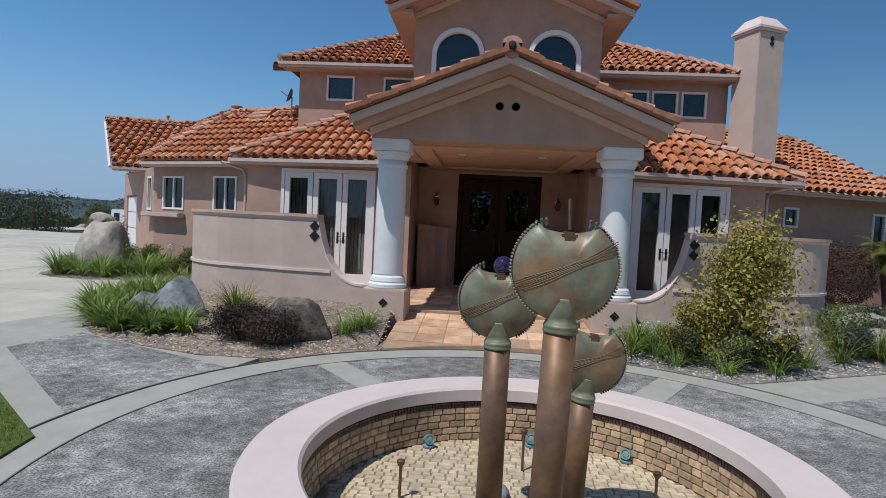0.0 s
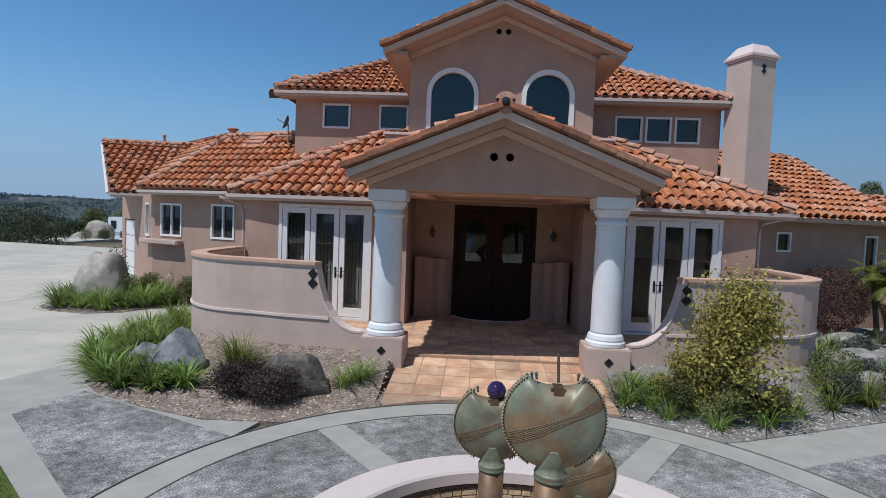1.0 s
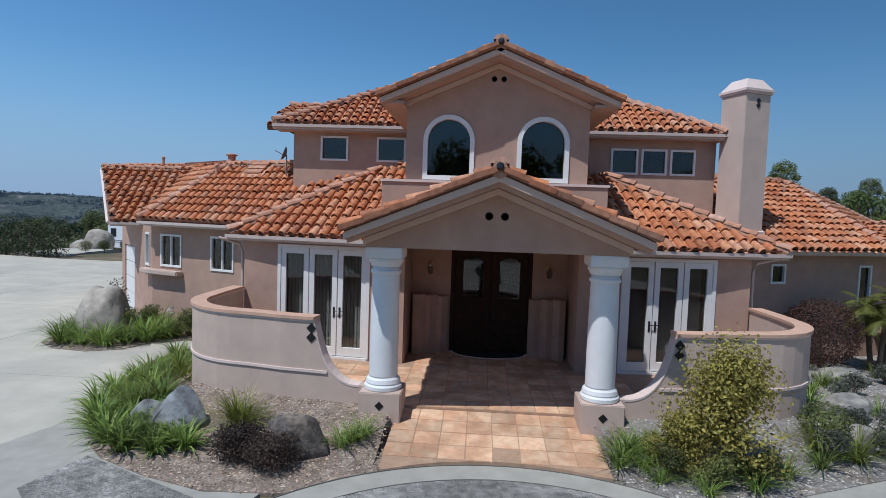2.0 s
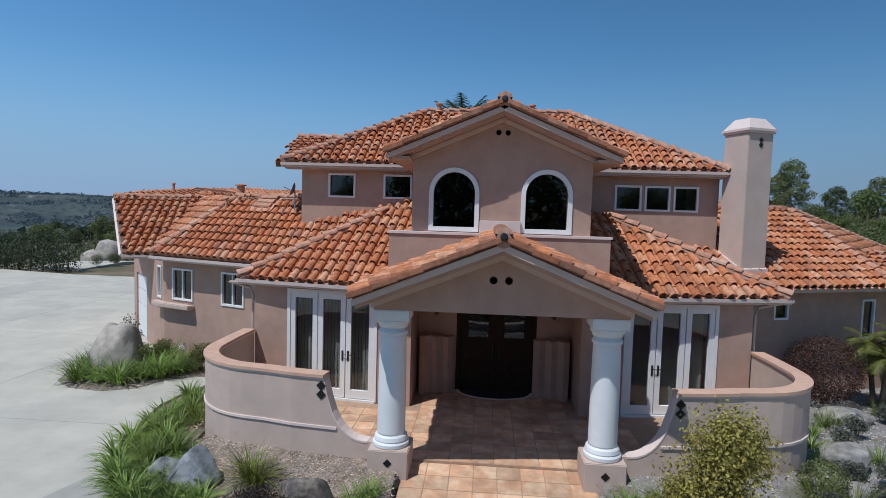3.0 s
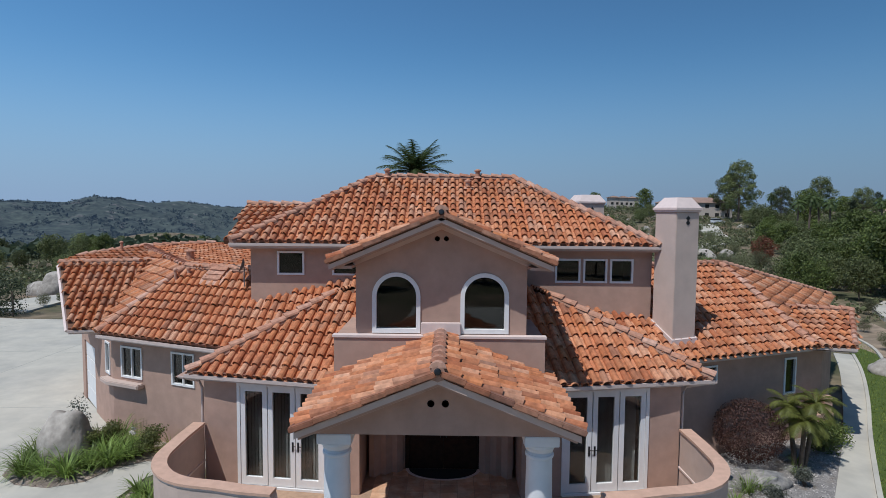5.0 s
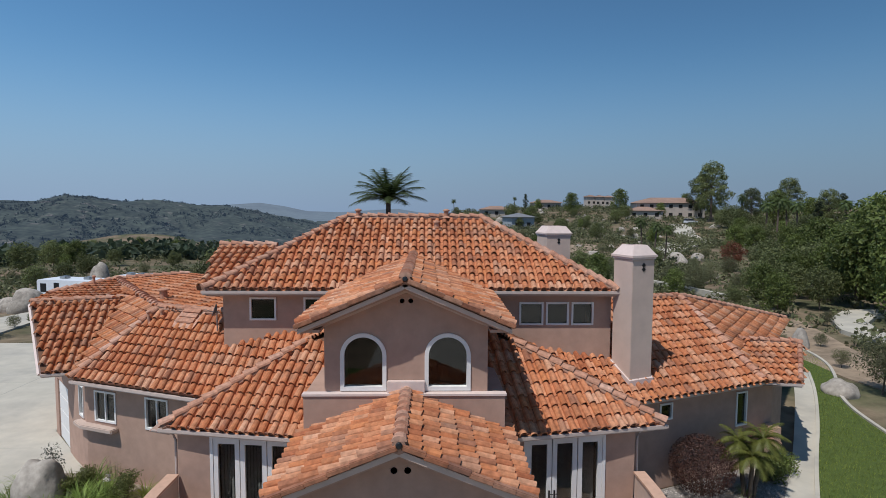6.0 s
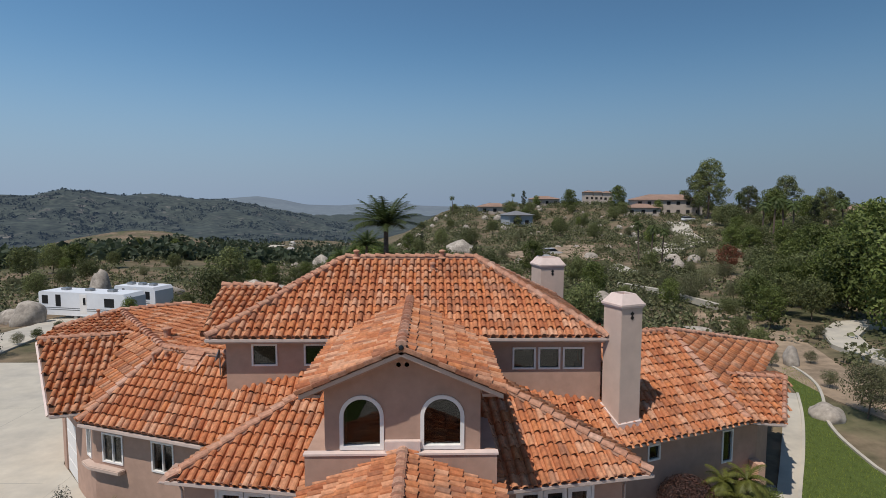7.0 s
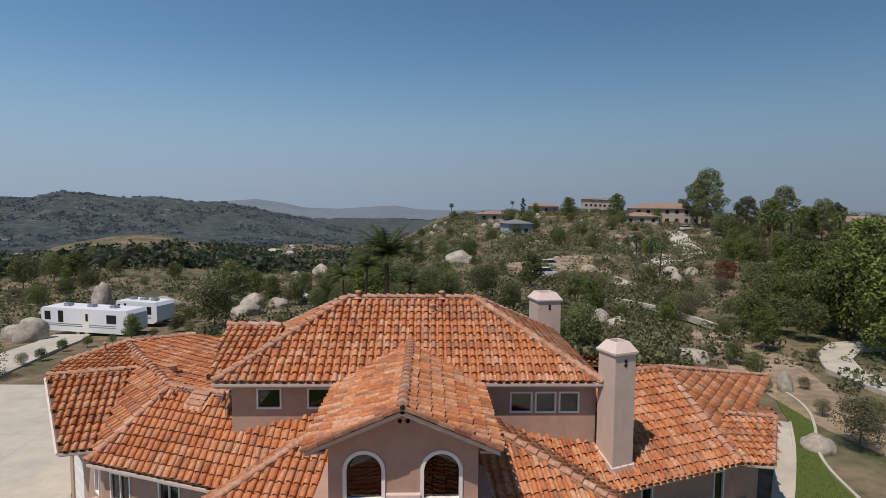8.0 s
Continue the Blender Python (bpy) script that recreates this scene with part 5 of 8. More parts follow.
# planting beds
bed_w = [(-1.56, -1.38), (-1.62, 0.5), (-2.2, 0.6), (-5.9, 1.0), (-6.1, 4.0), (-7.55, 4.0), (-7.55, 2.9), (-7.3, 1.6), (-6.95, 0.55), (-6.5, -0.15), (-6.0, -1.05), (-5.5, -1.50), (-4.6, -1.93), (-3.65, -2.22)] + arc(RC, 3.89, -46, -27, 6)
slab("planting_bed", bed_w, 0.036, M_MULCH, "planting bed of bark and gravel", "planting bed")
bed_e = [(1.70, -1.22)] + arc(RC, 3.89, 23, 41, 5) + [(3.10, -1.82), (4.4, -1.22), (6.0, -0.50), (6.8, -0.08), (7.6, 0.9), (9.0, 3.2), (10.4, 5.1), (12.3, 7.65), (13.0, 8.75), (12.4, 8.85), (11.7, 8.0), (5.8, 5.6), (5.9, 1.0), (2.2, 0.6), (1.66, 0.5)]
slab("planting_bed", bed_e, 0.036, M_GRAVEL, "planting bed of bark and gravel", "planting bed")
isle = [(-11.55, 5.2), (-11.3, 4.55), (-10.6, 4.08), (-9.7, 3.95), (-9.0, 4.3), (-8.7, 5.0), (-8.1, 5.5), (-7.2, 5.5), (-6.9, 6.25), (-10.1, 7.5), (-10.9, 7.6), (-11.3, 6.8)]
slab("planting_bed", isle, 0.034, M_MULCH, "island planting bed beside the driveway", "planting bed")


def mound(poly, mat, label):
    """The mounded soil of a bed, laid over its slab."""
    step = 0.11
    vs, fs, at_ = [], [], {}
    for i in range(-62, 63):
        for j in range(-24, 10):
            q = [(i + a, j + b) for a, b in ((0, 0), (1, 0), (1, 1), (0, 1))]
            if any(not inside(poly, a * step, b * step) for a, b in q) or rise((i + 0.5) * step, (j + 0.5) * step) < 0.004:
                continue
            face = []
            for a, b in q:
                if (a, b) not in at_:
                    x, y = a * step, b * step
                    at_[(a, b)] = len(vs)
                    vs.append((x, y, 0.034 + rise(x, y) + 0.012 * noise.noise(Vector((x * 3, y * 3, 0)))))
                face.append(at_[(a, b)])
            fs.append(tuple(face))
    tagged(new("bed_soil", mesh_of("bed_soil", vs, fs, mat, True)), label, "planting bed", kind="structure")


mound(bed_w, M_MULCH, "mounded bark and gravel along the patio wall")
mound(bed_e, M_GRAVEL, "mounded gravel along the patio wall")
# east side path and lawn
PATH_L = [(7.6, 0.9), (9.0, 3.2), (10.4, 5.1), (12.3, 7.65), (14.65, 11.1), (17.6, 15.6), (19.3, 18.6)]
PATH_R = [(8.7, 0.7), (10.1, 3.1), (11.4, 5.1), (13.35, 8.0), (15.65, 11.2), (18.3, 15.2), (20.0, 18.2)]
LAWN_E = [(24, 3.0), (18.4, 6.0), (17.4, 9.0), (17.9, 11.5), (18.4, 13.3), (19.3, 15.2), (20.8, 17.3), (22.4, 20.3), (23.0, 23.6), (22.0, 23.0), (20.7, 20.0)]


def smooth_line(pts, n=2):
    """Rounds the corners of an open line."""
    for _ in range(n):
        out = [pts[0]]
        for a, b in zip(pts, pts[1:]):
            out += [(a[0] * 0.75 + b[0] * 0.25, a[1] * 0.75 + b[1] * 0.25), (a[0] * 0.25 + b[0] * 0.75, a[1] * 0.25 + b[1] * 0.75)]
        pts = out + [pts[-1]]
    return pts


PATH_L, PATH_R, LAWN_E = smooth_line(PATH_L), smooth_line(PATH_R), smooth_line(LAWN_E)
slab("side_path", PATH_L + PATH_R[::-1], 0.05, M_CONC, "curving pale concrete garden path", "path")
slab("side_lawn", PATH_R[::-1] + [(9.5, 0.9), (14.2, 3.02)] + LAWN_E, 0.035, M_LAWN_SOIL, "curving strip of green lawn", "lawn")


def kerb(pts, w, z, label):
    bm = bmesh.new()
    fine = [Vector(p) for p in pts]
    prev = None
    for i, p in enumerate(fine):
        d = (fine[min(i + 1, len(fine) - 1)] - fine[max(i - 1, 0)]).normalized()
        nx = Vector((-d.y, d.x)) * w / 2
        cur = [bm.verts.new((*(p + nx * k), h)) for k, h in ((1, -0.1), (1, z), (-1, z), (-1, -0.1))]
        if prev:
            for a in range(4):
                b = (a + 1) % 4
                bm.faces.new((prev[a], prev[b], cur[b], cur[a]))
        else:
            bm.faces.new(cur[::-1])
        prev = cur
    bm.faces.new(prev)
    tagged(part("kerb", bm, M_CONC), label, "kerb", kind="structure")


kerb(PATH_R, 0.12, 0.11, "pale concrete kerb beside the path")
kerb(LAWN_E[2:34], 0.14, 0.12, "pale concrete kerb round the lawn")

# entrance path and porch floor of square clay tiles
bm = bmesh.new()
edge = [(-1.56, 0.62), (-1.56, -1.30)] + [(x, RC[1] + math.sqrt(3.885 ** 2 - (x - RC[0]) ** 2)) for x in (-1.5, -1.1, -0.7, -0.3, 0.2, 0.7, 1.1, 1.5)] + [(1.70, -1.24), (1.70, 0.62)]
v0 = [bm.verts.new((x, y, path_z(y) + 0.007)) for x, y in edge]
v1 = [bm.verts.new((x, y, -0.2)) for x, y in edge]
bm.faces.new(v0)
bm.faces.new(v1[::-1])
for i in range(len(edge)):
    k = (i + 1) % len(edge)
    bm.faces.new((v0[i], v1[i], v1[k], v0[k]))
tagged(part("entrance_path", bm, M_GROUT), "grouted bed of the sloping tiled entrance path", "path", kind="structure")
porch = slab("porch_floor", [(-5.6, 3.7), (-5.5, 2.0), (-4.6, 1.0), (-2.1, 0.62), (2.1, 0.62), (4.6, 1.0), (5.5, 2.0), (5.6, 3.7), (1.9, 3.3), (1.9, 4.75), (-1.9, 4.75), (-1.9, 3.3)], 0.294, M_GROUT, "tiled porch floor one step up", "floor")


def tile_floor(parent, x0, x1, y0, y1, level, keep, size=0.405, seed=5, tilt=0.0):
    rnd = random.Random(seed)
    bm = bmesh.new()
    h = size / 2 - 0.007
    add_box(bm, -h, h, -h, h, -0.02, 0.014, None, 0.004)
    me = bpy.data.meshes.new("floor_tile")
    bm.to_mesh(me)
    bm.free()
    me.materials.append(M_PATIO)
    n = 0
    for j in range(int((y1 - y0) / size)):
        for i in range(int((x1 - x0) / size)):
            x, y = x0 + (i + 0.5) * size, y0 + (j + 0.5) * size
            if keep(x, y) and n < 300:
                piece("floor_tile", me, parent, pose(x, y, level(y) + rnd.uniform(-0.001, 0.001), tilt, 0, 0) @ pose(0, 0, 0, 0, 0, rnd.choice((0, 90, 180, 270)) + rnd.uniform(-0.4, 0.4)))
                n += 1


tile_floor(bpy.data.objects["entrance_path"], -1.57, 1.70, -1.40, 0.64, path_z, lambda x, y: math.hypot(x - RC[0], y - RC[1]) > 4.07, tilt=math.degrees(math.atan(RAMP)))
tile_floor(porch, -4.455, 4.455, 0.63, 4.72, lambda y: 0.286, lambda x, y: (abs(x) < 1.7 or (y < 3.2 and x < 0 and y > 0.75 + max(0, abs(x) - 2.0) * 0.35) or (y < 3.2 and x > 0 and x < 3 and y > 0.8)))
mat = thing("door_mat", "half-round dark door mat with a pale edge", "door mat")
bm = bmesh.new()
add_prism(bm, [(0.05 + 0.95 * math.cos(math.pi * i / 20), 4.70 - 0.62 * math.sin(math.pi * i / 20)) for i in range(21)], 0.302, 0.314)
part("edge", bm, M_TRIM, mat)
bm = bmesh.new()
add_prism(bm, [(0.05 + 0.87 * math.cos(math.pi * i / 20), 4.69 - 0.56 * math.sin(math.pi * i / 20)) for i in range(21)], 0.314, 0.320)
part("mat_surface", bm, M_DARK, mat)

# curved garden walls beside the porch


def garden_wall(s):
    gw = thing("garden_wall", "curved pink stucco patio wall with a peach cap", "wall", "curved patio walls")
    raw = [(2.10, 0.42), (2.5, 0.44), (3.0, 0.50), (3.6, 0.58), (4.15, 0.72)] + [(4.35 + 1.45 * math.sin(math.radians(a)), 2.22 - 1.45 * math.cos(math.radians(a))) for a in range(10, 91, 10)] + [(5.82, 2.9), (5.80, 3.75)]
    pts = [Vector(p) for p in raw]
    fine = []
    for p, q in zip(pts, pts[1:]):
        n = max(1, round((q - p).length / 0.09))
        fine += [p + (q - p) * (i / n) for i in range(n)]
    fine.append(pts[-1])
    dist = [0.0]
    for p, q in zip(fine, fine[1:]):
        dist.append(dist[-1] + (q - p).length)

    def top(d):
        if d < 0.16:
            return 0.70
        if d < 0.86:
            u = (d - 0.16) / 0.70
            return 0.70 + 1.06 * (1 - math.sqrt(max(0, 1 - u * u)))
        return 1.76

    def sweep(bm, d0, half, lo, hi):
        prev = None
        for i, (p, d) in enumerate(zip(fine, dist)):
            if d < d0:
                continue
            tdir = (fine[min(i + 1, len(fine) - 1)] - fine[max(i - 1, 0)]).normalized()
            nrm = Vector((tdir.y, -tdir.x))
            cur = [bm.verts.new((s * (p.x + nrm.x * k), p.y + nrm.y * k, z)) for k, z in ((half, lo(d)), (half, hi(d)), (-half, hi(d)), (-half, lo(d)))]
            if prev:
                for a in range(4):
                    b = (a + 1) % 4
                    bm.faces.new((prev[a], prev[b], cur[b], cur[a]))
            else:
                bm.faces.new(cur[::-1])
            prev = cur
        bm.faces.new(prev)
    bm = bmesh.new()
    sweep(bm, 0, 0.11, lambda d: 0.0, top)
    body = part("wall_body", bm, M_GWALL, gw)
    bm = bmesh.new()
    sweep(bm, 0.84, 0.145, lambda d: 1.762, lambda d: 1.815)
    part("cap", bm, M_CAP, gw, "peach coloured wall cap")
    # moulding in pale trim colour, painting the sun caught along its ledge
    bm = bmesh.new()
    sweep(bm, 0.60, 0.135, lambda d: 0.86, lambda d: 0.905)
    part("band", bm, M_TRIM, gw, "pale moulding band")
    bm = bmesh.new()
    sweep(bm, 0.02, 0.118, lambda d: min(top(d), 1.75) - 0.03, lambda d: min(top(d), 1.755) + 0.004)
    part("edge", bm, M_TRIM, gw)
    for z in (1.46, 1.62):
        bm = bmesh.new()
        x = 3.06
        add_box(bm, -0.062, 0.062, -0.01, 0.006, -0.062, 0.062, Matrix.Translation((s * x, 0.508 - 0.115, z)) @ pose(0, 0, 0, 0, 0, s * 7) @ pose(0, 0, 0, 0, 45, 0))
        part("diamond", bm, M_BLACK, body, "black diamond tile")


garden_wall(1)
garden_wall(-1)

# saw-cut joints of the driveway
for a, b in (((-12.5, -3.0), (-12.5, 24.0)), ((-18.5, -8.0), (-18.5, 24.0)), ((-26, 2.0), (-7.6, 2.0)), ((-28, 9.5), (-13.2, 9.5)), ((-28, 17.0), (-17.2, 17.0)), ((-25.5, -5.0), (-25.5, 24.0))):
    bm = bmesh.new()
    m, n = wall_frame(a, b)
    add_box(bm, 0, n, -0.012, 0.012, 0.0, 0.0225, m)
    tagged(part("joint", bm, M_BAND), "thin dark joint in the driveway concrete", "joint", kind="structure")

# fountain with the bronze sculpture
fountain = thing("fountain", "round dry fountain basin with a pink rim and stone-tiled inside", "fountain")
RZF, RO, RI, FZ = 0.32, 1.83, 1.45, -0.16
bm = bmesh.new()
prof = [(RO, 0.0), (RO, RZF - 0.03), (RO - 0.02, RZF), (RI + 0.02, RZF), (RI, RZF - 0.02), (RI, RZF - 0.12), (RI + 0.08, RZF - 0.12), (RI + 0.08, 0.0)]
n = 96
rings = [[bm.verts.new((FC[0] + r * math.cos(2 * math.pi * i / n), FC[1] + r * math.sin(2 * math.pi * i / n), z)) for i in range(n)] for r, z in prof]
for a, b in zip(rings, rings[1:] + rings[:1]):
    for i in range(n):
        j = (i + 1) % n
        bm.faces.new((a[i], a[j], b[j], b[i]))
part("rim", bm, M_RIM, fountain, "smooth pink fountain rim")
bm = bmesh.new()
add_lathe(bm, [(RI + 0.09, -0.35), (RI + 0.09, FZ)], 96, at=(*FC, 0))
part("basin_floor", bm, M_SGROUT, fountain)
bm = bmesh.new()
pr = [(RI + 0.085, FZ - 0.1), (RI + 0.085, RZF - 0.125), (RI + 0.03, RZF - 0.125), (RI + 0.03, FZ - 0.1)]
rings = [[bm.verts.new((FC[0] + r * math.cos(2 * math.pi * i / n), FC[1] + r * math.sin(2 * math.pi * i / n), z)) for i in range(n)] for r, z in pr]
for a, b in zip(rings, rings[1:] + rings[:1]):
    for i in range(n):
        j = (i + 1) % n
        bm.faces.new((a[i], a[j], b[j], b[i]))
bw = part("basin_wall", bm, M_SGROUT, fountain, "inner wall of tumbled stone tiles")
# stones of the inner wall: four courses
rnd = random.Random(4)
stone_meshes = []
for k in range(4):
    bm = bmesh.new()
    w = 0.040 + 0.009 * k
    add_box(bm, -w, w, -0.012, 0.012, -0.0265, 0.0265, None, 0.005)
    me = bpy.data.meshes.new("stone")
    bm.to_mesh(me)
    bm.free()
    me.materials.append(M_STONE)
    stone_meshes.append(me)
wv, wf = [], []
for c in range(5):
    a = rnd.uniform(0, 0.1)
    z = FZ + 0.034 + c * 0.0595
    while a < 2 * math.pi - 0.03:
        k = rnd.randrange(4)
        w = 0.040 + 0.009 * k
        a += w / RI
        m = pose(FC[0] + (RI + 0.026) * math.cos(a), FC[1] + (RI + 0.026) * math.sin(a), z, rnd.uniform(-1.5, 1.5), 0, math.degrees(a) + 90 + rnd.uniform(-1.5, 1.5))
        if 0.1 < a < 3.04:
            piece("stone", stone_meshes[k], bw, m)
        else:
            b = len(wv)
            wv += [m @ v.co for v in stone_meshes[k].vertices]
            wf += [tuple(i + b for i in f.vertices) for f in stone_meshes[k].polygons]
        a += (w + 0.006) / RI
t = new("wall_stones", mesh_of("wall_stones", wv, wf, M_STONEJ))
t.parent = bw
tagged(t, "tumbled stone tiles of the near side", kind="stuff")
# dark mosaic border below the rim
vs, fs = [], []
for row in range(2):
    for i in range(300):
        a0, a1 = 2 * math.pi * (i + 0.08) / 300, 2 * math.pi * (i + 0.92) / 300
        z0 = RZF - 0.158 - 0.026 * row
        b = len(vs)
        for r in (RI + 0.034, RI + 0.014):
            for a in (a0, a1):
                for z in (z0, z0 + 0.022):
                    vs.append((FC[0] + r * math.cos(a), FC[1] + r * math.sin(a), z))
        fs += [(b + 4, b + 5, b + 7, b + 6), (b, b + 1, b + 5, b + 4), (b + 2, b + 6, b + 7, b + 3), (b + 1, b + 3, b + 7, b + 5), (b, b + 4, b + 6, b + 2)]
t = new("mosaic", mesh_of("mosaic", vs, fs, M_MOSAIC))
t.parent = fountain
tagged(t, "dark mosaic border of tiny tiles", kind="stuff")
# stones of the floor
vs, fs = [], []
y = -RI
while y < RI:
    h = 0.062 + rnd.uniform(-0.006, 0.01)
    x = -RI + rnd.uniform(0, 0.08)
    while x < RI:
        w = rnd.choice((0.07, 0.09, 0.11, 0.13))
        if math.hypot(x + w / 2, y + h / 2) < RI + 0.02:
            b = len(vs)
            g, top, e = 0.005, FZ + 0.007 + rnd.uniform(-0.0015, 0.0015), 0.004
            q = ((x + g, y + g), (x + w - g, y + g), (x + w - g, y + h - g), (x + g, y + h - g))
            cx, cy = x + w / 2, y + h / 2
            for (px, py), zz, sh in [(p, FZ - 0.002, 0) for p in q] + [(p, top, e) for p in q]:
                vs.append((FC[0] + px + (sh if px < cx else -sh), FC[1] + py + (sh if py < cy else -sh), zz))
            fs += [(b + 4, b + 5, b + 6, b + 7)] + [(b + i, b + (i + 1) % 4, b + 4 + (i + 1) % 4, b + 4 + i) for i in range(4)]
        x += w
    y += h
t = new("stone_floor", mesh_of("stone_floor", vs, fs, M_STONEJ))
t.parent = fountain
tagged(t, "small tumbled stone tiles on the basin floor", kind="stuff")

# spot lamps and water jets in the basin


def spot(x, y, yaw):
    sp = thing("spot_lamp", "verdigris underwater spot lamp on the basin floor", "lamp", "fountain lamps")
    bm = bmesh.new()
    m = Matrix.Translation((x, y, FZ + 0.075)) @ pose(0, 0, 0, 0, 0, yaw) @ pose(0, 0, 0, 70, 0, 0)
    add_lathe(bm, [(0.015, -0.055), (0.034, -0.04), (0.038, 0.015), (0.045, 0.02), (0.045, 0.034), (0.032, 0.034), (0.03, 0.024)], 16, m=m)
    part("lamp_body", bm, M_VERD, sp, smooth=False)
    bm = bmesh.new()
    add_lathe(bm, [(0.03, 0.022), (0.028, 0.027), (0.016, 0.031), (0.004, 0.032)], 16, m=m)
    part("lens", bm, M_GLASSL, sp, "pale lamp lens")
    bm = bmesh.new()
    add_tube(bm, [(x - 0.045, y, FZ + 0.075), (x - 0.042, y, FZ + 0.02), (x + 0.042, y, FZ + 0.02), (x + 0.045, y, FZ + 0.075)], 0.006)
    add_lathe(bm, [(0.05, 0), (0.05, 0.012), (0.02, 0.03)], 12, at=(x, y, FZ + 0.014))
    part("bracket", bm, M_VERD, sp)


for x, y, a in ((-0.65, -4.05, 30), (0.24, -3.86, 0), (1.02, -4.05, -35)):
    spot(x, y, a)


def jet(x, y, h):
    jt = thing("water_jet", "thin dark copper water jet nozzle", "nozzle", "fountain nozzles")
    bm = bmesh.new()
    add_tube(bm, [(x, y, FZ + 0.01), (x, y, FZ + h)], 0.011, 8)
    part("pipe", bm, M_BRONZE, jt)
    bm = bmesh.new()
    add_lathe(bm, [(0.012, 0), (0.026, 0.02), (0.03, 0.045), (0.02, 0.05)], 12, at=(x, y, FZ + h - 0.01))
    part("nozzle", bm, M_BRONZE, jt)


jet(0.13, -4.38, 0.30)
jet(-0.76, -4.98, 0.24)
jet(1.02, -4.85, 0.24)


# three tall stalks with seed-pod heads
sculpt = thing("sculpture", "bronze sculpture of three seed pods on tall copper stalks", "sculpture")


def pod(x, y, zneck, r, foot_x, r_stalk, tilt, seed):
    """A round flattened pod with a notched top, rope-like rims, scored bands and small knobs, on a tapering collar and a stalk."""
    rn = random.Random(seed)
    bm = bmesh.new()
    foot = Vector((foot_x, y + 0.05, FZ + 0.02))
    neck = Vector((x, y, zneck))
    add_tube(bm, [foot, foot.lerp(neck, 0.5), neck], r_stalk, 28, r_stalk * 0.97)
    part("stalk", bm, M_COPPER, sculpt, "brown copper stalk", smooth=True)
    base = Matrix.Translation(neck) @ pose(0, 0, 0, 0, tilt, 0)
    bm = bmesh.new()
    k = r_stalk * 0.98
    add_lathe(bm, [(k * 0.99, -0.025), (k * 1.05, -0.022), (k * 1.065, -0.012), (k * 1.01, -0.004), (k * 1.05, 0.004), (k * 1.06, 0.012), (k * 1.0, 0.022)], 32, m=base)
    # the collar's cone narrows sideways and clasps both faces of the disc
    rings = []
    for i in range(11):
        u = i / 10
        h = 0.022 + u * r * 0.50
        side = k * (1.0 - 0.80 * u + 0.05 * u * u)
        low = min(1.0, max(0.0, (r * 1.12 - h) / r))
        face = r * 0.36 * math.sqrt(max(0.0, 1 - low ** 2.35))
        ring = []
        for j in range(32):
            sn = math.sin(2 * math.pi * (j + 0.5) / 32)
            y_ = max(side * abs(sn), face + (0.60 * side * abs(sn) - 0.008) * (1 - 0.92 * u ** 1.5))
            ring.append(bm.verts.new(base @ Vector((side * math.cos(2 * math.pi * (j + 0.5) / 32), math.copysign(y_, sn), h))))
        rings.append(ring)
    for lo, up in zip(rings, rings[1:]):
        for j in range(32):
            bm.faces.new((lo[j], lo[(j + 1) % 32], up[(j + 1) % 32], up[j]))
    bm.faces.new(rings[-1])
    part("collar", bm, M_PATINA, sculpt, "green patinated collar", smooth=True)
    c = base @ Matrix.Translation((0, 0, r * 1.12))

    def outline(a):
        """Edge of the disc at an angle from the top: round, with a shallow notch between the shoulders."""
        px, pz = r * math.sin(a), r * math.cos(a)
        if pz > 0.80 * r:
            u = abs(px) / (0.60 * r)
            pz = min(pz, 0.80 * r) + (0.05 * r if u > 0.75 else 0.0) - 0.13 * r * max(0.0, 1 - u ** 2.2)
        return px, pz
    bm = bmesh.new()
    nu, nv = 56, 22
    grid = []
    for i in range(nu):
        px, pz = outline(2 * math.pi * i / nu)
        col = []
        for j in range(nv + 1):
            t = math.pi * j / nv
            rad = math.sin(t) ** 0.85
            col.append(bm.verts.new(c @ Vector((px * rad, -math.cos(t) * r * 0.36, pz * rad))))
        grid.append(col)
    for i in range(nu):
        p, q = grid[i], grid[(i + 1) % nu]
        for j in range(nv):
            bm.faces.new((p[j], q[j], q[j + 1], p[j + 1]))
    bmesh.ops.remove_doubles(bm, verts=bm.verts, dist=0.0005)
    body = part("pod", bm, M_POD, sculpt, "mottled bronze and green pod", smooth=True)
    # beaded rims down both sides
    for sgn in (1, -1):
        bm = bmesh.new()
        for i in range(32):
            a = math.radians(36 + i * 3.75) * sgn
            p = c @ Vector((r * 1.012 * math.sin(a), 0, r * 1.012 * math.cos(a)))
            mm = Matrix.Translation(p) @ pose(0, 0, 0, 0, math.degrees(a), 0) @ pose(0, 0, 0, 90, 0, 0)
            add_lathe(bm, [(0.002, -0.030), (0.0058, -0.025), (0.0074, 0), (0.0058, 0.025), (0.002, 0.030)], 8, m=mm)
        part("beaded_rim", bm, M_BEAD, body, "rope-like beaded bronze rim")
    # bundle of scored strands across the face
    for b in range(8):
        bm = bmesh.new()
        pts = []
        for i in range(21):
            u = -0.93 + 1.86 * i / 20
            w = 0.46 * u + 0.02 + 0.026 * (b - 3.5) * (1 + 0.35 * math.sin(0.35 * i + b)) + rn.uniform(-0.006, 0.006)
            rr = min(0.985, math.hypot(u, w))
            t = math.asin(rr ** (1 / 0.85))
            pts.append(c @ Vector((u * r, -math.cos(t) * r * 0.36 - 0.001, w * r)))
        add_tube(bm, pts, 0.0026, 5)
        part("band", bm, M_SCORE, body)
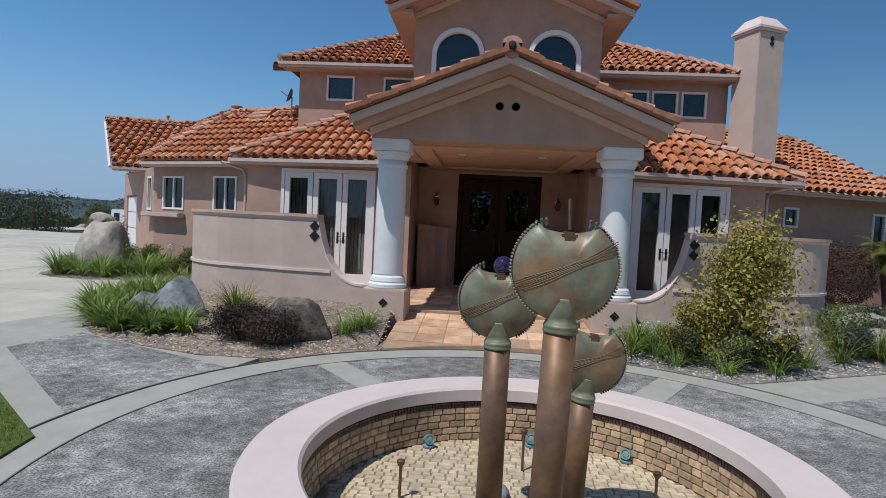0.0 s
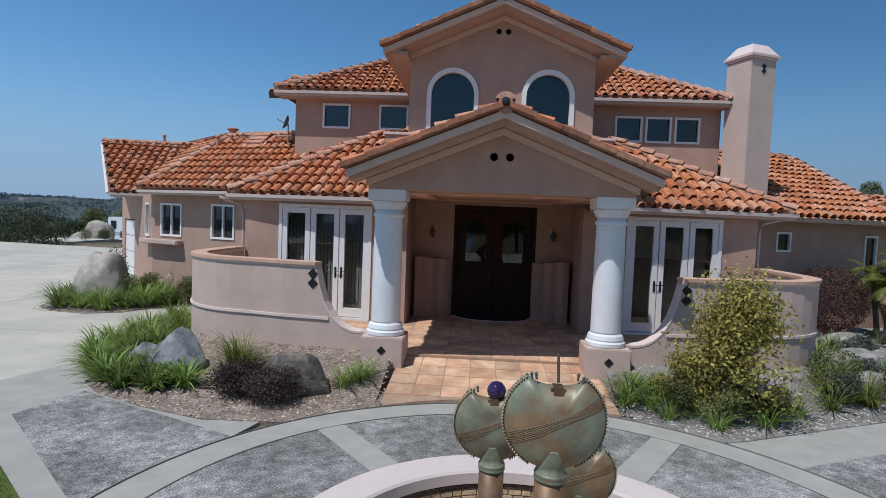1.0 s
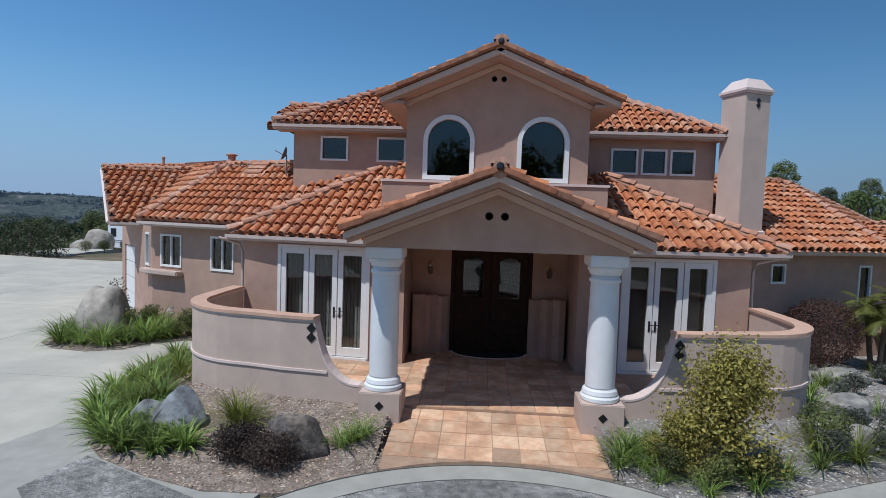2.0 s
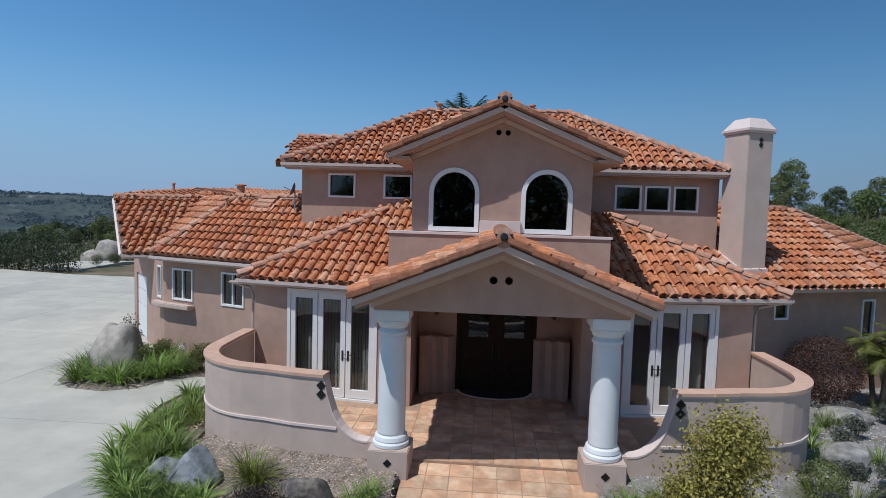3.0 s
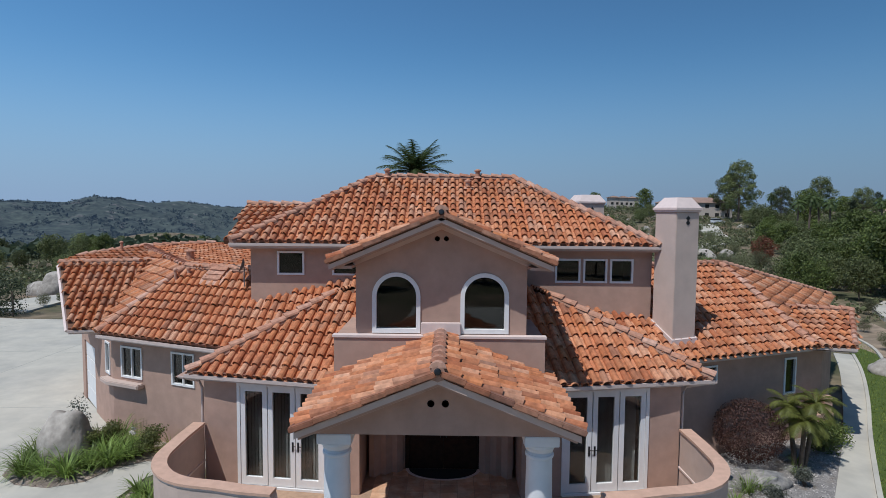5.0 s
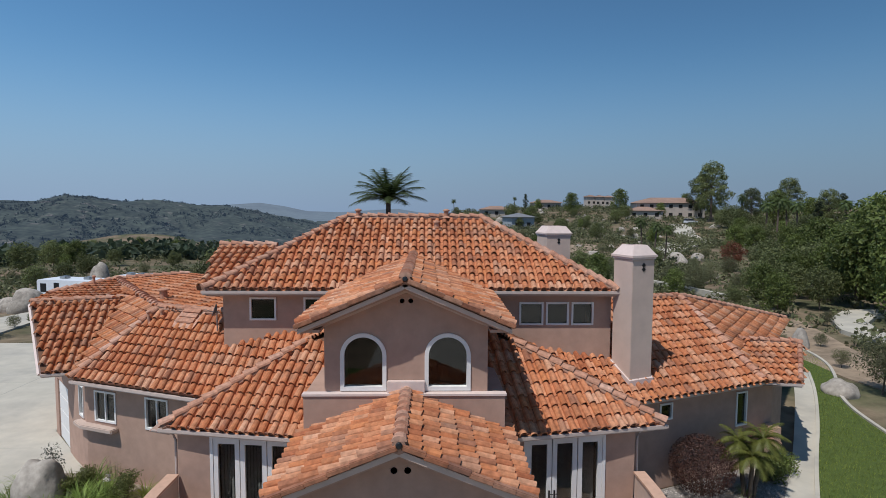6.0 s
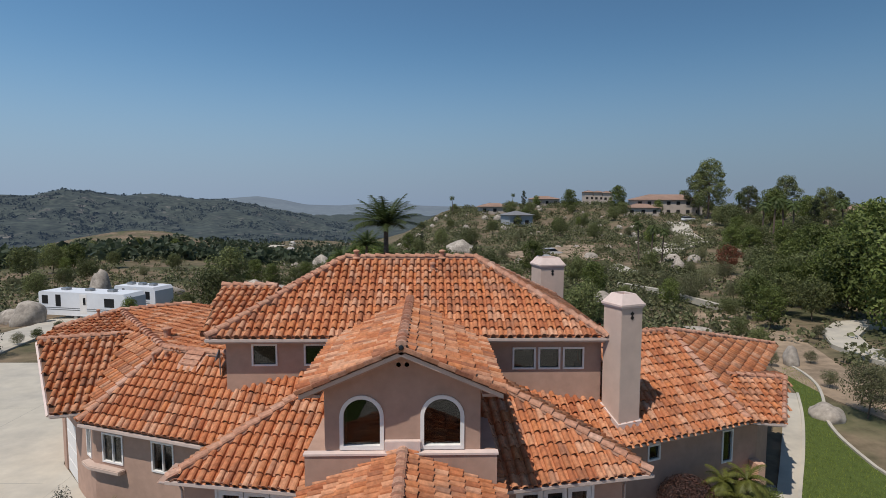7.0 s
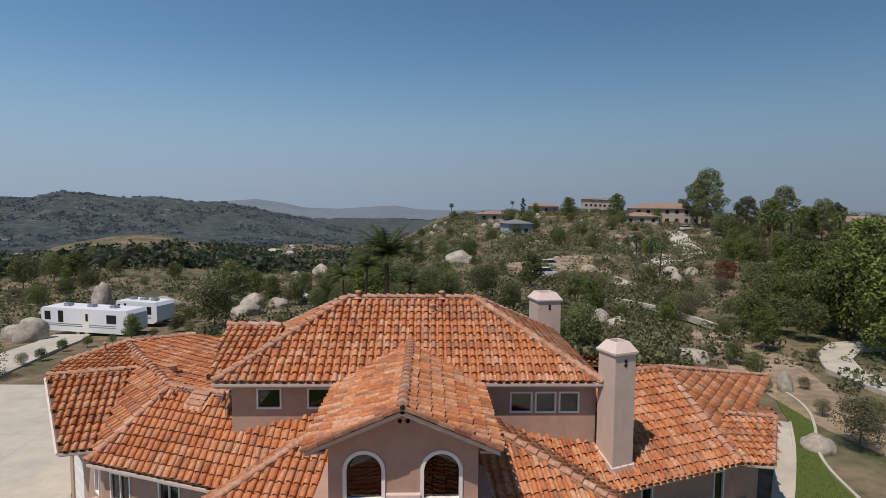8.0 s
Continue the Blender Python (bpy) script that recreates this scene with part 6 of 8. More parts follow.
    # knobs at the shoulders
    for sgn in (1, -1):
        for i in range(4):
            bm = bmesh.new()
            p = c @ Vector(((0.40 + 0.085 * i) * r * sgn, rn.uniform(-0.03, 0.03), (0.86 - 0.035 * i * i * 0.5) * r))
            tip = p + Vector((0.004 * sgn, 0, 0.008 + 0.010 * rn.random()))
            add_tube(bm, [p - Vector((0, 0, 0.02)), tip], 0.007, 8, 0.006)
            add_lathe(bm, [(0.002, -0.011), (0.008, -0.006), (0.010, 0), (0.008, 0.006), (0.002, 0.011)], 10, at=tip)
            part("knob", bm, M_KNOB, body, "small dark green knob")
    bm = bmesh.new()
    add_box(bm, -0.04, 0.04, -r * 0.24, r * 0.10, -0.06, 0.004, c @ Matrix.Translation((0.005, 0.0, r * 0.68)), 0.014)
    part("clasp", bm, M_BRONZE, body)
    return c


ca = pod(-0.148, -5.27, 1.03, 0.25, -0.15, 0.084, -1, 1)
cb = pod(0.15, -5.87, 1.262, 0.275, 0.12, 0.087, 1, 2)
cc = pod(0.43, -5.10, 0.68, 0.235, 0.40, 0.080, 6, 3)
bm = bmesh.new()
add_lathe(bm, [(0.004, -0.062), (0.035, -0.052), (0.056, -0.026), (0.062, 0), (0.056, 0.026), (0.035, 0.052), (0.004, 0.062)], 24, at=ca @ Vector((0.02, 0, 0.215)))
part("glass_ball", bm, M_BALL, sculpt, "glossy purple glass ball", smooth=True)
bm = bmesh.new()
add_tube(bm, [cb @ Vector((0.01, 0, 0.20)), cb @ Vector((0.0, 0, 0.36))], 0.008, 8)
part("rod", bm, M_BRONZE, sculpt, "thin bronze rod")
rocks = random.Random(8)
for k in range(9):
    a = k * 0.7
    stone = thing("river_stone", "dark rounded stone at the sculpture's foot", "stone", "stones at the sculpture's foot")
    bm = bmesh.new()
    bmesh.ops.create_icosphere(bm, subdivisions=2, radius=rocks.uniform(0.06, 0.11))
    for v in bm.verts:
        v.co.z *= 0.6
        v.co += v.co.normalized() * 0.02 * noise.noise(v.co * 14 + Vector((k, 0, 0)))
        v.co += Vector((0.12 + 0.40 * math.cos(a), -5.20 + 0.40 * math.sin(a), FZ + 0.05))
    part("stone", bm, M_ROCKB, stone, smooth=True)

# plants


def leaf_cloud(rnd, n, centre, radii, size, out=0.65, verts=None, faces=None, aspect=0.5, droop=0.0):
    """Scatters small folded leaves over and inside an ellipsoid."""
    for _ in range(n):
        u, t = rnd.uniform(-1, 1), rnd.uniform(0, 2 * math.pi)
        k = math.sqrt(1 - u * u)
        d = Vector((k * math.cos(t), k * math.sin(t), u))
        rr = out + (1 - out) * rnd.random()
        p = Vector((centre[0] + d.x * radii[0] * rr, centre[1] + d.y * radii[1] * rr, centre[2] + d.z * radii[2] * rr))
        nz = (d * 1.1 + Vector((rnd.uniform(-1, 1), rnd.uniform(-1, 1), rnd.uniform(-0.7, 1) - droop))).normalized()
        ax = nz.orthogonal().normalized()
        ax.rotate(Matrix.Rotation(rnd.uniform(0, 6.28), 3, nz))
        sd = nz.cross(ax)
        s = size * rnd.uniform(0.6, 1.3)
        b = len(verts)
        w = s * aspect
        verts += [p, p + ax * s * 0.5 + sd * w * 0.5 + nz * s * 0.08, p + ax * s, p + ax * s * 0.5 - sd * w * 0.5 + nz * s * 0.08]
        faces.append((b, b + 1, b + 2, b + 3))


def make_tree(name, seed, height, spread, leafmat, label, leaves=900, size=0.3, trunk=0.4, blobs=11, bare=0.32, group="", aspect=0.55, puff=1.0):
    """A tapered trunk with limbs and an uneven crown of many small leaves."""
    rnd = random.Random(seed)
    tr = thing(name, label, "tree", group)
    bm = bmesh.new()
    top = Vector((rnd.uniform(-0.2, 0.2), rnd.uniform(-0.2, 0.2), height * 0.72))
    mid = Vector((rnd.uniform(-0.15, 0.15), rnd.uniform(-0.15, 0.15), height * 0.36))
    r0 = 0.035 * height * trunk
    add_tube(bm, [(0, 0, -0.4), mid, top], r0 * 1.3, 8, r0 * 0.45)
    cs = []
    for k in range(blobs):
        a = k * 2.4 + rnd.uniform(-0.5, 0.5)
        h = bare + (0.92 - bare) * ((k + 0.5) / blobs)
        wide = spread * (0.75 * math.sin(math.pi * min(1, (h - bare) / (1.05 - bare) * 0.8 + 0.22))) * rnd.uniform(0.55, 1.1)
        c = Vector((math.cos(a) * wide, math.sin(a) * wide, h * height))
        cs.append(c)
        add_tube(bm, [mid.lerp(top, min(0.95, h)), mid.lerp(top, min(1, h)).lerp(c, 0.5) + Vector((0, 0, 0.1)), c], r0 * 0.45, 5, r0 * 0.12)
    part("trunk", bm, M_BARK, tr)
    vs, fs = [], []
    for c in cs:
        q = spread * rnd.uniform(0.38, 0.58) * puff
        leaf_cloud(rnd, int(2.2 * leaves / blobs), c, (q, q, q * rnd.uniform(0.6, 0.95)), size, 0.55, vs, fs, aspect)
    ob = new("crown", mesh_of("crown", vs, fs, leafmat))
    ob.parent = tr
    return tr


def make_palm(name, seed, height, frond, n, leafmat, label, group="", trunks=1, trunk_r=0.16, arch=1.0):
    """Slim ringed trunks with arching feather fronds of separate leaflets."""
    rnd = random.Random(seed)
    pm = thing(name, label, "palm", group)
    vs, fs = [], []
    for k in range(trunks):
        bm = bmesh.new()
        lean = (0.35 * math.cos(k * 2.2), 0.35 * math.sin(k * 2.2)) if trunks > 1 else (rnd.uniform(-0.1, 0.1), 0.1)
        h = height * (1 - 0.12 * k)
        head = Vector((lean[0] * h * 0.6, lean[1] * h * 0.6, h))
        pts = [Vector((lean[0] * 0.25, lean[1] * 0.25, -0.3)).lerp(head, i / 6) + Vector((0, 0, 0)) for i in range(7)]
        add_tube(bm, pts, trunk_r, 9, trunk_r * 0.75)
        part("trunk", bm, M_BARK, pm)
        for f in range(n):
            a = f * 2.399 + rnd.uniform(-0.2, 0.2)
            el = 1.25 - 1.5 * (f / n) * arch
            d = Vector((math.cos(a), math.sin(a), 0))
            p, v = head.copy(), d * math.cos(el) + Vector((0, 0, math.sin(el)))
            steps = 9
            side = d.cross(Vector((0, 0, 1)))
            seg = frond / steps
            for i in range(steps):
                q = p + v * seg
                v = (v + Vector((0, 0, -0.20 * arch))).normalized()
                ll = frond * 0.30 * math.sin(math.pi * (0.12 + 0.85 * i / steps))
                for sg in (1, -1):
                    for u in (0.0, 0.2, 0.4, 0.6, 0.8):
                        o = p.lerp(q, u)
                        tip = o + (side * sg * 0.85 + v * 0.6 + Vector((0, 0, -0.25 + rnd.uniform(-0.15, 0.1)))) * ll
                        w = v * frond * 0.013
                        b = len(vs)
                        vs += [o - w, o + w, tip]
                        fs.append((b, b + 1, b + 2))
                b = len(vs)
                w = side * 0.012 * frond / 2
                vs += [p - w, p + w, q + w * 0.6, q - w * 0.6]
                fs.append((b, b + 1, b + 2, b + 3))
                p = q
    ob = new("fronds", mesh_of("fronds", vs, fs, leafmat))
    ob.parent = pm
    return pm


def make_bush(name, seed, r, h, leafmat, label, leaves=1200, size=0.06, group="", blobs=9, aspect=0.6, stems=True, round_=False, category="shrub"):
    rnd = random.Random(seed)
    bu = thing(name, label, category, group)
    vs, fs = [], []
    bm = bmesh.new()
    for k in range(blobs):
        a = k * 2.4
        if round_:
            c = Vector((0, 0, h * 0.52))
            q = (r, r, h * 0.5)
        else:
            lvl = rnd.uniform(0.25, 0.85)
            w = r * 0.62 * rnd.random() * (1.25 - lvl)
            c = Vector((math.cos(a) * w, math.sin(a) * w, h * lvl))
            q = (r * rnd.uniform(0.35, 0.6), r * rnd.uniform(0.35, 0.6), h * rnd.uniform(0.16, 0.3))
        leaf_cloud(rnd, leaves // blobs, c, q, size, 0.8 if round_ else 0.4, vs, fs, aspect)
        add_tube(bm, [(0.02 * k, 0, -0.05), (c.x * 0.4, c.y * 0.4, h * 0.3), tuple(c)], 0.012 + 0.01 * h, 5, 0.005)
    part("stem", bm, M_BARK, bu)
    ob = new("leaves", mesh_of("leaves", vs, fs, leafmat))
    ob.parent = bu
    return bu


def make_clump(name, seed, n, length, leafmat, label, group="", width=0.02, spread=0.12, blooms=0, category="plant"):
    """A clump of arching strap leaves."""
    rnd = random.Random(seed)
    cl = thing(name, label, category, group)
    vs, fs = [], []
    for k in range(n):
        a = rnd.uniform(0, 6.283)
        d = Vector((math.cos(a), math.sin(a), 0))
        sd = Vector((-d.y, d.x, 0))
        p = d * spread * rnd.random()
        el = rnd.uniform(0.75, 1.5)
        v = d * math.cos(el) + Vector((0, 0, math.sin(el)))
        ln = length * rnd.uniform(0.6, 1.15)
        b = len(vs)
        segs = 5
        bend = rnd.uniform(0.12, 0.42)
        for i in range(segs + 1):
            w = width * (1 - (i / segs) ** 2 * 0.9) * 0.5
            vs += [p - sd * w, p + sd * w]
            p = p + v * ln / segs
            v = (v + Vector((0, 0, -bend)) + d * 0.12).normalized()
        for i in range(segs):
            fs.append((b + 2 * i, b + 2 * i + 1, b + 2 * i + 3, b + 2 * i + 2))
    ob = new("leaves", mesh_of("leaves", vs, fs, leafmat))
    ob.parent = cl
    for k in range(blooms):
        bm = bmesh.new()
        a = rnd.uniform(0, 6.283)
        t = Vector((math.cos(a) * 0.15, math.sin(a) * 0.15, length * rnd.uniform(0.95, 1.2)))
        add_tube(bm, [(0, 0, 0), t * 0.6, t], 0.006, 4, 0.004)
        part("flower_stalk", bm, L_STRAP, cl)
        v2, f2 = [], []
        leaf_cloud(rnd, 26, t, (0.05, 0.05, 0.045), 0.05, 0.5, v2, f2, 0.7)
        ob = new("flower", mesh_of("flower", v2, f2, L_BLOOM))
        ob.parent = cl
    return cl


def boulder(name, x, y, z, sx, sy, sz, seed, mat=None, label="weathered granite boulder on the ground", turn=0, group="", sub=4, cut=0.68):
    bo = bmesh.new()
    bmesh.ops.create_icosphere(bo, subdivisions=sub, radius=1)
    o = Vector((seed * 7.3, seed * 1.9, 0))
    rc = random.Random(seed * 31)
    cuts = [(Vector((rc.uniform(-1, 1), rc.uniform(-1, 1), rc.uniform(-0.3, 1))).normalized(), rc.uniform(cut, 0.97)) for _ in range(11)]
    for v in bo.verts:
        p = v.co.copy()
        k = 1 + 0.30 * noise.noise(p * 1.2 + o) + 0.16 * abs(noise.noise(p * 2.4 + o)) + 0.05 * noise.noise(p * 6 + o) + 0.02 * noise.noise(p * 15 + o)
        p = p * k
        for n_, off in cuts:
            over = p.dot(n_) - off
            if over > 0:
                p = p - n_ * over * 0.88
        v.co = p
        v.co.x *= sx
        v.co.y *= sy
        v.co.z *= sz
    me = bpy.data.meshes.new(name)
    bo.to_mesh(me)
    bo.free()
    me.materials.append(mat or M_ROCK)
    me.shade_smooth()
    ob = new(name, me)
    ob.matrix_basis = pose(x, y, z + sz * 0.45, 0, 0, turn)
    return tagged(ob, label, "boulder", group)


# beds beside the porch
boulder("boulder", -4.95, -0.30, 0.02, 0.46, 0.36, 0.46, 1, M_ROCKB, "angular blue-grey boulder among strap leaves", 20, cut=0.50)
boulder("boulder", -5.55, -0.15, 0.06, 0.27, 0.25, 0.24, 2, M_ROCKB, "small grey boulder beside a larger one", 0)
boulder("boulder", -2.95, -0.85, 0.02, 0.58, 0.40, 0.42, 3, material("brown_granite", (0.20, 0.165, 0.135), 0.95, 0.45, 1.5, 9.0, 1.0, 18, second=(0.11, 0.095, 0.085), second_scale=3.0, spec=0.2), "rough brown-grey boulder behind a dark shrub", -25, cut=0.58)
boulder("boulder", -10.35, 5.55, 0.02, 0.66, 0.58, 0.98, 44, M_ROCKP, "tall rounded pale granite boulder in the island bed", 15, cut=0.80)
boulder("boulder", 8.3, 4.75, 0.0, 0.62, 0.45, 0.26, 6, M_ROCK, "flat pale granite boulder", 10)
boulder("boulder", 3.35, -0.25, 0.06, 0.42, 0.35, 0.42, 7, M_ROCK, "pale boulder half hidden by a shrub", 0)
boulder("boulder", 6.75, 2.0, 0.06, 0.45, 0.4, 0.33, 8, M_ROCK, "granite boulder in gravel", 40)
boulder("boulder", 9.75, 6.75, 0.02, 0.5, 0.35, 0.10, 9, M_ROCK, "granite boulder beside the house wall", 40)
boulder("boulder", 5.9, 0.55, 0.06, 0.35, 0.3, 0.25, 10, M_ROCK, "small granite boulder in gravel", 0)

dark = make_bush("shrub", 3, 0.66, 0.56, L_PURPLE, "low dull purple-brown shrub in bark mulch", 6500, 0.034, "purple shrubs", blobs=16)
dark.matrix_basis = pose(-3.60, -1.25, 0.03)
copy_thing(dark, pose(-3.05, -1.50, 0.03, 0, 0, 70))
yb = make_bush("yellow_shrub", 5, 1.02, 1.95, L_YELLOW, "tall yellow-green leafy shrub", 11000, 0.062, blobs=30)
yb.matrix_basis = pose(3.32, -0.72, 0.03)
yl = make_bush("yellow_shrub", 6, 0.55, 0.85, L_YELLOW, "low yellow-green leafy shrub", 5000, 0.045, "low yellow shrubs", blobs=12)
yl.matrix_basis = pose(2.72, -0.55, 0.03)
ol = make_bush("shrub", 7, 0.42, 0.5, leaf("dull_green_leaf", (0.15, 0.16, 0.05)), "small dull green shrub in the gravel bed", 3200, 0.034, "dull green shrubs")
ol.matrix_basis = pose(3.05, -1.28, 0.03)
for p in ((3.75, -1.05), (2.55, -1.0)):
    copy_thing(ol, pose(*p, 0.03, 0, 0, p[0] * 90))
ball = make_bush("round_shrub", 8, 0.38, 0.62, L_OAK, "clipped round grey-green shrub", 1600, 0.045, round_=True, blobs=4)
ball.matrix_basis = pose(5.35, 0.75, 0.03)
red = make_bush("red_shrub", 9, 0.92, 1.75, L_RED, "large clipped dark red shrub by the wing wall", 9000, 0.05, round_=True, blobs=5)
red.matrix_basis = pose(8.5, 5.95, 0.03)
sage = make_bush("sage", 10, 0.42, 0.5, L_GREY, "grey sage bush in gravel", 1100, 0.05, "grey sage bushes")
sage.matrix_basis = pose(6.3, 1.1, 0.03)
for p in ((7.2, 2.9), (7.9, 3.6), (6.0, 2.6), (7.0, 1.2), (8.6, 3.0), (5.2, -0.1), (6.2, 0.2), (9.2, 4.6)):
    copy_thing(sage, pose(*p, 0.03, 0, 0, p[0] * 77))
strap = make_clump("strap_plant", 11, 110, 0.52, L_STRAP, "clump of green strap leaves", "green strap-leaved clumps", 0.03)
strap.matrix_basis = pose(-5.3, -0.75, 0.03)
rnd = random.Random(21)
spots = [(-4.75, -0.95), (-5.75, -0.35), (-6.1, 0.05), (-5.9, 0.45), (-6.35, 0.5), (-6.6, 0.95), (-6.25, 1.1), (-6.75, 1.5), (-6.5, 1.9), (-6.95, 2.2), (-6.6, 2.6), (-7.1, 2.9), (-6.8, 3.3),
         (-7.2, 3.6), (-5.0, -1.0), (-5.6, -0.75), (-4.5, -1.05), (-6.5, -0.0), (-5.2, 0.25), (-5.75, 0.8), (-6.15, -0.55), (-5.75, -0.95), (-5.35, -1.2), (-6.35, -0.3), (-4.85, -1.25), (-6.75, 0.3), (-6.95, 1.0), (-5.05, -0.65), (-7.05, 1.8)]
for x, y in spots:
    k = rnd.uniform(0.8, 1.15)
    copy_thing(strap, pose(x, y, 0.03, 0, 0, rnd.uniform(0, 360)) @ Matrix.Scale(k, 4))
yel = make_clump("yellow_grass", 12, 110, 0.72, leaf("yellow_strap", (0.20, 0.22, 0.045), 0.4), "upright clump of yellow-green blades", "yellow grass clumps", 0.016)
yel.matrix_basis = pose(-3.88, -0.12, 0.03)
for x, y in ((-6.3, 2.3), (5.1, 0.3), (5.6, -0.05), (-4.05, 0.05), (-6.55, 1.3), (-6.0, 0.2)):
    copy_thing(yel, pose(x, y, 0.03, 0, 0, x * 50))
tuft = make_clump("day_lily", 13, 55, 0.48, L_STRAP, "small tuft of green blades in gravel", "small green tufts", 0.018)
tuft.matrix_basis = pose(-2.2, -0.62, 0.03)
for x, y in ((-1.92, -0.25), (-2.05, -0.4), (1.95, -0.45), (2.1, -0.1), (1.85, -0.75), (2.2, -0.75), (2.35, -0.3), (2.9, -1.45), (3.6, -1.2), (4.2, -0.75), (2.35, -1.15), (4.9, -0.35), (2.6, 0.15), (6.6, 2.9), (7.6, 4.2), (6.2, 1.9), (7.0, 3.6), (8.0, 4.4), (5.6, 1.5), (6.9, 1.9), (7.5, 2.2), (9.8, 5.9), (9.4, 5.2), (5.4, 0.1), (5.9, 1.2)):
    copy_thing(tuft, pose(x, y, 0.03, 0, 0, rnd.uniform(0, 360)) @ Matrix.Scale(rnd.uniform(0.8, 1.2), 4))
lily = make_clump("agapanthus", 14, 110, 0.72, L_STRAP, "clump of broad green strap leaves", "agapanthus clumps", 0.028, 0.16, 0)
lily.matrix_basis = pose(-10.9, 5.0, 0.06)
for x, y in ((-10.2, 4.55), (-9.6, 4.5), (-9.3, 4.95), (-10.75, 4.55), (-11.1, 5.5), (-9.7, 5.2), (-9.2, 5.5), (-8.8, 5.6), (-9.4, 6.0), (-9.9, 6.4), (-8.5, 5.9), (-9.0, 6.3), (-9.5, 6.7), (-11.2, 6.2), (-8.9, 5.15)):
    copy_thing(lily, pose(x, y, 0.06, 0, 0, rnd.uniform(0, 360)) @ Matrix.Scale(rnd.uniform(0.8, 1.15), 4))
for x, y in ((-10.05, 4.9), (-8.75, 6.1), (-9.15, 5.85), (-7.6, 5.95)):
    copy_thing(yel, pose(x, y, 0.05, 0, 0, x * 40) @ Matrix.Scale(0.9, 4))
for x, y in ((-9.9, 5.75), (-8.2, 6.0), (-9.6, 6.35), (-10.9, 5.9)):
    copy_thing(ol, pose(x, y, 0.05, 0, 0, x * 33) @ Matrix.Scale(1.5, 4))
bloom = make_clump("flowering_lily", 18, 60, 0.7, L_STRAP, "strap-leaved clump with white flower heads", "", 0.028, 0.16, 3)
bloom.matrix_basis = pose(-8.6, 5.6, 0.06)
twig = make_bush("dry_shrub", 15, 0.55, 1.5, L_GREY, "sparse twiggy shrub behind the boulder", 420, 0.06, blobs=14)
twig.matrix_basis = pose(-10.4, 6.3, 0.06)
palm = make_palm("pygmy_palm", 16, 1.75, 0.78, 20, L_PALMY, "yellow-green pygmy date palm with several trunks", trunks=3, trunk_r=0.07)
palm.matrix_basis = pose(9.8, 5.75, 0.03)
yg = make_bush("shrub", 17, 0.7, 0.9, L_BRIGHT, "bright green shrub beside the path", 2200, 0.07, "green path shrubs")
yg.matrix_basis = pose(11.0, 6.75, 0.03)
copy_thing(yg, pose(11.7, 7.25, 0.03, 0, 0, 80))
hedge = tagged(new("hedge"), "dark clipped hedge along the driveway", "hedge")
vs, fs = [], []
rn = random.Random(30)
for k in range(26):
    u = k / 25
    leaf_cloud(rn, 420, (-27.6 - 13 * u, 25.9 + 3.0 * u, 1.2), (0.9, 0.9, 1.5), 0.14, 0.8, vs, fs, 0.6)
ob = new("leaves", mesh_of("leaves", vs, fs, L_DARK))
ob.parent = hedge
bm = bmesh.new()
for k in range(13):
    u = k / 12
    add_tube(bm, [(-27.6 - 13 * u, 25.9 + 3.0 * u, -0.3), (-27.6 - 13 * u, 25.9 + 3.0 * u, 1.6)], 0.06, 5)
part("stem", bm, M_BARK, hedge)

# what grows and lies in the mounded beds stands on the soil
for ob in [o for o in scene.collection.objects if o.parent is None and o.get("category") in ("shrub", "plant", "boulder")]:
    x, y = ob.location.x, ob.location.y
    if abs(x) < 6.6 and y < 1.2:
        q = y
        for _ in range(12):
            q = 0.5 * q + 0.5 * (y - 2.4 * rise(x, q))
        ob.location.y = q
        ob.location.z += rise(x, q)

# gravel and bark chips of the beds
vs, fs = [], []
rn = random.Random(31)


def chips(poly, n, base, size):
    xs, ys = [p[0] for p in poly], [p[1] for p in poly]
    for _ in range(n):
        x, y = rn.uniform(min(xs), max(xs)), rn.uniform(min(ys), max(ys))
        if not inside(poly, x, y) or y > 1.2 and abs(x) < 5.7:
            continue
        s = size * rn.uniform(0.5, 1.3)
        a = rn.uniform(0, 6.28)
        b = len(vs)
        ux, uy = math.cos(a) * s, math.sin(a) * s
        wx, wy = -uy * 0.5, ux * 0.5
        h = s * rn.uniform(0.2, 0.6)
        z = base + rise(x, y)
        vs.extend([(x - ux, y - uy, z), (x + wx, y + wy, z), (x + ux, y + uy, z), (x - wx, y - wy, z), (x + rn.uniform(-0.3, 0.3) * s, y + rn.uniform(-0.3, 0.3) * s, z + h)])
        fs.extend([(b, b + 1, b + 4), (b + 1, b + 2, b + 4), (b + 2, b + 3, b + 4), (b + 3, b, b + 4)])


chips(bed_w, 16000, 0.036, 0.026)
chips(isle, 3000, 0.034, 0.03)
tagged(new("bark_chips", mesh_of("bark_chips", vs, fs, material("bark_chip", (0.36, 0.27, 0.20), 0.95, 0.7, 1.3, 20, island=0.75))), "loose bark chips and gravel on the beds", "gravel", kind="stuff")
vs, fs = [], []
chips(bed_e, 30000, 0.036, 0.027)
tagged(new("gravel", mesh_of("gravel", vs, fs, material("grey_gravel", (0.36, 0.325, 0.29), 0.95, 0.7, 1.3, 20, island=0.7))), "loose grey gravel on the east bed", "gravel", kind="stuff")

# blades of the two lawns
vs, fs = [], []


